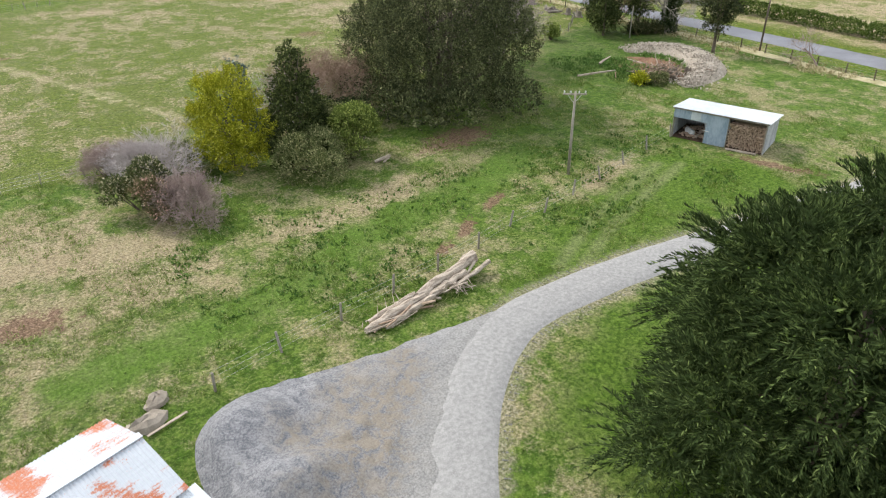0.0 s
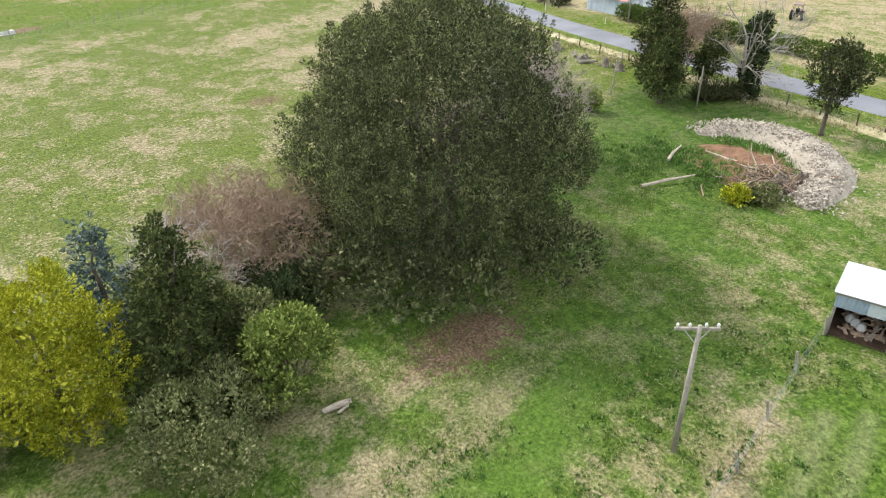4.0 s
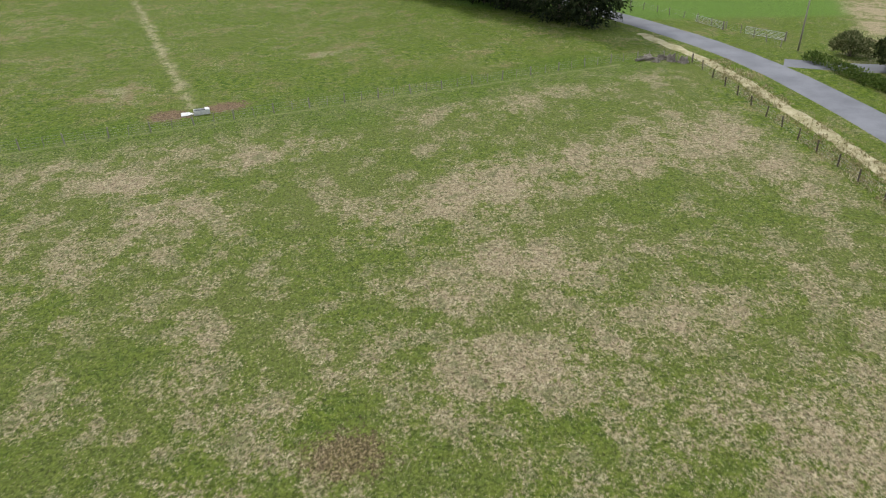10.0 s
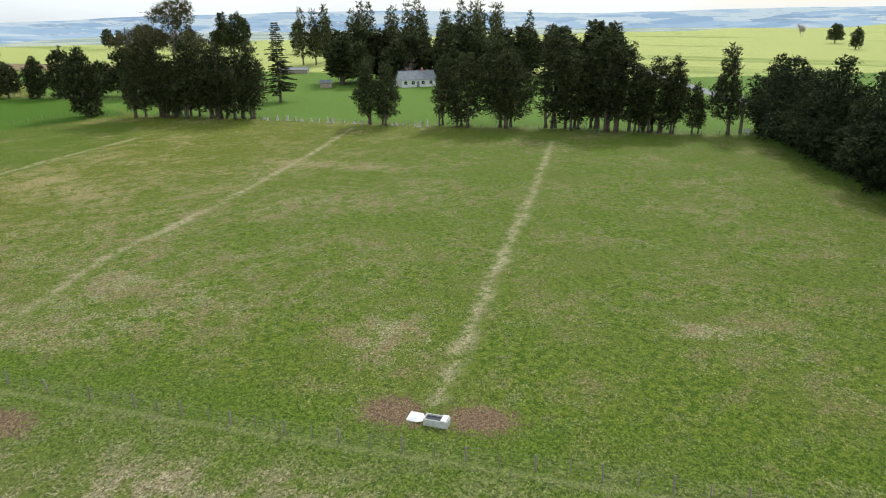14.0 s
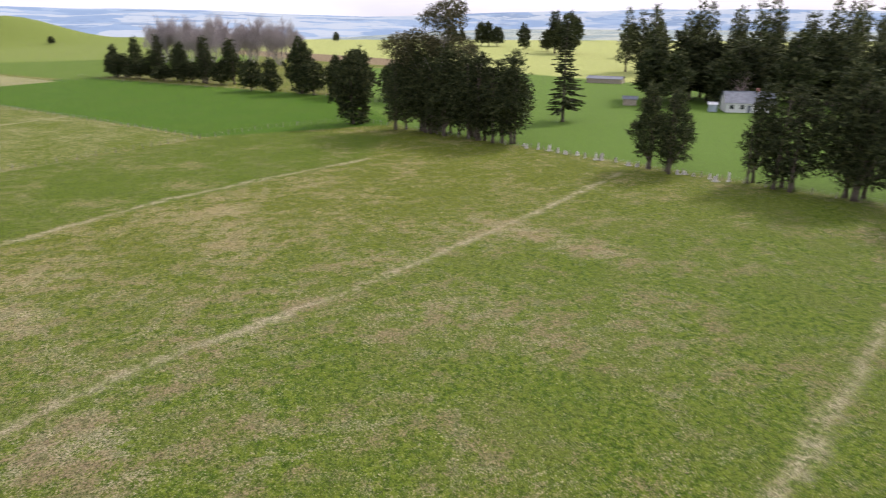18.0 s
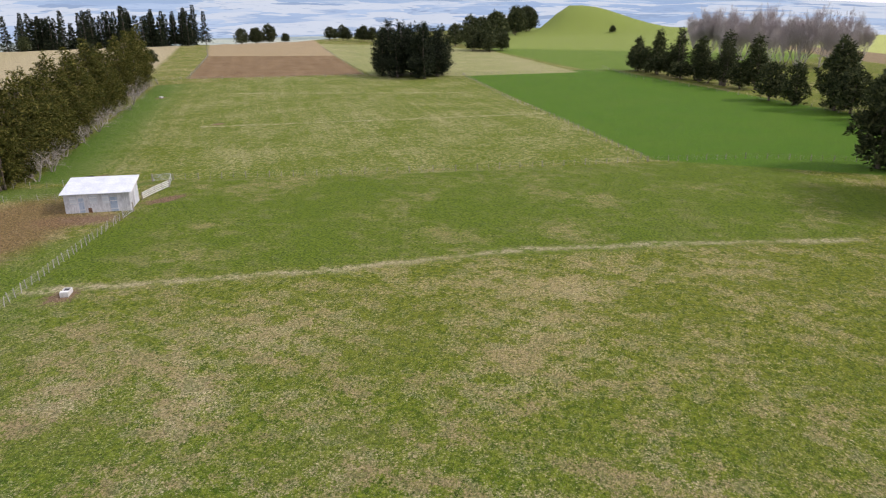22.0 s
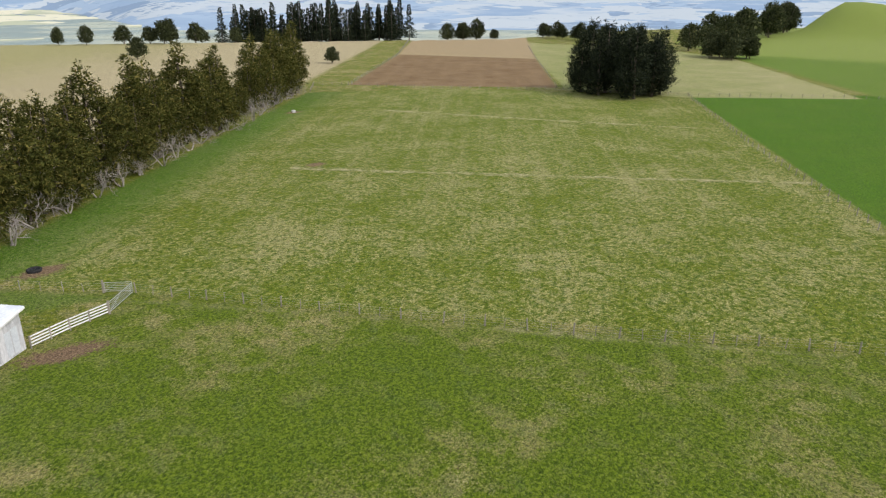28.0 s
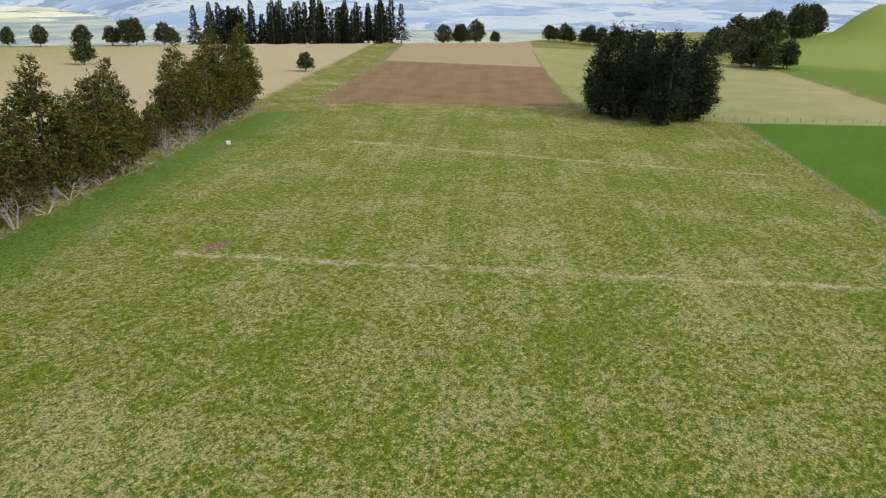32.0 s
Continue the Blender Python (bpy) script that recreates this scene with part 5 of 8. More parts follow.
    for i in range(3):
        g = Geo().tube([(0, 0, 0), (0, 0, 0.12), (0.03, 0, 0.35), (0.02, 0, 0.45)], [0.18, 0.24, 0.2, 0.06], 8)
        part("sack", g, WHITE_PAINT, pile, at=pose(0.3 + 0.3 * i, 1.2 - 0.3 * i, 0.02), smooth=True)


woodshed()


def rusty_shed():
    """Gabled iron shed by the heap of crushed stone: x along the ridge."""
    t = thing("rusty_shed", (-0.3, 20.9, 0), 201.0, "low corrugated iron shed with a rust-streaked white roof", "shed")
    L, half, he, hr = 9.0, 2.45, 2.75, 3.45
    for s in (-1, 1):
        g = Geo()
        if s > 0:
            g.sheet((-0.2, 0, hr), (L, 0, 0), (0, half + 0.25, he - hr - 0.06), 0.15, 0.04)
        else:
            g.sheet((L - 0.2, 0, hr), (-L, 0, 0), (0, -half - 0.25, he - hr - 0.06), 0.15, 0.04)
        part("roof_slope", g, RUST_ROOF, t)
        part("side_wall", Geo().sheet((0 if s < 0 else L, s * half, 0), (L * -s, 0, 0), (0, 0, he)), ZINC_OLD, t)
    part("ridge_cap", Geo().box((L / 2 - 0.2, 0, hr + 0.03), (L + 0.05, 0.3, 0.05)), ZINC_ROOF, t)
    g = Geo().add([(0, -half, 0), (0, half, 0), (0, half, he), (0, 0, hr - 0.02), (0, -half, he), (0.05, -half, 0), (0.05, half, 0), (0.05, half, he), (0.05, 0, hr - 0.02), (0.05, -half, he)],
                  [(0, 4, 3, 2, 1), (5, 6, 7, 8, 9), (0, 1, 6, 5), (1, 2, 7, 6), (4, 0, 5, 9)])
    part("gable_wall", g, ZINC_OLD, t)
    part("far_gable_wall", g.mesh("far_gable_wall", ZINC_OLD), None, t, at=pose(L - 0.4, 0, 0))
    part("lean_to_roof", Geo().sheet((-0.5, half + 0.1, he - 0.2), (L, 0, 0), (0, 2.6, -0.45)), ZINC_ROOF, t, "plain white lean-to roof")
    part("lean_to_wall", Geo().sheet((L - 0.6, half + 2.5, 0), (-L + 0.4, 0, 0), (0, 0, he - 0.7)), ZINC_OLD, t)
    part("lean_to_end", Geo().box((-0.25, half + 1.25, 1.0), (0.05, 2.4, 2.0)), ZINC_OLD, t)


rusty_shed()


def farm_shed():
    """White corrugated skillion shed with doors along its low front."""
    a, b = Vector((-89.1, 86.7)), Vector((-93.6, 94.2))
    W, D, HF, HB = 8.75, 5.5, 2.85, 3.75
    t = thing("farm_shed", (a.x, a.y, 0), math.degrees(math.atan2(b.y - a.y, b.x - a.x)), "whitewashed corrugated iron farm shed with a white skillion roof", "shed")
    part("front_wall", Geo().sheet((0, 0, 0), (W, 0, 0), (0, 0, HF)), WHITEWASH, t)
    part("back_wall", Geo().sheet((W, D, 0), (-W, 0, 0), (0, 0, HB)), ZINC_OLD, t)
    for x, s in ((0.0, 1), (W, -1)):
        g = Geo().sheet((x, D if s > 0 else 0, 0), (0, -D * s, 0), (0, 0, HF))
        g.add([(x, 0, HF), (x, D, HF), (x, D, HB)], [(0, 1, 2)])
        part("side_wall", g, WHITEWASH, t)
    part("roof", Geo().sheet((-0.4, -0.35, HF + 0.02), (W + 0.8, 0, 0), (0, D + 0.75, (HB - HF) * 1.13)), ZINC_ROOF, t, "bright white iron roof")
    for y, z in ((-0.37, HF - 0.04),):
        part("gutter", Geo().tube([(-0.4, y, z), (W + 0.4, y, z)], [0.06, 0.06], 6), ZINC_ROOF, t)
    part("barge_board", Geo().box((W + 0.4, D / 2, (HF + HB) / 2 - 0.02), (0.04, D + 0.7, 0.18), tilt=Matrix.Rotation(math.atan2(HB - HF, D), 4, "X")), WHITE_PAINT, t)
    for x, w, z0, hh in ((0.75, 0.9, 1.3, 1.1), (3.4, 1.0, 1.3, 1.2), (5.1, 0.9, 1.25, 1.2), (1.9, 0.7, 0.05, 2.1), (6.1, 0.95, 0.05, 2.1)):
        d = part("door" if z0 < 0.5 else "shutter", Geo().box((x + w / 2, -0.045, z0 + hh / 2), (w, 0.05, hh)), ZINC if z0 < 0.5 else ZINC_ROOF, t)
        part("batten", Geo().box((x + w / 2, -0.085, z0 + hh * 0.75), (w * 0.95, 0.03, 0.08)), WHITE_PAINT, d)
        part("batten", Geo().box((x + w / 2, -0.085, z0 + hh * 0.2), (w * 0.95, 0.03, 0.08)), WHITE_PAINT, d)
    part("patch", Geo().box((3.3, -0.05, 0.35), (0.5, 0.03, 0.7)), RED_SOIL, t, "rusty patch in the wall")
    for y in (0.9, 2.0, 3.4, 4.2):
        part("wall_panel", Geo().sheet((W + 0.03, y, 0.2), (0, 0.7, 0), (0, 0, 1.8 + 0.12 * y)), ZINC_OLD if y < 3 else ZINC_ROOF, t)
    return t


farm_shed()


def rail_fence(pts, label, rails=4, h=1.15, spacing=2.2, mat=WHITE_PAINT):
    t = thing("rail_fence", (*pts[0], 0), 0, label, "fence")
    o = Vector((*pts[0], 0))
    for a, b in zip(pts, pts[1:]):
        a, b = Vector((*a, 0)) - o, Vector((*b, 0)) - o
        m = max(1, round((b - a).length / spacing))
        ang = math.degrees(math.atan2(b.y - a.y, b.x - a.x))
        for k in range(m + 1):
            p = a.lerp(b, k / m)
            part("post", Geo().box((p.x, p.y, h / 2), (0.12, 0.12, h + 0.1), ang), POST_WOOD, t)
        c = (a + b) / 2
        for r in range(rails):
            part("rail", Geo().box((c.x, c.y, 0.25 + (h - 0.3) * r / (rails - 1)), ((b - a).length, 0.05, 0.13), ang, 0.01), mat, t)
    return t


def gate(a, b, label, h=1.1):
    a, b = Vector((*a, 0)), Vector((*b, 0))
    L = (b - a).length
    t = thing("farm_gate", a, math.degrees(math.atan2(b.y - a.y, b.x - a.x)), label, "gate", "farm gates")
    g = Geo().tube([(0, 0, 0.15), (L, 0, 0.15), (L, 0, h), (0, 0, h), (0, 0, 0.15)], [0.03] * 5, 6, False)
    part("gate_frame", g, GATE_STEEL, t)
    for k in range(1, 5):
        z = 0.15 + (h - 0.15) * k / 5
        part("rail", Geo().tube([(0, 0, z), (L, 0, z)], [0.018, 0.018], 5), GATE_STEEL, t)
    part("brace", Geo().tube([(0, 0, 0.15), (L * 0.5, 0, h)], [0.02, 0.02], 5), GATE_STEEL, t)
    part("hinge_post", POST_THICK, None, t, at=pose(-0.15, 0, 0))
    return t


rail_fence([(-98.6, 91.7), (-102.3, 90.8), (-106.2, 90.2)], "white wooden rail fence beside a farm shed")
gate((-106.4, 90.1), (-110.2, 87.3), "galvanised steel farm gate in a fence corner")
gate((-108.5, 85.0), (-110.4, 87.0), "galvanised steel farm gate by a rail fence")
gate((-93.2, 94.9), (-89.9, 96.2), "galvanised steel farm gate beside a shed")


def trough(at, turn, label, L=1.5, W=0.8, tank=False):
    t = thing("water_trough", (*at, 0), turn, label, "trough", "water troughs")
    g = Geo()
    for s in (-1, 1):
        g.box((0, s * (W / 2 - 0.04), 0.24), (L, 0.09, 0.5))
        g.box((s * (L / 2 - 0.04), 0, 0.24), (0.09, W - 0.16, 0.5))
    g.box((0, 0, 0.05), (L - 0.1, W - 0.1, 0.1))
    part("basin", g, CONCRETE, t)
    part("water", Geo().box((0, 0, 0.36), (L - 0.17, W - 0.17, 0.02), bevel=0.001), GLASS, t)
    part("float_cover", Geo().box((L * 0.33, 0, 0.53), (0.4, W, 0.06)), WHITE_PAINT, t)
    return t


trough((-15.3, 122.6), 25, "pale concrete cattle trough on bare soil")
trough((12.6, 142.0), 20, "pale concrete cattle trough on bare soil by a fence", 1.7, 0.8)
trough((-67.0, 110.6), 30, "small concrete cattle trough on worn ground")
trough((-196.3, 10.3), 60, "small concrete cattle trough near the tree row")
solo("plastic_sheet", Geo().add([(0, 0, 0.03), (0.9, 0.1, 0.12), (1.2, 0.8, 0.02), (0.5, 1.3, 0.05), (-0.3, 0.9, 0.14), (0.5, 0.6, 0.28), (0, 0, -0.05), (1.2, 0.8, -0.05), (-0.3, 0.9, -0.05)], [(0, 1, 5), (1, 2, 5), (2, 3, 5), (3, 4, 5), (4, 0, 5), (0, 6, 7, 2, 1), (2, 7, 8, 4, 3), (4, 8, 6, 0)]), WHITE_PAINT, (10.6, 141.1, 0), 0, "crumpled white plastic sheet beside a trough", "sheet")


def ring_trough(at):
    t = thing("ring_trough", (*at, 0), 0, "round dark tyre trough sunk in grass", "trough")
    n = 20
    g = Geo()
    prof = ((0.75, 0.0), (0.8, 0.25), (0.72, 0.34), (0.6, 0.3), (0.58, 0.05))
    vs = [(r * math.cos(6.2832 * k / n), r * math.sin(6.2832 * k / n), z) for r, z in prof for k in range(n)]
    g.add(vs, [(j * n + k, j * n + (k + 1) % n, (j + 1) * n + (k + 1) % n, (j + 1) * n + k) for j in range(4) for k in range(n)])
    part("rim", g, RUBBER, t, smooth=True)
    part("water", Geo().tube([(0, 0, 0.1), (0, 0, 0.16)], [0.6, 0.6], 16), GLASS, t)


ring_trough((-106.5, 73.3))


# ---- trees and shrubs round the drive ----
def dome(q):
    return math.sqrt(max(1 - ((q - 0.28) / 0.74) ** 2, 0.02)) if q > 0.28 else 0.9 + 0.36 * q


def big_tree():
    rng = np.random.default_rng(11)
    lobes = column_lobes(rng, 1.6, 14.3, lambda q: 10.0 * dome(q) * (1 - 0.16 * q), 300, 1.3, 1.3)
    tr = trunk_geo(rng, 8.5, 0.5, lobes[::3], 24, 0.05, stems=5, gap=1.4)
    cr = plume_mesh("crown", rng, lobes, 3300, 84, 0.95, 0.32, (0.15, 0.055), L_BIG, 0.85, 0.6, 0.05, -0.8, fill=15.0, fill_leaf=1.9, depth=0.66)
    low = crown_mesh("lower_foliage", rng, [(np.array([x * 1.06, y * 1.06, 1.6]), np.array([2.2, 2.2, 1.7])) for x, y in ((-7.5, -3), (-6, -6), (-8.2, 1), (-3, -7.2), (3, -7.5))], 420, 14, 0.5, (0.28, 0.13), L_BIG, 0.5, 0.5)
    tree("spreading_tree", (33.9, 57.3, 0), "large dense dome-shaped olive-green evergreen tree", "tree", tr, BARK, [cr, low])


def macrocarpa(at, h, r, seed, tufts, label):
    rng = np.random.default_rng(seed)
    lobes = column_lobes(rng, 1.0, h - 1.5, lambda q: r * (1.24 - 0.42 * q) * math.sqrt(max(1 - max(q - 0.25, 0) ** 2 * 1.5, 0.05)), 44, 1.9, 0.9)
    tr = trunk_geo(rng, h * 0.85, 0.45, lobes, 24, 0.04)
    cr = crown_mesh("crown", rng, lobes, int(tufts * 3.2), 44, 1.9, (0.40, 0.055), L_MACRO, 0.25, 0.4, -0.6, fill=5.0, frond=0.8, flat=0.22, hang=0.38)
    tree("cypress_tree", (*at, 0), label, "tree", tr, BARK, cr)


def yellow_conifer():
    rng = np.random.default_rng(21)
    lobes = column_lobes(rng, 0.7, 7.0, lambda q: 3.0 * (0.92 + 0.2 * q if q < 0.4 else math.sqrt(max(1 - ((q - 0.4) / 0.68) ** 2, 0.05))), 55, 0.85, 1.0)
    cr = plume_mesh("crown", rng, lobes, 620, 60, 0.6, 0.24, (0.14, 0.06), L_YELLOW, 0.7, 0.9, 0.0, -0.7, fill=6.0, depth=0.66)
    tree("golden_conifer", (11.6, 51.4, 0), "rounded golden-yellow conifer at the paddock edge", "tree", trunk_geo(rng, 6, 0.2, lobes, 8), BARK, cr)


def cone_conifer(at, h, r, mat, seed, label, name="conifer", tufts=1300, low=0.3, leaf=(0.34, 0.12), lobe_size=0.55, power=0.85):
    rng = np.random.default_rng(seed)
    lobes = column_lobes(rng, low, h - 0.25, lambda q: r * max(1 - q, 0.02) ** power + 0.1, 110, lobe_size, 0.9)
    cr = plume_mesh("crown", rng, lobes, tufts // 2, 26, 0.6, 0.24, (leaf[0] * 0.65, leaf[1] * 0.7), mat, 0.05, 0.9, 0.15, -0.7, fill=3.0)
    return tree(name, (*at, 0), label, "tree", trunk_geo(rng, h * 0.92, 0.18, lobes, 8), BARK, cr)


def shrub(at, h, r, mat, seed, label, name="shrub", tufts=420, leaf=(0.2, 0.11), leaves=12, wide=(1.0, 1.0), twig=BARK, turn=0.0):
    rng = np.random.default_rng(seed)
    lobes = []
    for i in range(14):
        a, k = rng.uniform(0, 6.28), math.sqrt(rng.uniform(0, 1)) * 0.68
        s = r * rng.uniform(0.28, 0.42)
        z = max(s * 0.6, (h - s) * (1 - k * k) * rng.uniform(0.5, 1.0))
        lobes.append((np.array([math.cos(a) * k * r * wide[0], math.sin(a) * k * r * wide[1], z]), np.array([s, s, s * 0.85])))
    cr = crown_mesh("crown", rng, lobes, tufts, leaves, 0.3, leaf, mat, 0.5, 0.5, -0.6)
    g = Geo()
    for c, s in lobes:
        g.tube([(0.1 * c[0], 0.1 * c[1], -0.1), (c[0] * 0.6, c[1] * 0.6, c[2] * 0.5), tuple(c)], [0.06, 0.045, 0.02], 5, False)
    t = thing(name, (*at, height(*at)), turn, label, "shrub")
    part("stems", g, twig, t)
    part("crown", cr, None, t)
    return t


def bare_shrub(at, h, seed, mat, label, stems=7, spread=0.75, levels=4, kids=4, r=0.05, scale=(1, 1, 1), name="bare_shrub", category="shrub"):
    rng = np.random.default_rng(seed)
    many = bare_tree(rng, h, spread, r, levels, kids, 0.5, 0.5, stems=stems, split=True)
    t = thing(name, (*at, height(*at)), 0, label, category)
    for g in many:
        part("stem", g, mat, t)
    t.scale = scale
    return t


big_tree()
macrocarpa((22.4, 9.4), 12.0, 7.9, 31, 1300, "dark green feathery cypress tree beside the gravel drive")
macrocarpa((33.5, 5.5), 13.0, 6.5, 32, 520, "tall dark feathery cypress tree in grass")
yellow_conifer()
cone_conifer((16.8, 50.8), 8.9, 4.0, L_CONIF, 22, "dark green conical conifer beside a golden shrub")
cone_conifer((14.2, 57.5), 6.6, 2.1, L_BLUE, 23, "blue-grey spruce behind a golden conifer", "blue_spruce", 700)
shrub((16.9, 47.4), 3.5, 3.6, L_OLIVE, 24, "low olive-green shrub at the paddock edge", tufts=1100, leaf=(0.17, 0.08))
shrub((20.6, 48.6), 4.6, 2.5, L_LIGHT, 25, "mid-green shrub with pale tips", tufts=560)
shrub((19.2, 51.8), 4.6, 2.4, L_OLIVE, 26, "rounded grey-green shrub under taller trees", tufts=420)
shrub((22.0, 54.5), 3.6, 2.6, L_HEDGE, 27, "dark green shrub beneath a spreading tree", tufts=420)
shrub((4.0, 47.6), 4.0, 2.1, L_RHODO, 28, "rhododendron shrub with cream blooms", "flowering_shrub", 460)
shrub((4.6, 45.6), 3.0, 1.5, L_PINK, 29, "shrub with fading pink blooms", "flowering_shrub", 340)
shrub((8.4, 52.4), 2.6, 2.0, L_OLIVE, 30, "dull olive shrub among bare branches", tufts=260)
bare_shrub((6.7, 44.4), 3.7, 41, TWIG_PINK, "leafless pinkish twiggy shrub", 12, 0.85, 4, 5)
bare_shrub((6.8, 49.6), 6.0, 42, TWIG_GREY, "leafless pale grey branching tree", 5, 0.8, 4, 4, 0.08)
bare_shrub((5.4, 53.2), 3.8, 43, TWIG_GREY, "leafless purple-grey thicket of twigs", 12, 0.8, 4, 5, 0.05, (1.3, 1.0, 0.9))
bare_shrub((2.9, 55.3), 3.0, 44, TWIG_PINK, "leafless purple-grey twiggy thicket", 12, 0.85, 4, 5, 0.04, (1.3, 1.0, 0.9))
bare_shrub((17.6, 57.8), 6.6, 45, TWIG_GREY, "leafless grey branching tree behind conifers", 5, 0.7, 4, 4, 0.08)
bare_shrub((22.6, 60.6), 7.0, 46, TWIG_BROWN, "leafless dense reddish-brown twiggy tree", 16, 0.75, 5, 4, 0.06, (1.25, 1.25, 0.92))
bare_shrub((46.0, 65.6), 10.3, 48, TWIG_MAUVE, "leafless mauve-grey twiggy tree beside a spreading tree", 12, 0.75, 5, 4, 0.1, name="bare_tree", category="tree")
shrub((59.0, 71.6), 2.2, 1.1, L_LIGHT, 47, "small green bush by a fence", tufts=160)

# ---- by the road ----
rng_t = np.random.default_rng(60)
tr, cr = totara(61, 10.2, 2.7, 1.2, L_CONIF, 620, 18, leaf=(0.28, 0.10), trunk_r=0.22, size=0.85, top=0.0, plume=(420, 24, 0.85, 0.32, 0.15), count=34)
tree("dark_evergreen", (67.8, 72.0, 0), "dark bushy evergreen tree near the road", "tree", tr, BARK, cr)
tr, cr = totara(62, 7.0, 2.0, 0.8, L_CONIF, 360, 18, leaf=(0.26, 0.09), trunk_r=0.15, size=0.65, plume=(240, 22, 0.75, 0.28, 0.15), count=26)
tree("dark_evergreen", (66.2, 69.6, 0), "small dark evergreen tree near the road", "tree", tr, BARK, cr)
tr, cr = totara(63, 6.6, 1.7, 2.4, L_CONIF, 280, 18, leaf=(0.26, 0.09), trunk_r=0.12, size=0.6, plume=(170, 22, 0.75, 0.26, 0.15), count=20)
tree("dark_evergreen", (71.4, 68.6, 0), "slender dark evergreen tree near the road", "tree", tr, BARK, cr)
tr, cr = totara(64, 8.0, 2.3, 3.0, L_TOTARA, 380, 18, leaf=(0.28, 0.10), trunk_r=0.2, size=0.75, plume=(260, 22, 0.8, 0.3, 0.1), count=22)
tree("dark_evergreen", (71.2, 55.8, 0), "dark evergreen tree with a clear stem by the road", "tree", tr, BARK, cr)
t_ivy = bare_shrub((74.2, 66.0), 13.0, 65, PALE_BARK, "leafless tree with an ivy-clad trunk", 2, 0.6, 4, 4, 0.22, name="ivy_clad_tree", category="tree")
rng_i = np.random.default_rng(66)
part("ivy", crown_mesh("ivy", rng_i, [(np.array([rng_i.normal(0, 0.25), rng_i.normal(0, 0.25), z]), np.array([0.75, 0.75, 0.8])) for z in np.arange(0.6, 7.4, 0.55)], 420, 10, 0.3, (0.26, 0.16), L_HEDGE), None, t_ivy)
bare_shrub((72.0, 74.2), 9.5, 67, TWIG_BROWN, "leafless willow with orange-brown twigs", 9, 0.6, 5, 4, 0.09, name="bare_willow", category="tree")
bare_shrub((78.0, 69.0), 6.5, 68, TWIG_GREY, "leafless pale twiggy tree on the verge", 5, 0.7, 4, 4, 0.07, name="bare_tree", category="tree")
bare_shrub((75.6, 44.9), 5.6, 69, TWIG_PINK, "small leafless spreading tree by the road", 1, 0.9, 4, 5, 0.12, name="bare_tree", category="tree")


def flax(at, seed, n=240, size=1.9):
    rng = np.random.default_rng(seed)
    d = unit(rng, n)
    d[:, 2] = np.abs(d[:, 2]) + 0.5
    base = rng.normal(0, 0.35, (n, 3)) * np.array([1.6, 1, 0])
    v, f = kites(rng, base, d, size, 0.1, 0.8)
    t = thing("flax_bush", (*at, 0), 0, "clump of dark strappy flax leaves", "shrub")
    part("leaves", np_mesh("leaves", v, f, L_FLAX), None, t)
    part("crown_base", Geo().tube([(0, 0, -0.05), (0, 0, 0.3)], [0.5, 0.3], 8), BARK, t)


flax((71.6, 67.4), 70)
flax((73.0, 67.0), 71)
flax((70.4, 68.0), 72)


def stump(at, r, h, seed, label, mat=STUMP, name="tree_stump"):
    rng = np.random.default_rng(seed)
    n = 11
    g = Geo()
    spikes = rng.uniform(0.6, 1.25, n)
    flare = rng.uniform(0.95, 1.35, n)
    vs = []
    for lev, (k, z) in enumerate(((1.0, -0.1), (0.82, 0.25), (0.75, 0.7), (0.7, 1.0))):
        for i in range(n):
            a = 6.2832 * i / n
            rr = r * k * (flare[i] if lev == 0 else 1 + (flare[i] - 1.3) * 0.3)
            vs.append((rr * math.cos(a), rr * math.sin(a), z * h * (spikes[i] if lev == 3 else 1)))
    vs.append((0, 0, h * 0.7))
    fs = [(l * n + i, l * n + (i + 1) % n, (l + 1) * n + (i + 1) % n, (l + 1) * n + i) for l in range(3) for i in range(n)]
    fs += [(3 * n + i, 3 * n + (i + 1) % n, 4 * n) for i in range(n)]
    for i in range(4):
        a = rng.uniform(0, 6.28)
        g.tube([(math.cos(a) * r * 0.7, math.sin(a) * r * 0.7, 0.18), (math.cos(a) * r * 1.9, math.sin(a) * r * 1.9, 0.0)], [0.1, 0.04], 5)
    g.add(vs, fs)
    return solo(name, g, mat, (*at, height(*at)), rng.uniform(0, 360), label, "stump", "stumps")


for i, p in enumerate(((71.1, 106.6), (70.8, 103.3), (70.7, 100.6), (71.4, 98.1), (71.4, 92.0), (71.4, 86.6), (70.6, 86.3), (71.1, 82.7), (71.2, 80.4), (66.6, 161.2), (68.2, 160.8), (69.4, 160.0), (70.8, 159.3), (67.4, 159.6))):
    stump(p, 0.62 + 0.2 * math.sin(i * 2.3), 0.7 + 0.25 * math.cos(i * 1.7), 100 + i, "grey weathered tree stump in a grazed paddock")
for i in range(26):
    a = i / 25
    x, y = -112 + 43 * a + 0.5 * math.sin(i * 5.1), 224.6 + 15.2 * a + 0.5 * math.cos(i * 3.3)
    if abs(x + 81) > 2.5:
        stump((x + 0.9 * math.sin(i * 7.7), y + 0.4 * math.sin(i * 4.1)), 0.3 + 0.14 * math.sin(i * 1.9), 0.6 + 0.75 * math.sin(i * 2.7) ** 2, 140 + i, "bleached upright stump along a fence", WHITE_STONE, "bleached_stump")


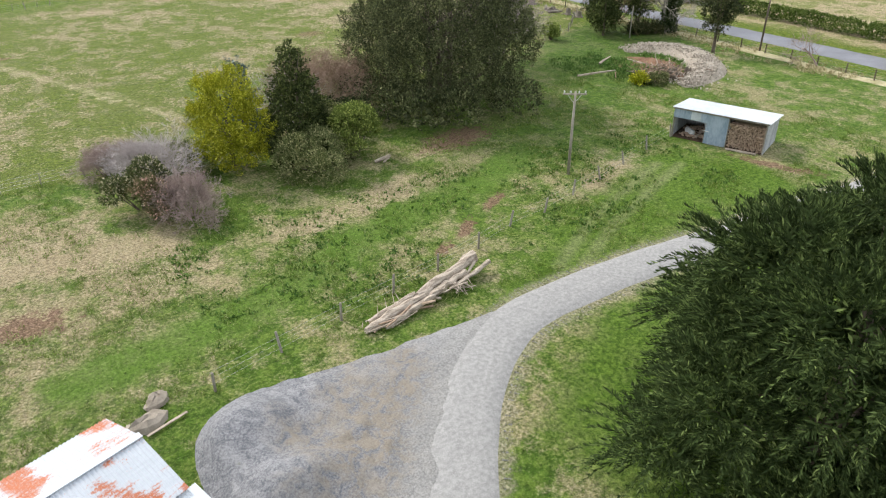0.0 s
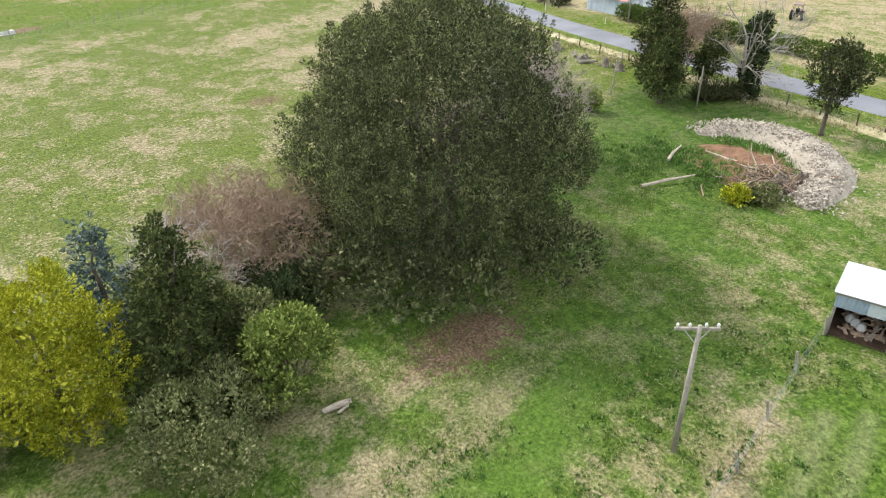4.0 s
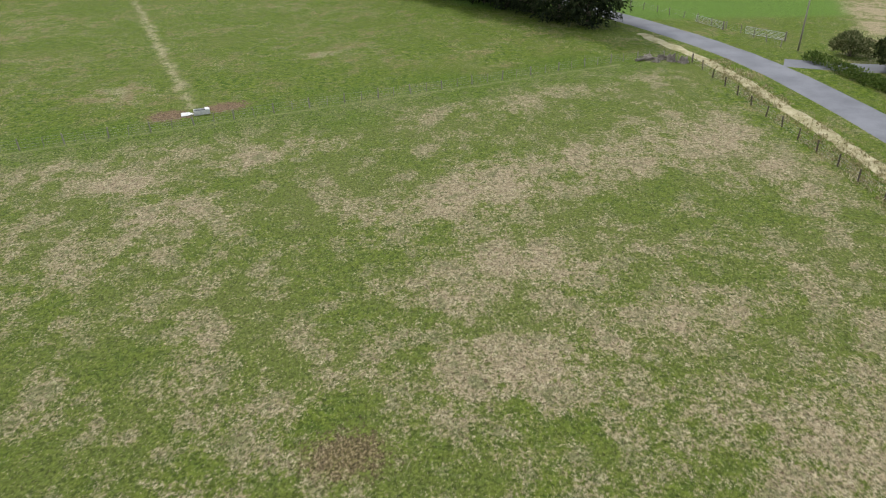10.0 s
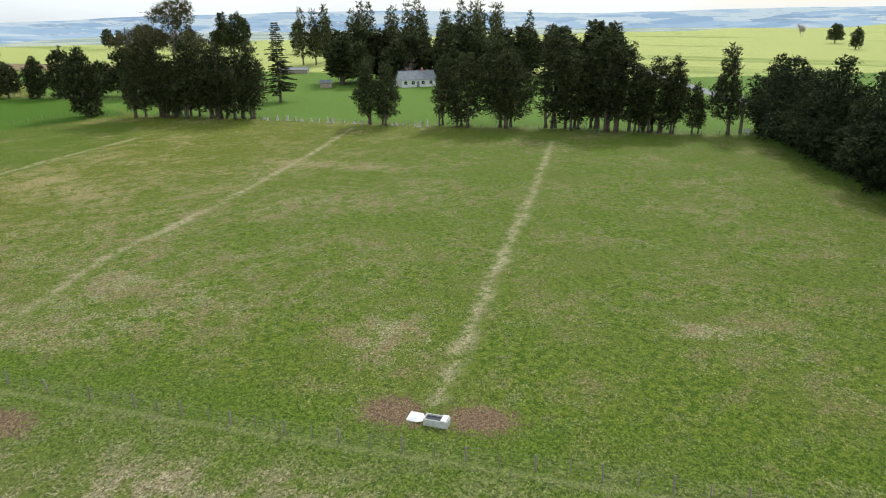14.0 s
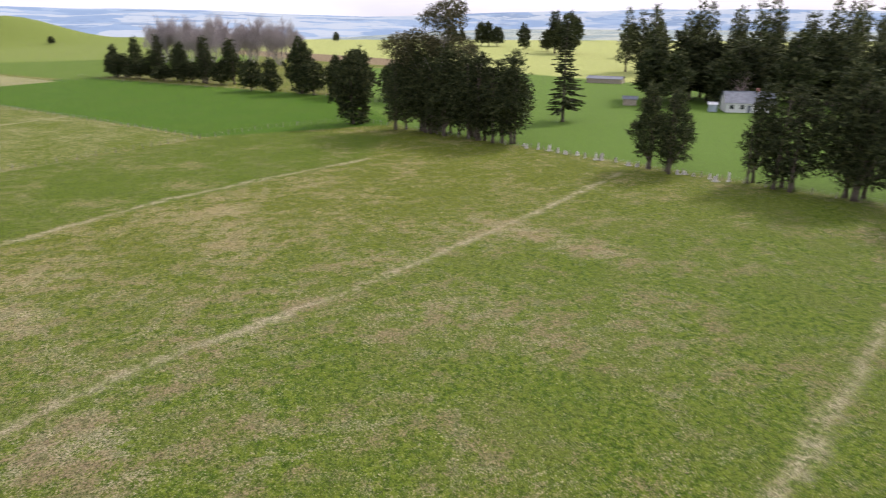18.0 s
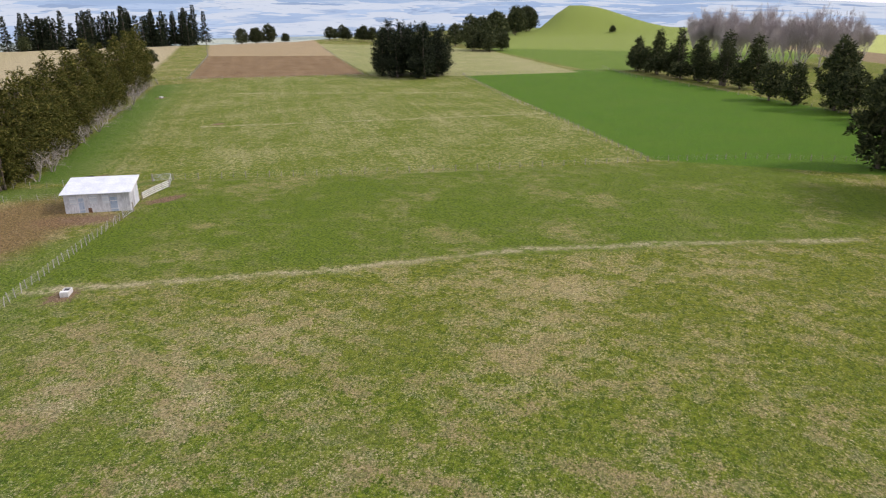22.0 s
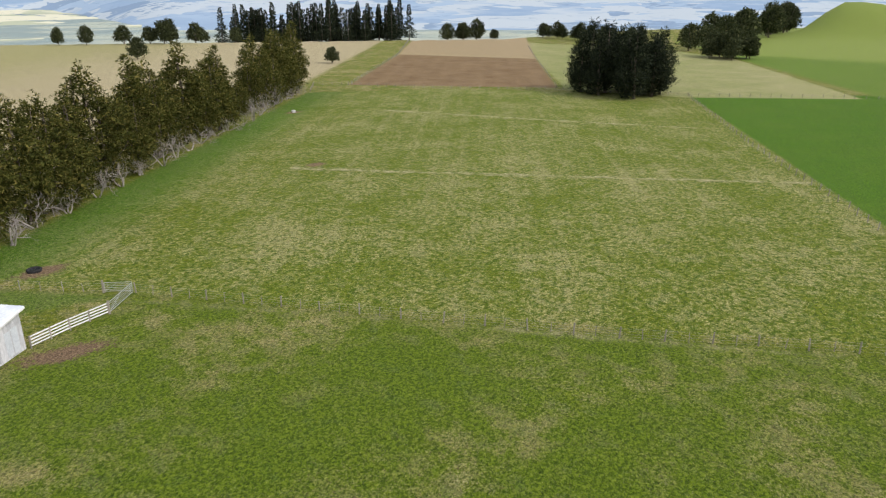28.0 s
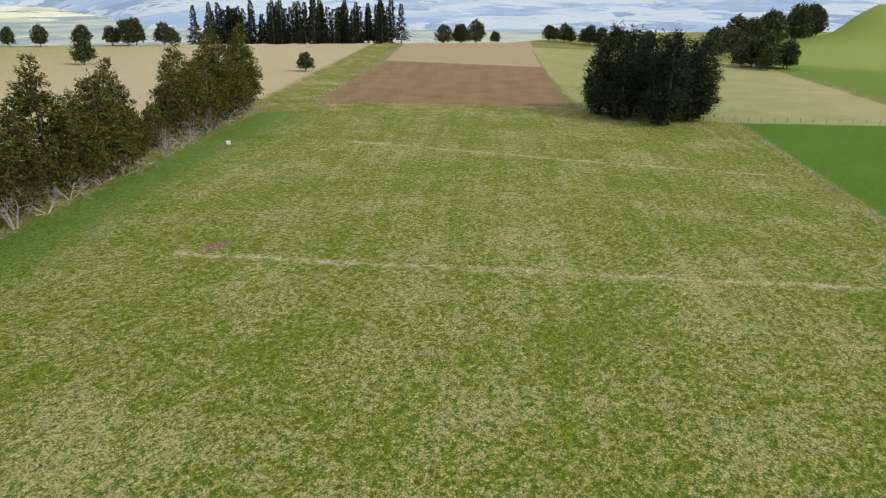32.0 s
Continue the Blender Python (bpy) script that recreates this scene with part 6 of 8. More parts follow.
for x, y, a, L in ((71.0, 104.6, 70, 2.6), (70.3, 101.8, 20, 1.8), (71.4, 88.4, 50, 2.4), (70.2, 84.6, -30, 2.2), (71.6, 81.6, 80, 1.8), (66.0, 160.4, 15, 2.6), (69.0, 161.2, -40, 2.2)):
    solo("fallen_log", Geo().tube([(-L / 2, 0, 0.15), (-L * 0.2, 0.06, 0.2), (L * 0.2, -0.04, 0.22), (L / 2, 0, 0.3)], [0.2, 0.19, 0.16, 0.09], 8).tube([(0, 0, 0.2), (0.3, 0.5, 0.45)], [0.07, 0.03], 5), STUMP, (x, y, 0), a, "grey weathered log lying among stumps", "log")


# ---- across the road ----
def gabled(name, corner, along, width, depth, he, hr, wall, roof, label, category, over=0.3, ridge_along=True):
    """A gabled building: local x along its front wall, y into its depth."""
    t = thing(name, (*corner, height(*corner)), along, label, category)
    part("front_wall", Geo().box((width / 2, 0.05, he / 2), (width, 0.1, he)), wall, t)
    part("back_wall", Geo().box((width / 2, depth - 0.05, he / 2), (width, 0.1, he)), wall, t)
    for x in (0.0, width - 0.1):
        g = Geo()
        vs = [(x + e, y, z) for e in (0.0, 0.1) for y, z in ((0.1, 0), (depth - 0.1, 0), (depth - 0.1, he), (depth / 2, hr - 0.05), (0.1, he))]
        g.add(vs, [(0, 4, 3, 2, 1), (5, 6, 7, 8, 9), (0, 1, 6, 5), (1, 2, 7, 6), (2, 3, 8, 7), (3, 4, 9, 8), (4, 0, 5, 9)])
        part("gable_wall", g, wall, t)
    k = (hr - he) / (depth / 2)
    part("roof_slope", Geo().sheet((-over, -over, he - over * k + 0.05), (width + 2 * over, 0, 0), (0, depth / 2 + over, hr - he + over * k), 0.2, 0.03), roof, t)
    part("roof_slope", Geo().sheet((width + over, depth + over, he - over * k + 0.05), (-width - 2 * over, 0, 0), (0, -depth / 2 - over, hr - he + over * k), 0.2, 0.03), roof, t)
    part("ridge_cap", Geo().box((width / 2, depth / 2, hr + 0.07), (width + 2 * over, 0.3, 0.06)), roof, t)
    return t


def window(parent, c, w, h, normal_y=-1, frame_mat=WHITE_PAINT):
    d = 0.06 * normal_y
    wd = part("window", Geo().box((c[0], c[1] + d, c[2]), (w + 0.16, 0.06, h + 0.16)), frame_mat, parent)
    part("pane", Geo().box((c[0], c[1] + d * 1.6, c[2]), (w, 0.04, h), bevel=0.002), GLASS, wd)
    part("glazing_bar", Geo().box((c[0], c[1] + d * 2.1, c[2]), (0.05, 0.03, h)), frame_mat, wd)
    return wd


red = gabled("red_roofed_shed", (92.0, 101.6), 94, 8.0, -6.2 * -1, 2.3, 3.3, BLUE_WALL, RED_ROOF, "blue-grey iron shed with a faded red roof", "shed")
red.matrix_basis = pose(98.2, 101.8, 0, 0, 0, 93.0)
part("door", Geo().box((0.75, 5.9 + 0.35, 1.0), (0.8, 0.06, 1.95)), ZINC_OLD, red)
part("loose_sheet", Geo().sheet((-0.03, 4.6, 0.15), (0, -1.2, 0), (0, 0, 1.9)), ZINC_ROOF, red)
part("loose_sheet", Geo().sheet((-0.03, 2.6, 0.15), (0, -1.0, 0), (0, 0, 2.1)), ZINC_ROOF, red)

green = gabled("green_shed", (102.2, 131.2), 92, 11.0, 7.6, 2.9, 4.4, GREEN_WALL, ZINC_ROOF, "green iron farm shed with a pale roof", "shed")
# solid panel on the wall; its dark colour is the bay's inner shade
part("open_bay", Geo().box((-0.08, 2.3, 1.15), (0.12, 3.6, 2.3)), EARTH_AND_SHADE, green, "dark panel with an open bay's shade as its colour")
part("end_panel", Geo().box((-0.05, 6.4, 1.3), (0.1, 1.8, 2.6)), ZINC_ROOF, green)
part("roller_door", Geo().box((8.6, 7.62, 1.25), (2.6, 0.08, 2.4)), GREEN_WALL, green)


def hedge(pts, h, w, mat, label, seed, per=150, leaf=(0.22, 0.12), posts=False):
    rng = np.random.default_rng(seed)
    o = Vector((*pts[0], 0))
    line = smooth_line(pts, 1.1)
    lobes = [(np.array([p.x - o.x + rng.normal(0, 0.06), p.y - o.y + rng.normal(0, 0.06), h * 0.5]), np.array([w * 0.62, w * 0.62, h * 0.56]) * rng.uniform(0.9, 1.08)) for p in line]
    t = thing("hedge", (*pts[0], height(*pts[0])), 0, label, "hedge")
    part("foliage", crown_mesh("foliage", rng, lobes, per * len(lobes) // 4, 8, 0.22, leaf, mat, 0.4, 0.5, -0.7, keep=0.6), None, t)
    for p in line[::4]:
        part("stem", Geo().tube([(p.x - o.x, p.y - o.y, -0.1), (p.x - o.x, p.y - o.y, h * 0.7)], [0.05, 0.03], 5), BARK, t)
    return t


hedge([(91.0, 100.6), (91.6, 95), (92.4, 88), (93.2, 80)], 1.9, 2.0, L_CLIPPED, "tall clipped bright green hedge across the road", 80, 520)
hedge([(93.4, 77.5), (93.6, 66), (93.8, 50), (94.4, 20)], 1.7, 1.8, L_CLIPPED, "long clipped green hedge across the road", 79, 300)
hedge([(87.0, 158.2), (88.3, 152.6), (89.0, 146), (90.5, 141)], 1.1, 1.4, L_CLIPPED, "low dark clipped hedge beside the road", 81)
shrub((93.0, 144.5), 2.6, 1.9, L_YELLOW, 82, "bright yellow flowering gorse bush", "gorse_bush", 300)
shrub((96.0, 147.5), 4.0, 3.0, L_HEDGE, 83, "dark evergreen shrub near a green shed", tufts=380, leaf=(0.3, 0.16))
shrub((94.5, 152.5), 4.6, 3.2, L_CONIF, 84, "dark evergreen shrub beside the road", tufts=420, leaf=(0.3, 0.16))
shrub((98.5, 150.5), 5.5, 3.4, L_CONIF, 85, "tall dark evergreen shrub beside the road", tufts=420, leaf=(0.34, 0.18))
shrub((93.5, 160.5), 3.6, 2.6, L_OLIVE, 86, "olive shrub at a road junction", tufts=320, leaf=(0.3, 0.16))
shrub((90.5, 114.5), 2.0, 2.0, L_HEDGE, 87, "round green bush on the roadside bank", tufts=300)
shrub((89.5, 118.2), 1.6, 1.3, L_OLIVE, 88, "small grey bush on the roadside bank", tufts=160)
bare_shrub((104.5, 126.0), 8.5, 89, TWIG_GREY, "leafless grey tree beside a green shed", 4, 0.7, 4, 4, 0.12, name="bare_tree", category="tree")
tr, cr = totara(90, 7.0, 3.2, 0.5, L_CONIF, 520, 10, leaf=(0.42, 0.2), trunk_r=0.2)
tree("dark_evergreen", (110.0, 127.5, 0), "dark round evergreen tree behind a shed", "tree", tr, BARK, cr)


def wheel_part(parent, x, y, r=0.32, w=0.2):
    tyre = part("wheel", Geo().tube([(x, y - w / 2, r), (x, y - w * 0.35, r), (x, y + w * 0.35, r), (x, y + w / 2, r)], [r * 0.9, r, r, r * 0.9], 14), RUBBER, parent)
    part("rim", Geo().tube([(x, y - w * 0.52, r), (x, y + w * 0.52, r)], [r * 0.58, r * 0.58], 12), GATE_STEEL, tyre)


def car(at, turn, paint, label, L=4.3, W=1.7, H=1.42, ute=False):
    a = math.radians(turn)
    at = (at[0] - math.cos(a) * L / 2, at[1] - math.sin(a) * L / 2)
    t = thing("ute" if ute else "car", (*at, height(*at)), turn, label, "ute" if ute else "car", "parked vehicles")
    prof = [(0.0, 0.32), (0.0, 0.62), (0.12, 0.78), (1.15, 0.9), (L - 0.75 if not ute else L - 0.1, 0.92), (L - 0.1, 0.86), (L, 0.6), (L, 0.34)]
    n = len(prof)

    def loft(pr, wb, wt, z0, z1):
        vs = []
        for s in (-1, 1):
            for x, z in pr:
                k = (z - z0) / max(z1 - z0, 0.01)
                vs.append((x, s * (wb + (wt - wb) * min(max(k, 0), 1)) / 2, z))
        m = len(pr)
        return Geo().add(vs, [tuple(range(m)), tuple(range(m, 2 * m))[::-1]] + [(i, i + m, (i + 1) % m + m, (i + 1) % m) for i in range(m)])

    part("body", loft(prof, W, W * 0.94, 0.3, 0.9), paint, t)
    e = 2.9 if ute else L - 0.25
    cab = [(1.2, 0.88), (1.9, H), (e - (0.25 if ute else 0.8), H), (e, 0.9)]
    part("cabin", loft(cab, W * 0.92, W * 0.76, 0.88, H), paint, t)
    part("windscreen", loft([(1.22, 0.93), (1.84, H - 0.06), (1.80, H - 0.05), (1.17, 0.94)], W * 0.86, W * 0.72, 0.9, H), GLASS, t)
    part("rear_window", loft([(e + 0.015, 0.96), (e - (0.25 if ute else 0.75), H - 0.06), (e - (0.2 if ute else 0.7), H - 0.05), (e + 0.05, 0.95)], W * 0.84, W * 0.72, 0.9, H), GLASS, t)
    part("side_windows", loft([(1.5, 0.97), (1.98, H - 0.08), (e - (0.3 if ute else 0.85), H - 0.08), (e - 0.15, 0.97)], W * 0.95, W * 0.8, 0.97, H), GLASS, t)
    if ute:
        part("tray", Geo().box((3.6, 0, 0.78), (1.75, W + 0.1, 0.1)), GATE_STEEL, t)
        part("headboard", Geo().box((2.8, 0, 1.15), (0.06, W, 0.75)), GATE_STEEL, t)
    for x in (0.8, L - 0.85):
        for y in (-W / 2 + 0.1, W / 2 - 0.1):
            wheel_part(t, x, y)
    for y in (-0.55, 0.55):
        part("headlight", Geo().box((-0.01, y, 0.66), (0.06, 0.32, 0.14)), PORCELAIN, t)
    return t


CAR_WHITE = simple("white_car_paint", (0.70, 0.71, 0.72), (0.80, 0.81, 0.82), 0.8, 0.25, spec=0.5, bump=0.0)
CAR_RED = simple("maroon_car_paint", (0.10, 0.02, 0.025), (0.17, 0.04, 0.04), 0.8, 0.3, spec=0.5, bump=0.0)
CAR_BLUE = simple("grey_blue_car_paint", (0.26, 0.33, 0.38), (0.38, 0.45, 0.50), 0.8, 0.3, spec=0.5, bump=0.0)
CAR_DARK = simple("dark_green_car_paint", (0.03, 0.05, 0.045), (0.07, 0.09, 0.08), 0.8, 0.35, spec=0.5, bump=0.0)
car((110.6, 117.2), 12, CAR_WHITE, "white ute parked on grass", 4.7, ute=True)
car((110.0, 109.4), 44, CAR_DARK, "small dark hatchback parked on grass", 3.6)
car((125.0, 106.2), 105, CAR_WHITE, "white sedan parked on grass", 4.5)
car((121.6, 113.4), -42, CAR_RED, "maroon sedan parked behind a rubbish heap", 4.4)
car((130.5, 113.8), -36, CAR_BLUE, "grey-blue sedan parked behind a small shed", 4.4)
car((131.3, 127.0), -50, CAR_WHITE, "white station wagon on a grassy rise", 4.5)
car((132.6, 122.3), -66, CAR_WHITE, "white flat-deck ute on a grassy rise", 5.0, ute=True)


def trailer(at, turn):
    t = thing("trailer", (*at, 0), turn, "flat rusty trailer loaded with scrap", "trailer")
    part("deck", Geo().box((0, 0, 0.55), (3.2, 1.8, 0.12)), DRIFT, t)
    part("drawbar", Geo().tube([(1.6, 0, 0.5), (2.7, 0, 0.45)], [0.05, 0.05], 6), GATE_STEEL, t)
    for y in (-0.85, 0.85):
        wheel_part(t, -0.2, y, 0.3)
    rng = np.random.default_rng(8)
    for i in range(9):
        part("scrap", Geo().box((rng.uniform(-1.3, 1.3), rng.uniform(-0.7, 0.7), 0.75), tuple(rng.uniform(0.2, 0.8, 3) * np.array([1, 0.7, 0.4])), rng.uniform(0, 180)), JUNK, t)


trailer((113.2, 114.2), -15)


def white_hut():
    t = thing("garden_hut", (122.6, 109.0, 0), 20, "small white weatherboard hut on grass", "hut")
    part("wall", Geo().box((0, 0, 1.2), (2.6, 2.2, 2.4)), WHITE_PAINT, t)
    part("roof", Geo().box((0, 0, 2.5), (3.0, 2.6, 0.1), tilt=Matrix.Rotation(0.14, 4, "X")), ZINC_ROOF, t)
    part("window", Geo().box((-1.31, 0.2, 1.6), (0.05, 0.5, 0.6)), GLASS, t)
    part("door", Geo().box((0.4, -1.12, 1.0), (0.8, 0.05, 1.9)), ZINC_ROOF, t)


white_hut()


def tractor(at, turn):
    t = thing("tractor", (*at, height(*at)), turn, "small old red tractor standing in a pale paddock", "tractor")
    part("bonnet", Geo().box((1.0, 0, 0.95), (1.5, 0.62, 0.6), bevel=0.08), CAR_RED, t)
    part("grille", Geo().box((1.77, 0, 0.92), (0.05, 0.5, 0.48)), RUBBER, t)
    part("chassis", Geo().box((0.6, 0, 0.6), (2.4, 0.4, 0.25)), DARK_POST, t)
    part("seat", Geo().box((-0.35, 0, 1.15), (0.45, 0.5, 0.12)).box((-0.6, 0, 1.4), (0.1, 0.5, 0.45)), RUBBER, t)
    part("steering_wheel", Geo().tube([(0.15, 0, 1.42), (0.2, 0, 1.45)], [0.2, 0.2], 12), RUBBER, t)
    part("exhaust", Geo().tube([(0.9, 0.2, 1.2), (0.9, 0.2, 1.9)], [0.04, 0.04], 8), DARK_POST, t)
    part("roof", Geo().box((-0.35, 0, 2.2), (1.3, 1.2, 0.08)), CAR_RED, t)
    for x in (-0.9, 0.2):
        for y in (-0.55, 0.55):
            part("roof_post", Geo().tube([(x, y, 0.9), (x, y, 2.2)], [0.03, 0.03], 6), DARK_POST, t)
    for y in (-0.72, 0.72):
        wheel_part(t, -0.4, y, 0.68, 0.36)
        wheel_part(t, 1.45, y * 0.85, 0.36, 0.22)
        part("mudguard", Geo().box((-0.4, y * 0.95, 1.42), (0.9, 0.34, 0.06)), CAR_RED, t)


tractor((110.9, 86.2), 25)


def rubbish_heap():
    rng = np.random.default_rng(12)
    g = Geo()
    for i in range(320):
        x, y = rng.normal(0, 1.9), rng.normal(0, 1.3)
        z = 1.3 * math.exp(-(x / 2.4) ** 2 - (y / 1.7) ** 2) * rng.uniform(0.1, 1.0)
        g.box((x, y, z + 0.05), tuple(rng.uniform(0.15, 1.1, 3) * np.array([1, 0.5, 0.25])), bevel=0.01, tilt=Euler(tuple(rng.normal(0, 0.5, 2)) + (rng.uniform(0, 3.1),)).to_matrix().to_4x4())
    M = Mat("scrap_mix", 0.8)
    r = M.island()
    c = M.mix(r.step(0.0, 0.6), (0.09, 0.075, 0.065), (0.28, 0.24, 0.21))
    c = M.mix(r.step(0.8, 0.9), c, (0.6, 0.58, 0.56))
    solo("rubbish_heap", g, M.done(c), (118.6, 109.6, 0), -50, "heap of scrap timber and rubbish on grass", "rubbish", kind="stuff")


rubbish_heap()
for p in ((80.0, 121.5), (84.2, 112.5), (78.6, 109.5), (84.8, 99.5)):
    t = thing("road_marker", (p[0] + (1.6 if p[0] > 82 else -1.5), p[1], 0), 0, "white road edge marker post", "marker post", "road markers")
    part("post", Geo().box((0, 0, 0.5), (0.1, 0.03, 1.0)), WHITE_PAINT, t)
    part("reflector", Geo().box((0, -0.02, 0.85), (0.06, 0.01, 0.12)), RED_ROOF, t)
gate((88.6, 169.5), (84.9, 174.4), "steel farm gate across the road")
gate((82.6, 177.5), (80.4, 183.3), "steel farm gate across the road in a fence")


# ---- tree rows round the paddocks ----
def kinds(specs, mat, label, name, bark=BARK):
    """A few shapes of one kind of tree, waiting to be set out."""
    out = []
    for sp in specs:
        tr, cr = totara(*sp[0], mat, **sp[1])
        out.append((tr.mesh("trunk", bark, True), cr))
    return out


def plant(kind, k, x, y, scale, turn, name, label, category="tree", group="", sz=None):
    t = thing(name, (x, y, height(x, y)), turn, label, category, group)
    t.scale = (scale, scale, sz or scale)
    part("trunk", kind[k % len(kind)][0], None, t)
    part("crown", kind[k % len(kind)][1], None, t)
    return t


PLUME = {"plume": (430, 16, 1.3, 0.5, 0.25), "leaf": (0.5, 0.2), "count": 46}
DARK = kinds([((201, 19, 4.0, 2.6), {"stems": 3, **PLUME}), ((202, 20, 3.6, 3.4), {"stems": 2, **PLUME}), ((203, 18, 4.4, 2.0), {"stems": 4, **PLUME}), ((204, 21, 3.8, 3.8), {"stems": 3, **PLUME})], L_TOTARA, "", "")
for i, (x, y, s) in enumerate(((-82.9, 234.2, 0.8), (-78.6, 236.3, 0.82), (-66.3, 243.6, 0.84), (-61, 245, 0.95), (-54.6, 248.6, 1.05), (-51, 250, 0.95), (-42.3, 254.2, 1.08), (-38, 256.2, 0.98), (-31.5, 257.8, 1.1), (-27, 259.6, 1.05), (-34.5, 258.6, 1.02), (-20.8, 261.8, 0.93), (-17.6, 263.4, 0.85), (-13.3, 265.5, 0.6), (-7.8, 268.2, 0.95), (-24.5, 261.5, 0.8))):
    plant(DARK, i * 3 + 1, x, y, s * (1.0 if s < 0.9 or x > -9 else 1.25), i * 77, "totara_tree", "tall dark evergreen tree with bare lower trunks in a row", group="tree row", sz=s * 0.95)
for i, (x, y, s) in enumerate(((-143, 208.4, 0.92), (-139.5, 211.5, 0.95), (-136, 213.2, 0.9), (-131.5, 215.6, 1.0), (-127.3, 218.4, 1.0), (-123.2, 219.8, 0.92), (-119.2, 222.2, 0.97), (-114.8, 224.0, 0.98), (-133, 219, 0.95), (-126, 222, 0.9), (-138, 215.5, 0.8))):
    plant(DARK, i * 3, x, y, s * 1.2, i * 61, "totara_tree", "dark evergreen tree in a dense clump", group="tree clump", sz=s * 0.98)
ROUND = []
for sd, hh, rr in ((281, 12.5, 5.4), (282, 11.0, 5.0), (283, 14.0, 5.6)):
    rng_k = np.random.default_rng(sd)
    lb = column_lobes(rng_k, 2.2, hh - 1.6, lambda q: rr * dome(q) * 0.95, 26, 1.7, 0.9)
    ROUND.append((trunk_geo(rng_k, hh * 0.8, 0.32, lb, 14).mesh("trunk", BARK, True), crown_mesh("crown", rng_k, lb, 300, 7, 0.8, (1.1, 0.4), L_TOTARA, 0.35, 0.55, -0.5)))
LONE = kinds([((211, 17.4, 5.2, 0.6), {"tufts": 620, "leaves": 8, "top": 0.05, "size": 1.6, "leaf": (0.95, 0.34)}), ((212, 14, 4.6, 0.8), {"tufts": 340, "leaves": 7, "top": 0.1, "size": 1.6, "leaf": (1.1, 0.4)})], L_TOTARA, "", "")
plant(LONE, 0, -157.8, 200.6, 1.0, 20, "cypress_tree", "lone dense dark evergreen tree in the paddock corner")
for i, (x, y, s) in enumerate(((-247, 189, 0.9), (-240, 195, 0.8), (-231, 204, 1.05), (-226, 207, 0.95), (-217, 213, 0.75), (-211, 219, 1.1), (-203, 228, 0.95), (-196, 233, 1.1), (-189, 237, 1.0), (-182, 240, 0.9))):
    plant(LONE if i % 3 else ROUND, i, x, y, s, i * 53, "evergreen_tree", "small dark evergreen tree along a far fence", group="far tree row")

for i in range(15):
    a = i / 14
    plant(ROUND if i % 3 == 1 else DARK, i * 3 + i // 4, -333 + 60 * a + 1.5 * math.sin(i * 3.1), 142 + 43 * a + 1.5 * math.cos(i * 2.3), 0.95 + 0.12 * math.sin(i * 1.9), i * 53, "totara_tree", "dark evergreen tree with pale dead limbs in a dense row", group="far tree row", sz=0.72 + 0.16 * math.sin(i * 2.4))

# sheltering hedge of tall cypress by the road
HEDGE_TREES = kinds([((221, 16.5, 6.0, 0.3), {"plume": (640, 14, 1.5, 0.5, 0.6), "top": 0.45, "size": 1.7, "leaf": (0.55, 0.2), "count": 56}), ((222, 15.5, 6.2, 0.3), {"plume": (640, 14, 1.5, 0.5, 0.6), "top": 0.5, "size": 1.8, "leaf": (0.55, 0.2), "count": 56})], L_SHELTER, "", "")
for i in range(17):
    a = i / 16
    px, py = -2.5 + 62.5 * a, 273 - 92 * a
    bow = 4.5 * math.sin(a * math.pi)
    plant(HEDGE_TREES, i, px + 0.824 * 3.6 + bow * 0.1, py + 0.567 * 3.6 - bow * 0.5, 0.98 + 0.1 * math.sin(i * 2.1), i * 71, "cypress_tree", "tall dark cypress in a shelter hedge", group="shelter hedge")

# row of trees beside the second paddock
SPRAY = {"plume": (560, 20, 1.0, 0.42, 0.35), "leaf": (0.38, 0.15), "count": 60, "size": 1.15}
BRONZE = kinds([((231, 17, 5.2, 1.0), {"stems": 3, **SPRAY}), ((232, 15, 5.4, 0.7), {"stems": 3, **SPRAY}), ((233, 18, 4.5, 1.6), {"stems": 2, **SPRAY})], L_BRONZE, "", "")
rng_r = np.random.default_rng(77)
for i in range(24):
    a = i / 23
    px, py = -97.5 - 127.5 * a, 67.0 - 88.5 * a
    k = 0.80 + 0.30 * abs(math.sin(i * 1.3)) + (0.05 if i > 18 else 0)
    if i in (15, 16):
        k *= 0.55
    o = 1.6 + rng_r.uniform(-0.6, 1.2)
    plant(BRONZE, i, px + 0.57 * o, py - 0.82 * o, k * 1.08, i * 83, "totara_tree", "bronze-green evergreen tree in a paddock-side row", group="paddock tree row", sz=k * 0.98)
for i in range(10):
    px, py = -97.0 + 2.2 * i, 64.0 - 4.3 * i
    plant(BRONZE, i + 1, px - 2.6 + rng_r.uniform(-0.6, 0.6), py - 1.4, 0.95 + 0.14 * math.sin(i * 2.2), i * 97, "totara_tree", "bronze-green evergreen tree in a row above a farm lane", group="lane tree row")


def dead_wood(i, x, y):
    rng = np.random.default_rng(300 + i)
    g = bare_tree(rng, rng.uniform(3.5, 7.5), 0.8, 0.12, 3, 4, 0.2, 0.9, stems=3)
    t = thing("dead_shrub", (x, y, 0), rng.uniform(0, 360), "grey dead branching wood at the foot of trees", "dead wood", "dead wood")
    part("branch_mass", g, PALE_BARK, t)


for i in range(22):
    a = (i + 0.5) / 22
    dead_wood(i, -99.5 - 125.0 * a + rng_r.normal(0, 0.5), 68.3 - 87.5 * a + rng_r.normal(0, 0.5))

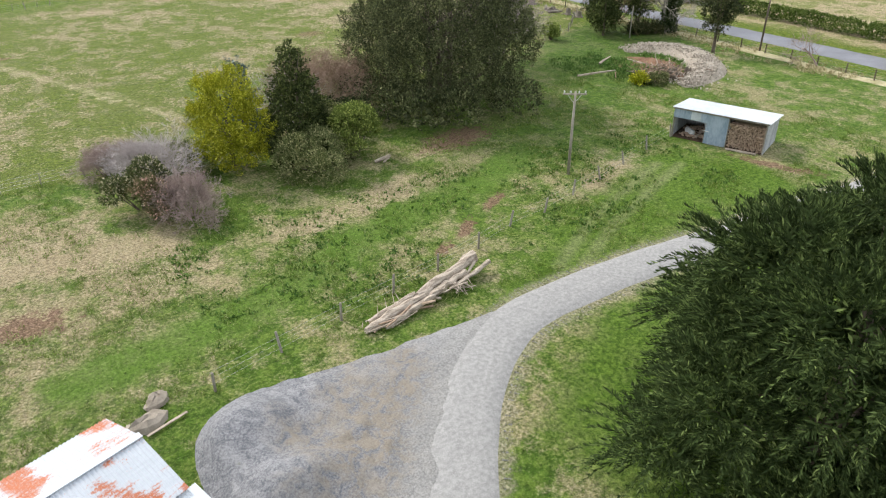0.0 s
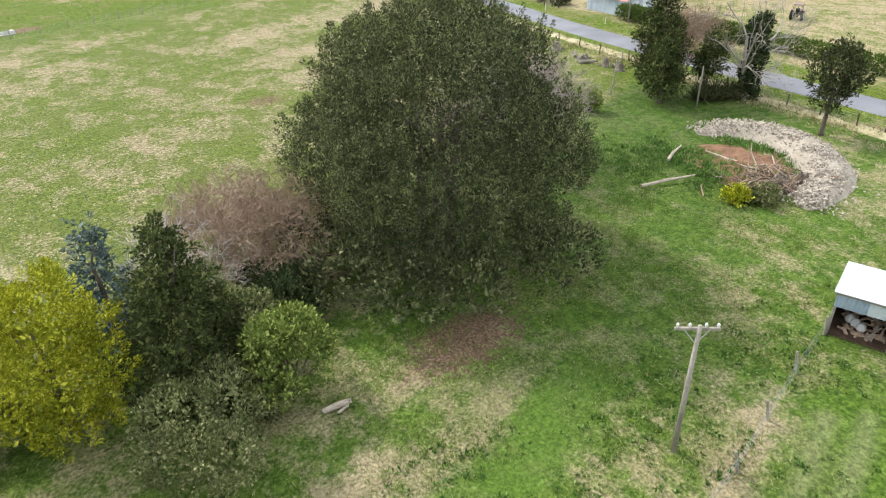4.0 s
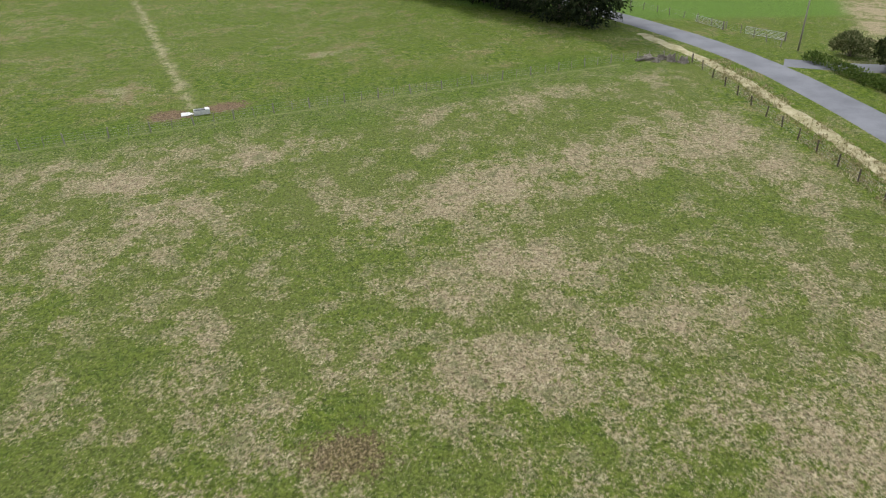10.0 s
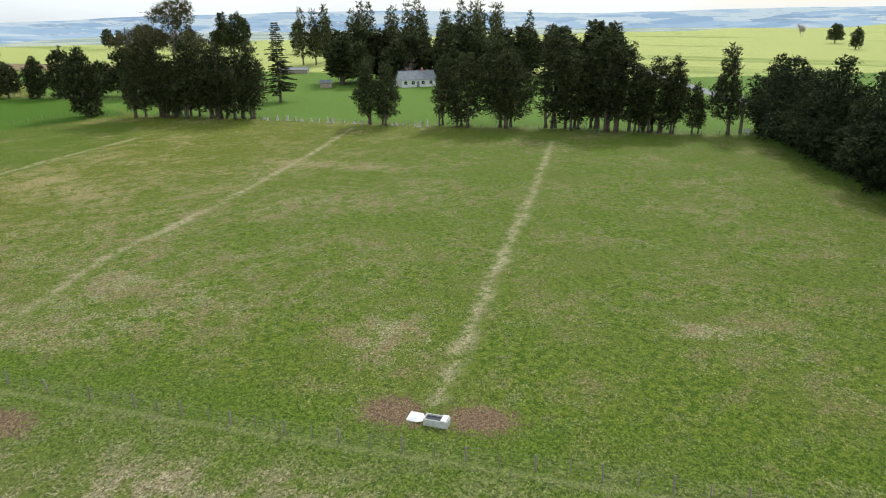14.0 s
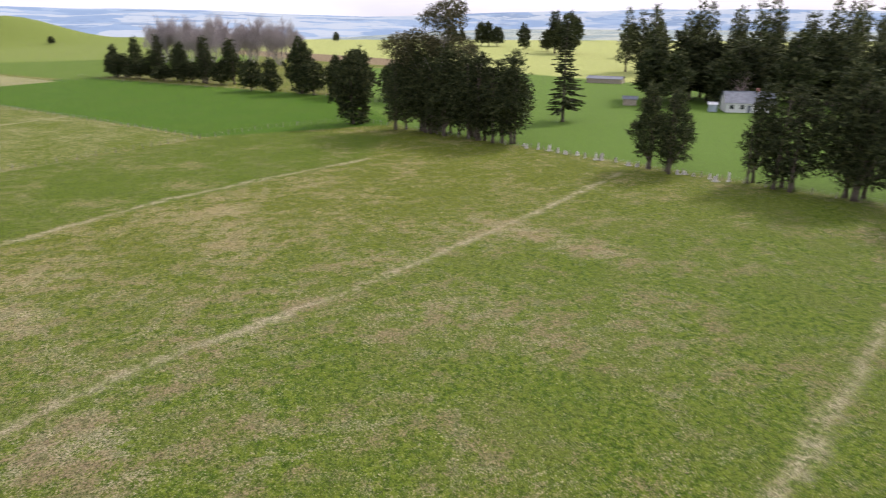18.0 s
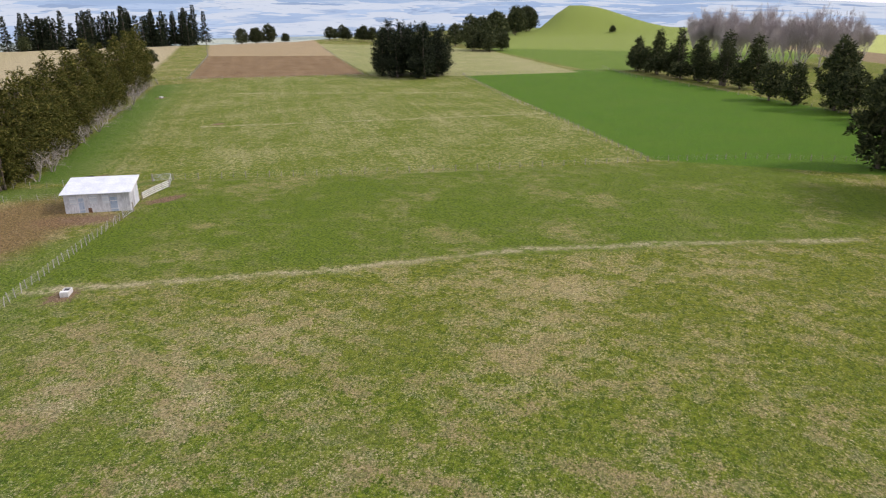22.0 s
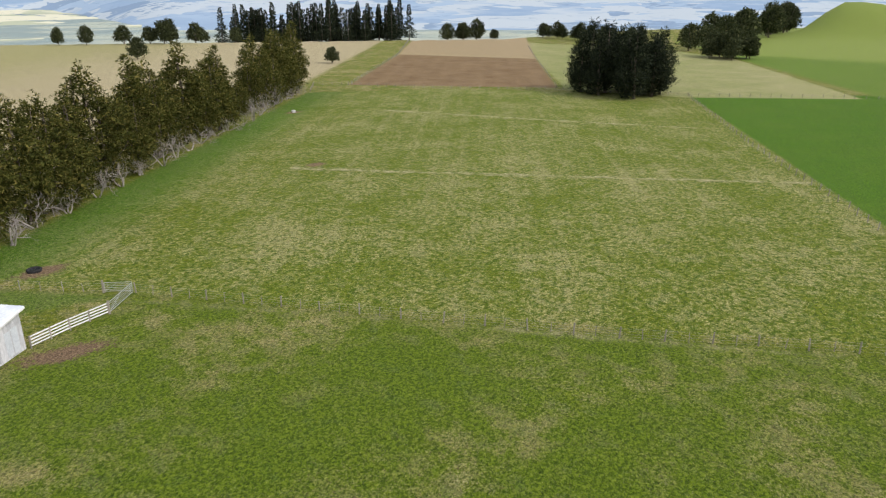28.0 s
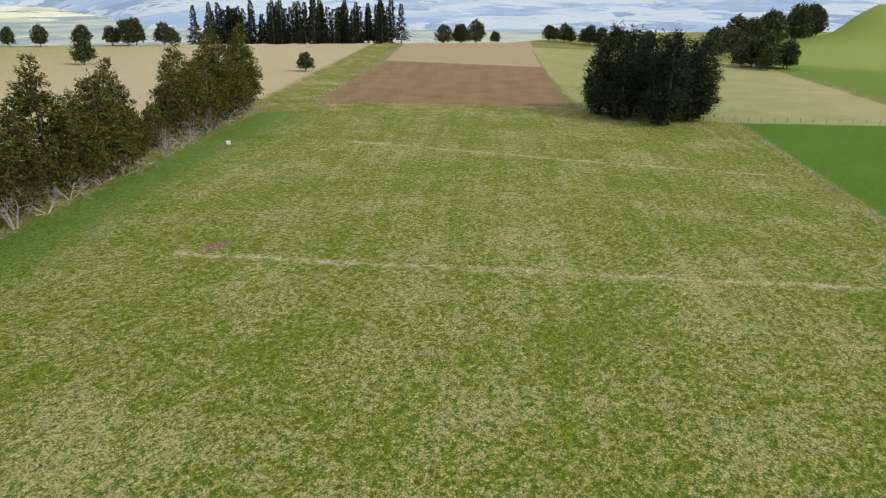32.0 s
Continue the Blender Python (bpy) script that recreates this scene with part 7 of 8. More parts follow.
# dark pine clump at the far fence
PINES = kinds([((241, 21, 5.2, 1.2), {"plume": (560, 15, 1.5, 0.45, 0.0), "top": 0.0, "size": 1.5, "leaf": (0.5, 0.17)}), ((242, 22, 4.6, 2.2), {"plume": (560, 15, 1.5, 0.45, 0.0), "top": 0.0, "size": 1.5, "leaf": (0.5, 0.17)})], L_PINE, "", "")
for i, (dx, dy) in enumerate(((-10, -8), (-2, -12), (7, -11), (-12, 1), (-4, -2), (4, -3), (11, -2), (-8, 8), (1, 7), (9, 7), (2, 13), (-5, 13), (12, 11))):
    plant(PINES, i, -286 + dx * 0.9, 58.5 + dy * 0.9, 1.08 + 0.1 * math.sin(i * 2.7), i * 67, "pine_tree", "dense dark pine in a round clump", group="pine clump", sz=0.86 + 0.08 * math.sin(i * 1.7))

# grove of tall pines on the crest
def crest_spruce(seed, h, reach, clear):
    """Tall narrow conifer with open tiers of short boughs: trunk and crown meshes."""
    rng = np.random.default_rng(seed)
    g = Geo().tube([(0, 0, -0.2), (0, 0, h * 0.5), (0, 0, h)], [0.38, 0.24, 0.03], 6)
    base, way, size = [], [], []
    for z in np.arange(clear, h - 0.2, 0.75):
        q = (z - clear) / (h - clear)
        gap = rng.uniform(0.55, 1.15)
        for k in range(int(6 + 12 * (1 - q))):
            a = rng.uniform(0, 6.2832)
            L = (reach * min(1.0, 0.7 + q * 2.5) * (1 - q) ** 0.95 + 0.25) * rng.uniform(0.5, 1.1) * gap
            d = np.array([math.cos(a), math.sin(a), 0.12 - 0.3 * (1 - q)])
            for t in np.sqrt(rng.uniform(0.03, 0.95, 5)):
                base.append(np.array([0, 0, z]) + d * L * t)
                way.append(d + np.array([-d[1], d[0], 0]) * rng.uniform(-0.8, 0.8) + np.array([0, 0, rng.uniform(-1.1, 0.25)]))
                size.append(0.6 + 0.55 * (1.1 - t))
    v, f = kites(rng, np.array(base), np.array(way), np.array(size) * 1.15, 0.62)
    return g.mesh("trunk", BARK, True), np_mesh("crown", v, f, L_PINE)


TALL = [crest_spruce(256, 25, 7.0, 3.0), crest_spruce(257, 22, 6.6, 1.6), crest_spruce(258, 27, 6.2, 4.4)]
rng_p = np.random.default_rng(90)
for i in range(66):
    a = i / 65
    x, y = -372 - 74 * a + rng_p.normal(0, 5), -256 + 82 * a + rng_p.normal(0, 6)
    plant(TALL, i, x, y, 0.85 + 0.25 * rng_p.uniform(), i * 59, "pine_tree", "tall dark pine in a hilltop grove", group="pine grove")
for i, (x, y, s) in enumerate(((-473, -156, 0.75), (-483, -150, 0.85), (-490, -143, 0.8), (-479, -146, 0.7), (-497, -133, 0.5))):
    plant(ROUND, i, x, y, s * 1.3, i * 45, "evergreen_tree", "small dark evergreen on the field crest", group="crest trees")
for i in range(12):
    x, y = -522 + 4.5 * i * 0.8 + rng_p.normal(0, 2), -112 + 8.0 * i + rng_p.normal(0, 2)
    plant(ROUND, i, x - 5, y, 0.66 + 0.2 * rng_p.uniform(), i * 45, "evergreen_tree", "small dark evergreen on the field crest", group="crest trees")
for i in range(9):
    plant(ROUND, i, -430 - 6 * rng_p.uniform(-1, 2), 36 + 2.4 * i, 0.8 + 0.22 * rng_p.uniform(), i * 45, "evergreen_tree", "dark evergreen in a hedge line below the hill", group="hill hedge")
for i in range(14):
    a = i / 13
    plant(ROUND, i, -470 - 262 * a, 12 - 8 * a + rng_p.normal(0, 3), 0.95 + 0.75 * a + 0.3 * rng_p.uniform(), i * 45, "evergreen_tree", "dark evergreen in a row up to the hill", group="hill hedge")
for i, (x, y, s) in enumerate(((-252, -166, 0.62), (-296, -82, 0.48), (-282, -277, 0.6), (-317, -252, 0.85), (-312, -259, 0.7), (-327, -262, 0.8), (-336, -248, 0.75), (-300, -268, 0.75), (-271, -288, 0.55), (-360, -240, 0.6), (-345, -255, 0.7), (-285, -110, 0.6))):
    plant(ROUND, i, x, y, s * 1.3, i * 45, "paddock_tree", "dark rounded tree standing in a pale paddock", group="paddock trees")
plant(ROUND, 1, -640, 95, 0.55, 0, "paddock_tree", "small dark tree on the green hill")

FOREST = kinds([((291, 20, 4.0, 3.0), {"tufts": 250, "leaves": 7, "leaf": (1.2, 0.42)}), ((292, 22, 3.6, 4.0), {"tufts": 250, "leaves": 7, "leaf": (1.2, 0.42)}), ((293, 19, 4.4, 2.4), {"tufts": 260, "leaves": 7, "leaf": (1.2, 0.42)})], L_TOTARA, "", "")
# bare poplars and far plantings
POPLAR = []
for sd in (261, 262):
    POPLAR.append(bare_tree(np.random.default_rng(sd), 21, 0.28, 0.2, 5, 5, 2.2, 0.2, first=0.0, thin=0.6, fine=0.05, stems=3).mesh("branch_mass", TWIG_GREY))
rng_q = np.random.default_rng(263)
for i, (x, y) in enumerate([(-111, 817)] + [(-425 + 62 * k / 27 + rng_q.normal(0, 7), 160 + 66 * k / 27 + rng_q.normal(0, 5)) for k in range(28)]):
    t = thing("bare_poplar", (x, y, height(x, y)), i * 70, "tall leafless grey-pink poplar", "tree", "poplars")
    part("branch_mass", POPLAR[i % 2], None, t)
    t.scale = (0.6, 0.6, 0.5) if i == 0 else (0.9, 0.9, 0.85 + 0.2 * rng_q.uniform())
for i, (x, y, s) in enumerate(((-543, 405, 1.05), (-535, 410, 0.8), (-516, 418, 1.1), (-507, 421, 1.2), (-498, 424, 1.15), (-450, 421, 1.2), (-420, 423, 1.0), (-400, 416, 1.5), (-390, 421, 1.55), (-384, 410, 1.2), (-65, 712, 1.05), (-39, 633, 0.9), (-640, 330, 0.6), (-880, 535, 0.8), (-700, 260, 0.5), (-340, 432, 1.3), (-325, 436, 1.2), (-310, 430, 1.2))):
    plant(FOREST if i % 2 else ROUND, i, x, y, s * 1.05, i * 45, "evergreen_tree", "dark evergreen tree on sunlit pasture", group="far trees", sz=s * (0.8 if i % 2 else 1.2))
LIGHT_PINES = kinds([((271, 27, 4.6, 5.0), {"tufts": 300, "leaves": 7, "top": 0.1, "size": 1.7, "leaf": (1.1, 0.34)})], L_BIG, "", "")
rng_w = np.random.default_rng(93)
for i in range(74):
    a = (i + 0.5) / 74
    x, y = -168 + 76 * a + rng_w.normal(0, 7), 306 + 96 * a + rng_w.normal(0, 8)
    plant(FOREST, i, x, y, 1.2 + 0.3 * rng_w.uniform(), i * 49, "forest_tree", "tall dark evergreen in a wood behind the house", group="house wood", sz=0.78 + 0.22 * rng_w.uniform())
for i in range(22):
    a = i / 21
    plant(LIGHT_PINES, 0, -262 + 90 * a + rng_w.normal(0, 6), 378 + 62 * a + rng_w.normal(0, 8), 0.9 + 0.3 * rng_w.uniform(), i * 49, "pine_tree", "grey-green pine in a distant plantation", group="plantation")

# tall spruce, gum and other single trees near the house
rng_s = np.random.default_rng(95)


def tiered_spruce(h=24.0, reach=5.4):
    """Whorls of drooping boughs round one straight stem."""
    rng = np.random.default_rng(95)
    g = Geo().tube([(0, 0, -0.2), (0, 0, 0.6), (0, 0, h * 0.5), (0, 0, h)], [0.62, 0.45, 0.28, 0.03], 9)
    base, way, size = [], [], []
    for z in np.arange(3.6, h - 0.3, 0.62):
        q = (z - 3.6) / (h - 3.6)
        for k in range(6):
            a = rng.uniform(0, 6.2832)
            L = (reach * (1 - q) ** 0.75 + 0.35) * rng.uniform(0.45, 1.12)
            d = np.array([math.cos(a), math.sin(a), 0.05 - 0.22 * (1 - q)])
            side = np.array([-d[1], d[0], 0])
            tip = np.array([0, 0, z]) + d * L
            g.tube([(0, 0, z), tuple(tip)], [0.07 * (1 - q) + 0.02, 0.012], 4)
            m = int(10 + 9 * L)
            for t in rng.uniform(0.18, 1.0, m):
                base.append(np.array([0, 0, z]) + d * L * t + rng.normal(0, 0.06, 3))
                way.append(d * 0.7 + side * rng.choice((-1, 1)) * rng.uniform(0.4, 1.0) + np.array([0, 0, rng.uniform(-0.5, 0.12)]))
                size.append(0.55 + 0.75 * (1.1 - t) * (0.35 + 0.65 * (1 - q)))
    v, f = kites(rng, np.array(base), np.array(way), np.array(size), 0.26)
    tree("tall_spruce", (-138.3, 252.0, 0), "tall open spruce with tiered drooping boughs on a lawn", "tree", g, BARK, np_mesh("crown", v, f, L_TOTARA))


tiered_spruce()
g_l = [(np.array([x, y, z]), np.array([r, r, r * 0.6])) for x, y, z, r in ((0, 0, 27, 3.0), (2.6, 1, 28.2, 2.8), (-2.6, 0, 26, 2.4), (4, -1, 25.6, 2.6), (1, 0, 23.4, 2.4), (-7, 1, 21, 3.4), (-10.5, 0, 20.4, 3.0), (-13.5, 0.5, 19.6, 2.4), (-4.6, -1, 20.5, 3.2), (4, 2, 19.5, 3.4), (7, 0, 18, 3.0), (-1.5, 2, 19.5, 3.4), (-8, -1, 18, 2.8), (-11, 1, 17, 2.6))]
tree("gum_tree", (-137.0, 216.4, 0), "tall sparse gum tree above dark evergreens", "tree", trunk_geo(rng_s, 25, 0.45, g_l, 24, 0.02), PALE_BARK, crown_mesh("crown", rng_s, g_l, 1700, 9, 0.8, (0.5, 0.17), L_GUM, 0.1, 0.7, -0.9, droop=0.3, keep=0.3, fill=1.0), turn=40)
tr = bare_tree(np.random.default_rng(97), 12, 0.7, 0.25, 4, 4, 0.6, 0.5)
t = thing("bare_tree", (-140, 318, 0), 0, "leafless purple-brown tree by the house", "tree")
part("branch_mass", tr, TWIG_PINK, t)
dt = thing("dead_tree", (-5.2, 271.6, 0), 0, "bare grey dead tree beside the hedge", "dead tree")
part("trunk", Geo().tube([(0, 0, -0.2), (0.1, 0, 4), (0.0, 0.1, 8.5)], [0.4, 0.32, 0.2], 8), PALE_BARK, dt, smooth=True)
solo("sign_board", Geo().box((0, 0, 1.0), (1.3, 0.06, 0.9)).tube([(-0.4, 0.06, 0), (-0.4, 0.06, 1.2)], [0.04, 0.04], 5).tube([(0.4, 0.06, 0), (0.4, 0.06, 1.2)], [0.04, 0.04], 5), WHITE_PAINT, (-3.2, 269.5, 0), 25, "small white board at the hedge end", "sign")


def house():
    h = gabled("house", (-133.5, 303.8), 56, 13.0, 8.0, 2.9, 5.6, WHITE_PAINT, SLATE_ROOF, "white weatherboard farmhouse with a grey roof", "house", 0.45)
    for x in (1.6, 4.4, 8.2, 11.2):
        window(h, (x, 0, 1.6), 1.1, 1.2)
    d = part("door", Geo().box((6.3, -0.05, 1.05), (0.95, 0.08, 2.05)), SLATE_ROOF, h)
    part("handle", Geo().box((6.65, -0.11, 1.05), (0.12, 0.05, 0.05)), GATE_STEEL, d)
    part("chimney", Geo().box((9.0, 4.0, 5.9), (0.7, 0.7, 1.4)), RED_ROOF, h)


house()
gabled("small_outbuilding", (-158.4, 287.0), 50, 4.0, 3.0, 2.0, 2.7, DRIFT, SLATE_ROOF, "small grey wooden outbuilding", "shed")
gabled("garden_shed", (-136.5, 300.4), 50, 2.2, 2.0, 2.2, 2.7, BLUE_WALL, ZINC_OLD, "small blue-grey garden shed", "shed")
gabled("long_barn", (-222, 318), 40, 14.0, 6.0, 1.8, 2.6, DRIFT, SLATE_ROOF, "long low farm building with a grey roof", "barn")


# ---- logs, heaps and weeds ----
def log_pile():
    t = thing("log_pile", (14.9, 27.2, 0), 9, "pile of bleached broken logs and roots beside the drive", "logs")
    rng = np.random.default_rng(401)

    def log(a, b, r, flare=1.0, n=9, name="log", mat=DRIFT, steps=9):
        a, b = Vector(a), Vector(b)
        pts = [a.lerp(b, q) + Vector(rng.normal(0, r * 0.18, 3)) for q in np.linspace(0, 1, steps)]
        radii = [r * rng.uniform(0.82, 1.15) * (1 + (flare - 1) * (k / (steps - 1)) ** 4) * (0.55 if k == 0 else 1) for k in range(steps)]
        g = Geo().tube(pts, radii, n)
        g.v = [(x + rng.normal(0, r * 0.09), y + rng.normal(0, r * 0.09), z + rng.normal(0, r * 0.09)) for x, y, z in g.v]
        part(name, g, mat, t)

    log((-0.2, 0.35, 0.5), (4.5, 1.05, 0.85), 0.27, 1.5)
    log((0.3, 0.0, 0.42), (3.2, 0.45, 0.55), 0.22)
    log((-4.0, -0.15, 0.22), (0.8, 0.35, 0.5), 0.25, 0.8)
    log((-3.4, 0.3, 0.3), (-0.2, 0.6, 0.5), 0.16)
    log((-3.0, -0.5, 0.18), (0.6, -0.1, 0.38), 0.17)
    log((2.2, -0.15, 0.35), (5.1, 0.35, 0.6), 0.13)
    log((3.0, 0.1, 0.45), (4.3, 0.75, 0.75), 0.08)
    for i in range(16):
        x = rng.uniform(-4.3, -1.2)
        log((x, rng.uniform(-0.7, 0.4), rng.uniform(0.08, 0.5)), (x + rng.uniform(0.6, 1.9), rng.uniform(-0.6, 0.4), rng.uniform(0.1, 0.55)), rng.uniform(0.03, 0.07), 1, 4, "splinter", RAW_WOOD if i % 3 else DRIFT, 4)
    for i in range(12):
        x = rng.uniform(-0.5, 2.0)
        log((x, rng.uniform(-0.3, 0.6), rng.uniform(0.3, 0.65)), (x + rng.uniform(0.5, 1.6), rng.uniform(-0.6, 0.5), rng.uniform(0.2, 0.7)), rng.uniform(0.03, 0.09), 1, 4, "splinter", DRIFT, 4)
    for i in range(14):
        p = Vector((rng.uniform(1.8, 3.2), rng.uniform(-0.2, 0.1), 0.35))
        w = Vector((rng.normal(0.3, 0.5), -abs(rng.normal(0.6, 0.4)), rng.normal(-0.1, 0.15)))
        part("root", Geo().tube([p, p + w * 0.5 + Vector(rng.normal(0, 0.15, 3)), p + w + Vector((0, 0, -0.1))], [0.045, 0.03, 0.01], 4), DRIFT, t)
    for i in range(12):
        p = Vector((rng.uniform(-4.2, 0), rng.uniform(0.1, 0.6), rng.uniform(0.1, 0.5)))
        w = Vector((rng.normal(0.2, 0.6), rng.normal(0.3, 0.4), rng.uniform(0.0, 0.5)))
        part("twig", Geo().tube([p, p + w * 0.5, p + w], [0.035, 0.025, 0.008], 4), DRIFT, t)

log_pile()


def mound(name, rim, h, mat, label, category, seed, rough=0.25, kind="stuff", sharp=0.5):
    line = smooth_line(rim + rim[:1], 0.7)[:-1]
    c = sum(line, Vector()) / len(line)
    n, rings, v = len(line), 12, []
    for r in range(rings + 1):
        t = r / rings
        for p in line:
            q = p.lerp(c, t)
            w = noise.fractal(Vector((q.x * 0.8, q.y * 0.8, seed)), 1.0, 2.0, 4)
            v.append((q.x + 0.1 * w, q.y, -0.06 + h * t ** sharp * (1 + rough * w)))
    f = [(r * n + i, (r + 1) * n + i, (r + 1) * n + (i + 1) % n, r * n + (i + 1) % n) for r in range(rings) for i in range(n)]
    return solo(name, np_mesh(name, v, f, mat, True), None, label=label, category=category, kind=kind)


def rubble_bank():
    """Crescent bank of pale rubble with loose stones on it."""
    line = smooth_line([(62.4, 61.6), (65.7, 60.9), (67.2, 57.2), (66.2, 53.4), (62.8, 49.8), (57.2, 47.6)], 0.6)
    v, cols = [], 8
    for i, p in enumerate(line):
        d = (line[min(i + 1, len(line) - 1)] - line[max(i - 1, 0)]).normalized()
        s = Vector((-d.y, d.x, 0))
        e = max(math.sin(math.pi * i / (len(line) - 1)), 0.0) ** 0.6
        for k in range(cols + 1):
            t = k / cols * 2 - 1
            q = p + s * t * (2.4 * e + 0.15)
            w = noise.fractal(Vector((q.x * 0.9, q.y * 0.9, 7)), 1.0, 2.0, 4)
            v.append((q.x, q.y, -0.06 + 1.15 * e * (1 - t * t) * (1 + 0.3 * w)))
    f = [(i * (cols + 1) + k, i * (cols + 1) + k + 1, (i + 1) * (cols + 1) + k + 1, (i + 1) * (cols + 1) + k) for i in range(len(line) - 1) for k in range(cols)]
    solo("rubble_bank", np_mesh("rubble_bank", v, f, CHIPS, True), None, label="crescent bank of pale stone rubble in grass", category="rubble", kind="stuff")
    rng = np.random.default_rng(6)
    g = Geo()
    for i in range(2600):
        j = rng.integers(1, len(line) - 1)
        t = rng.normal(0, 0.45)
        d = (line[min(j + 1, len(line) - 1)] - line[max(j - 1, 0)]).normalized()
        q = line[j] + Vector((-d.y, d.x, 0)) * t * 2.0 + Vector((rng.normal(0, 0.3), rng.normal(0, 0.3), 0))
        s = rng.uniform(0.06, 0.19)
        z = max(0.02, 1.12 * (1 - (t * 0.9) ** 2) * math.sin(math.pi * j / (len(line) - 1)) ** 0.6)
        g.box((q.x, q.y, z), (s, s * rng.uniform(0.6, 1), s * 0.6), bevel=0.03, tilt=Euler(tuple(rng.uniform(0, 3, 3))).to_matrix().to_4x4())
    M = Mat("rubble_stone", 0.95)
    c = M.mix(M.island(), (0.20, 0.17, 0.135), (0.58, 0.525, 0.45))
    solo("loose_rubble", g, M.done(c), label="loose pale stones on a rubble bank", category="rubble", kind="stuff")


rubble_bank()
mound("soil_mound", [(56, 52.5), (59, 49.5), (62.5, 51.5), (64.5, 55), (63, 58.5), (60, 60), (56.5, 58)], 0.45, RED_SOIL, "mound of red-brown soil and debris", "soil", 2, 0.5)


def debris():
    rng = np.random.default_rng(404)
    t = thing("branch_heap", (57.5, 52.0, 0), 0, "heap of dead grey and brown branches and roots", "branches")
    for i in range(150):
        p = Vector((rng.normal(0.6, 1.5), rng.normal(-0.4, 0.9), rng.uniform(0.1, 1.0)))
        w = Vector((rng.normal(0, 1), rng.normal(0, 1), rng.normal(0.1, 0.3))).normalized() * rng.uniform(0.8, 2.2)
        part("branch", Geo().tube([p, p + w * 0.5 + Vector(rng.normal(0, 0.15, 3)), p + w], [0.06, 0.045, 0.015], 4), (BARK, TWIG_BROWN, TWIG_BROWN, DRIFT)[i % 4], t)
    for x, y, a, L in ((52.5, 55.6, -12, 4.6), (57, 59.2, 25, 3.2), (59.5, 56.5, 100, 3.0)):
        solo("fallen_branch", Geo().tube([(-L / 2, 0, 0.25), (0, 0.1, 0.32), (L / 2, 0, 0.4)], [0.13, 0.12, 0.06], 7), DRIFT, (x, y, 0), a, "bleached fallen branch lying in grass", "branch")
    stump((58.6, 50.6), 0.8, 0.9, 405, "uprooted brown stump on a debris heap", BARK)
    stump((60.6, 50.2), 0.6, 0.8, 406, "uprooted brown stump on a debris heap", BARK)
    shrub((54.2, 51.0), 1.1, 1.0, L_YELLOW, 407, "small yellow flowering bush", tufts=120)
    shrub((55.9, 50.0), 1.2, 1.2, L_OLIVE, 408, "grey dry bush beside a debris heap", tufts=160)


debris()
for bx, by, br, bt in ((0.3, 25.6, 0.5, 20), (0.9, 26.8, 0.38, 60)):
    rng_b = np.random.default_rng(int(br * 100))
    gb = Geo().tube([(0, 0, -0.06), (0.03, 0, 0.14), (0.1 * br, 0.05, 0.30), (0.15 * br, 0.05, 0.36)], [br * 1.35, br * 1.2, br * 0.7, br * 0.25], 9)
    gb.v = [(x * (1.5 + 0.25 * math.sin(3 * y)), y + rng_b.normal(0, 0.05), z + rng_b.normal(0, 0.04)) for x, y, z in gb.v]
    solo("white_boulder", gb, CHIPS, (bx, by, 0.02), bt, "pale broken lump of concrete in long grass", "rubble", smooth=False)
solo("timber_offcut", Geo().box((0, 0, 0.12), (1.9, 0.14, 0.05)), DRIFT, (1.0, 25.0, 0), 20, "weathered board lying in long grass", "board")
solo("pale_log", Geo().tube([(-0.65, 0, 0.12), (0, 0.05, 0.32), (0.6, 0, 0.55)], [0.13, 0.16, 0.12], 8).tube([(0.0, -0.2, 0.1), (0.5, -0.1, 0.4)], [0.08, 0.05], 6), DRIFT, (21.9, 46.2, 0), -20, "bleached broken log beside a shrub", "log")


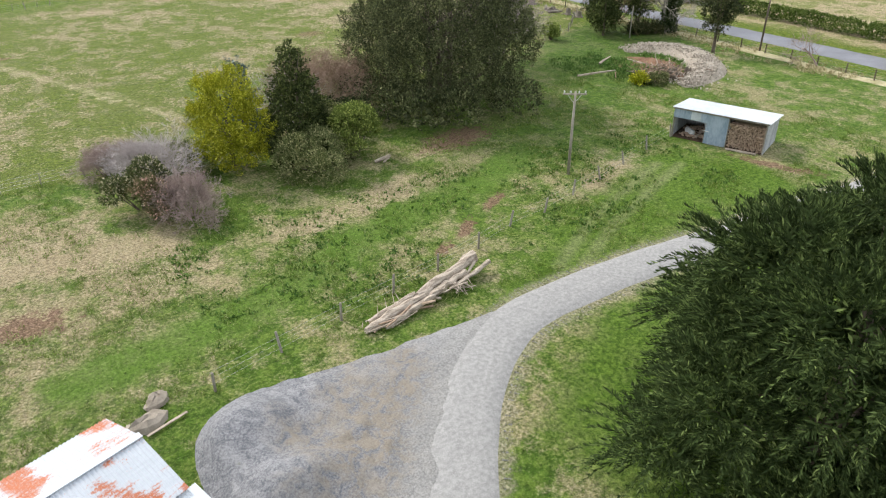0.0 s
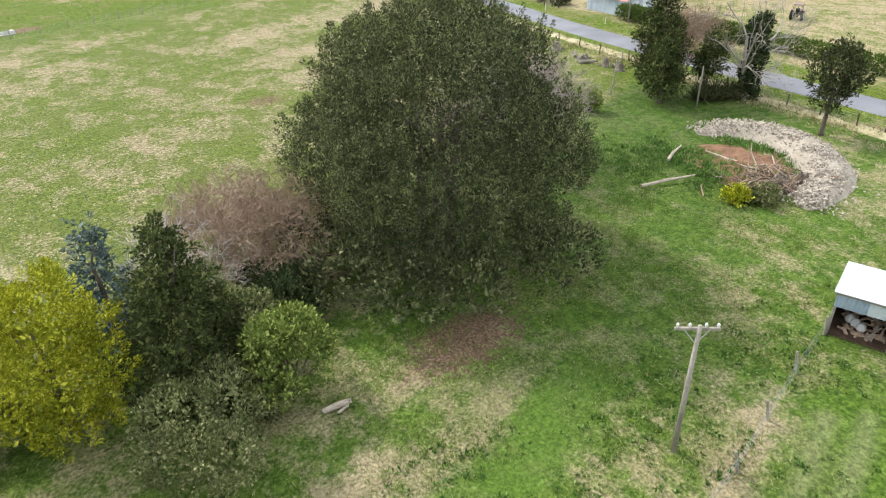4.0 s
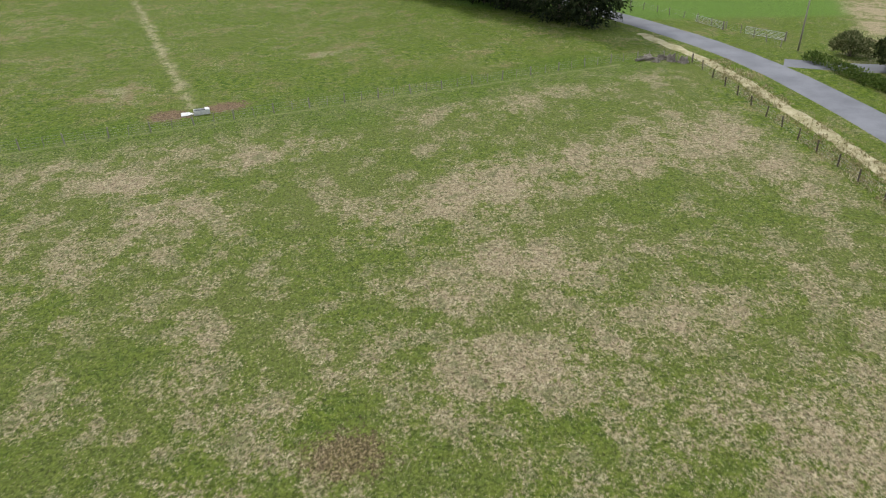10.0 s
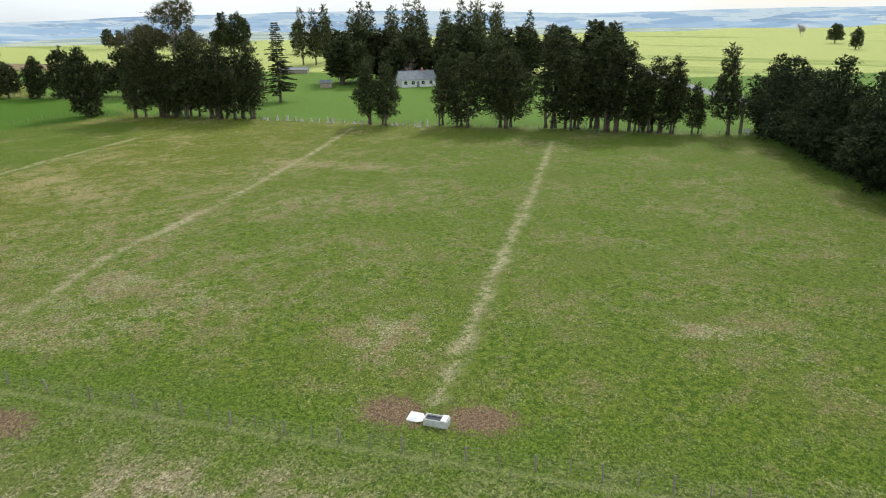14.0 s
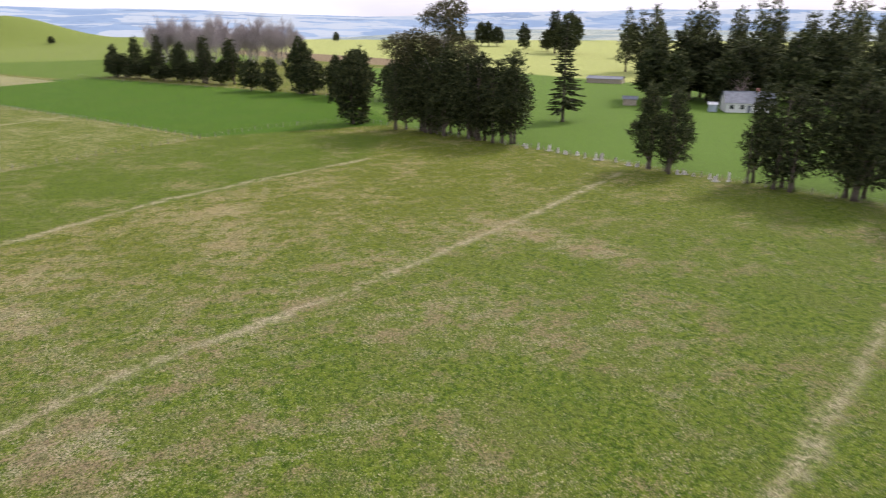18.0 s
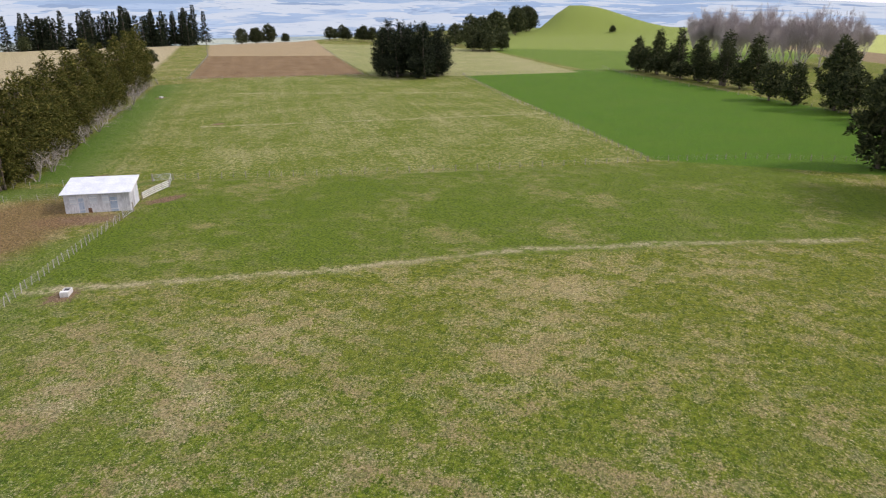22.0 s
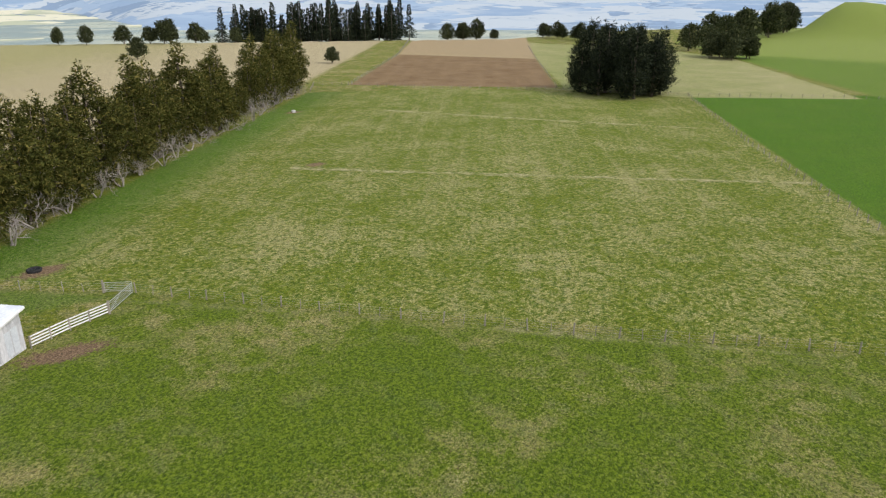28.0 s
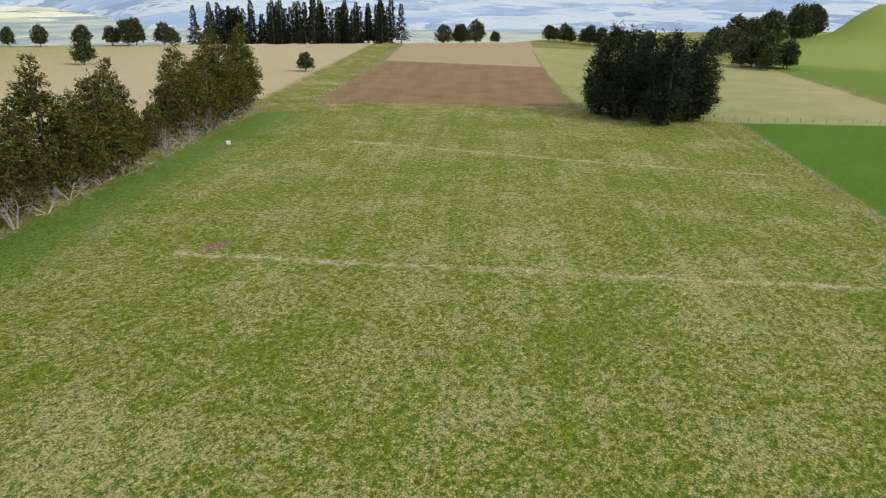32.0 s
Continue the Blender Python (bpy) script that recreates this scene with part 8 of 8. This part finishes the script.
def tufts(name, seed, n, box_, label, mat=L_GRASS, size=(0.42, 0.09), avoid=None, per=5):
    """Clumps of long grass strewn over a stretch of ground."""
    rng = np.random.default_rng(seed)
    p = np.stack([rng.uniform(box_[0], box_[2], n * 3), rng.uniform(box_[1], box_[3], n * 3), np.zeros(n * 3)], 1)
    k = np.array([noise.noise(Vector((x * 0.22, y * 0.22, 5))) for x, y, _ in p]) + rng.normal(0, 0.15, n * 3)
    ok = k > 0.0
    if box_[2] - box_[0] < 12:
        u = (p[:, :2] - np.array([(box_[0] + box_[2]) / 2, (box_[1] + box_[3]) / 2])) / np.array([(box_[2] - box_[0]) / 2, (box_[3] - box_[1]) / 2])
        ok = (k > -0.12) & ((u ** 2).sum(1) + rng.normal(0, 0.3, len(p)) + k < 0.95) if box_[3] - box_[1] < 20 else ok
    if avoid is not None:
        ok &= ~avoid(p)
    p = p[ok][:n]
    n = len(p)
    base = np.repeat(p, per, 0) + rng.normal(0, 0.13, (n * per, 3)) * np.array([1, 1, 0]) - np.array([0, 0, 0.02])
    way = rng.normal(0, 0.55, (n * per, 3)) + np.array([0, 0, 1.0])
    v, f = kites(rng, base, way, size[0], size[1], 0.7)
    solo(name, np_mesh(name, v, f, mat), None, label=label, category="grass", kind="stuff")


def on_drive(p):
    x, y = p[:, 0], p[:, 1]
    bad = ((x > 0.5) & (x < 19.5) & (y < 26.2) & (y > x * 0.9 + 5)) | ((y > 20.5) & (y < 26.2) & (x > 12)) | ((x < 13) & (y < 21))
    bad |= (x > 10) & (y < 21)
    bad |= (x > 44.5) & (x < 54) & (y > 29) & (y < 40)
    return bad


tufts("long_grass", 501, 6500, (-12, 25, 60, 56), "tufts of long green and straw grass", size=(0.24, 0.03), avoid=on_drive, per=9)
tufts("weeds", 502, 700, (4, 29, 46, 42), "leafy green weeds among grass", L_WEED, (0.2, 0.12), on_drive, 6)
tufts("verge_grass", 503, 2200, (72.5, 40, 77, 160), "dry straw grass along the road fence", L_DRY, (0.32, 0.07))
tufts("heap_weeds", 504, 620, (50.5, 52, 61.5, 64), "tall green weeds round a debris heap", L_WEED, (0.30, 0.06), None, 10)
tufts("heap_weeds", 505, 700, (55.5, 51, 65, 60), "tall green weeds on a soil mound", L_WEED, (0.5, 0.07), None, 8)


def drive_stones():
    """Loose chips along the edges of drive and heap."""
    rng = np.random.default_rng(506)
    g = Geo()
    line = smooth_line(DRIVE, 0.5)
    for i in range(2200):
        j = rng.integers(len(line) - 1)
        d = (line[j + 1] - line[j]).normalized()
        q = line[j] + Vector((-d.y, d.x, 0)) * (1.52 + abs(rng.normal(0, 0.22))) * rng.choice((-1, 1))
        s = rng.uniform(0.015, 0.045)
        g.add([(q.x - s, q.y - s * 0.6, 0.0), (q.x + s, q.y - s * 0.7, 0.0), (q.x + s * 0.2, q.y + s, 0.0), (q.x, q.y, 0.02 + s)], [(0, 1, 3), (1, 2, 3), (2, 0, 3)])
    solo("loose_gravel", g, GRAVEL, label="loose grey gravel along the drive edges", category="gravel", kind="stuff")


drive_stones()
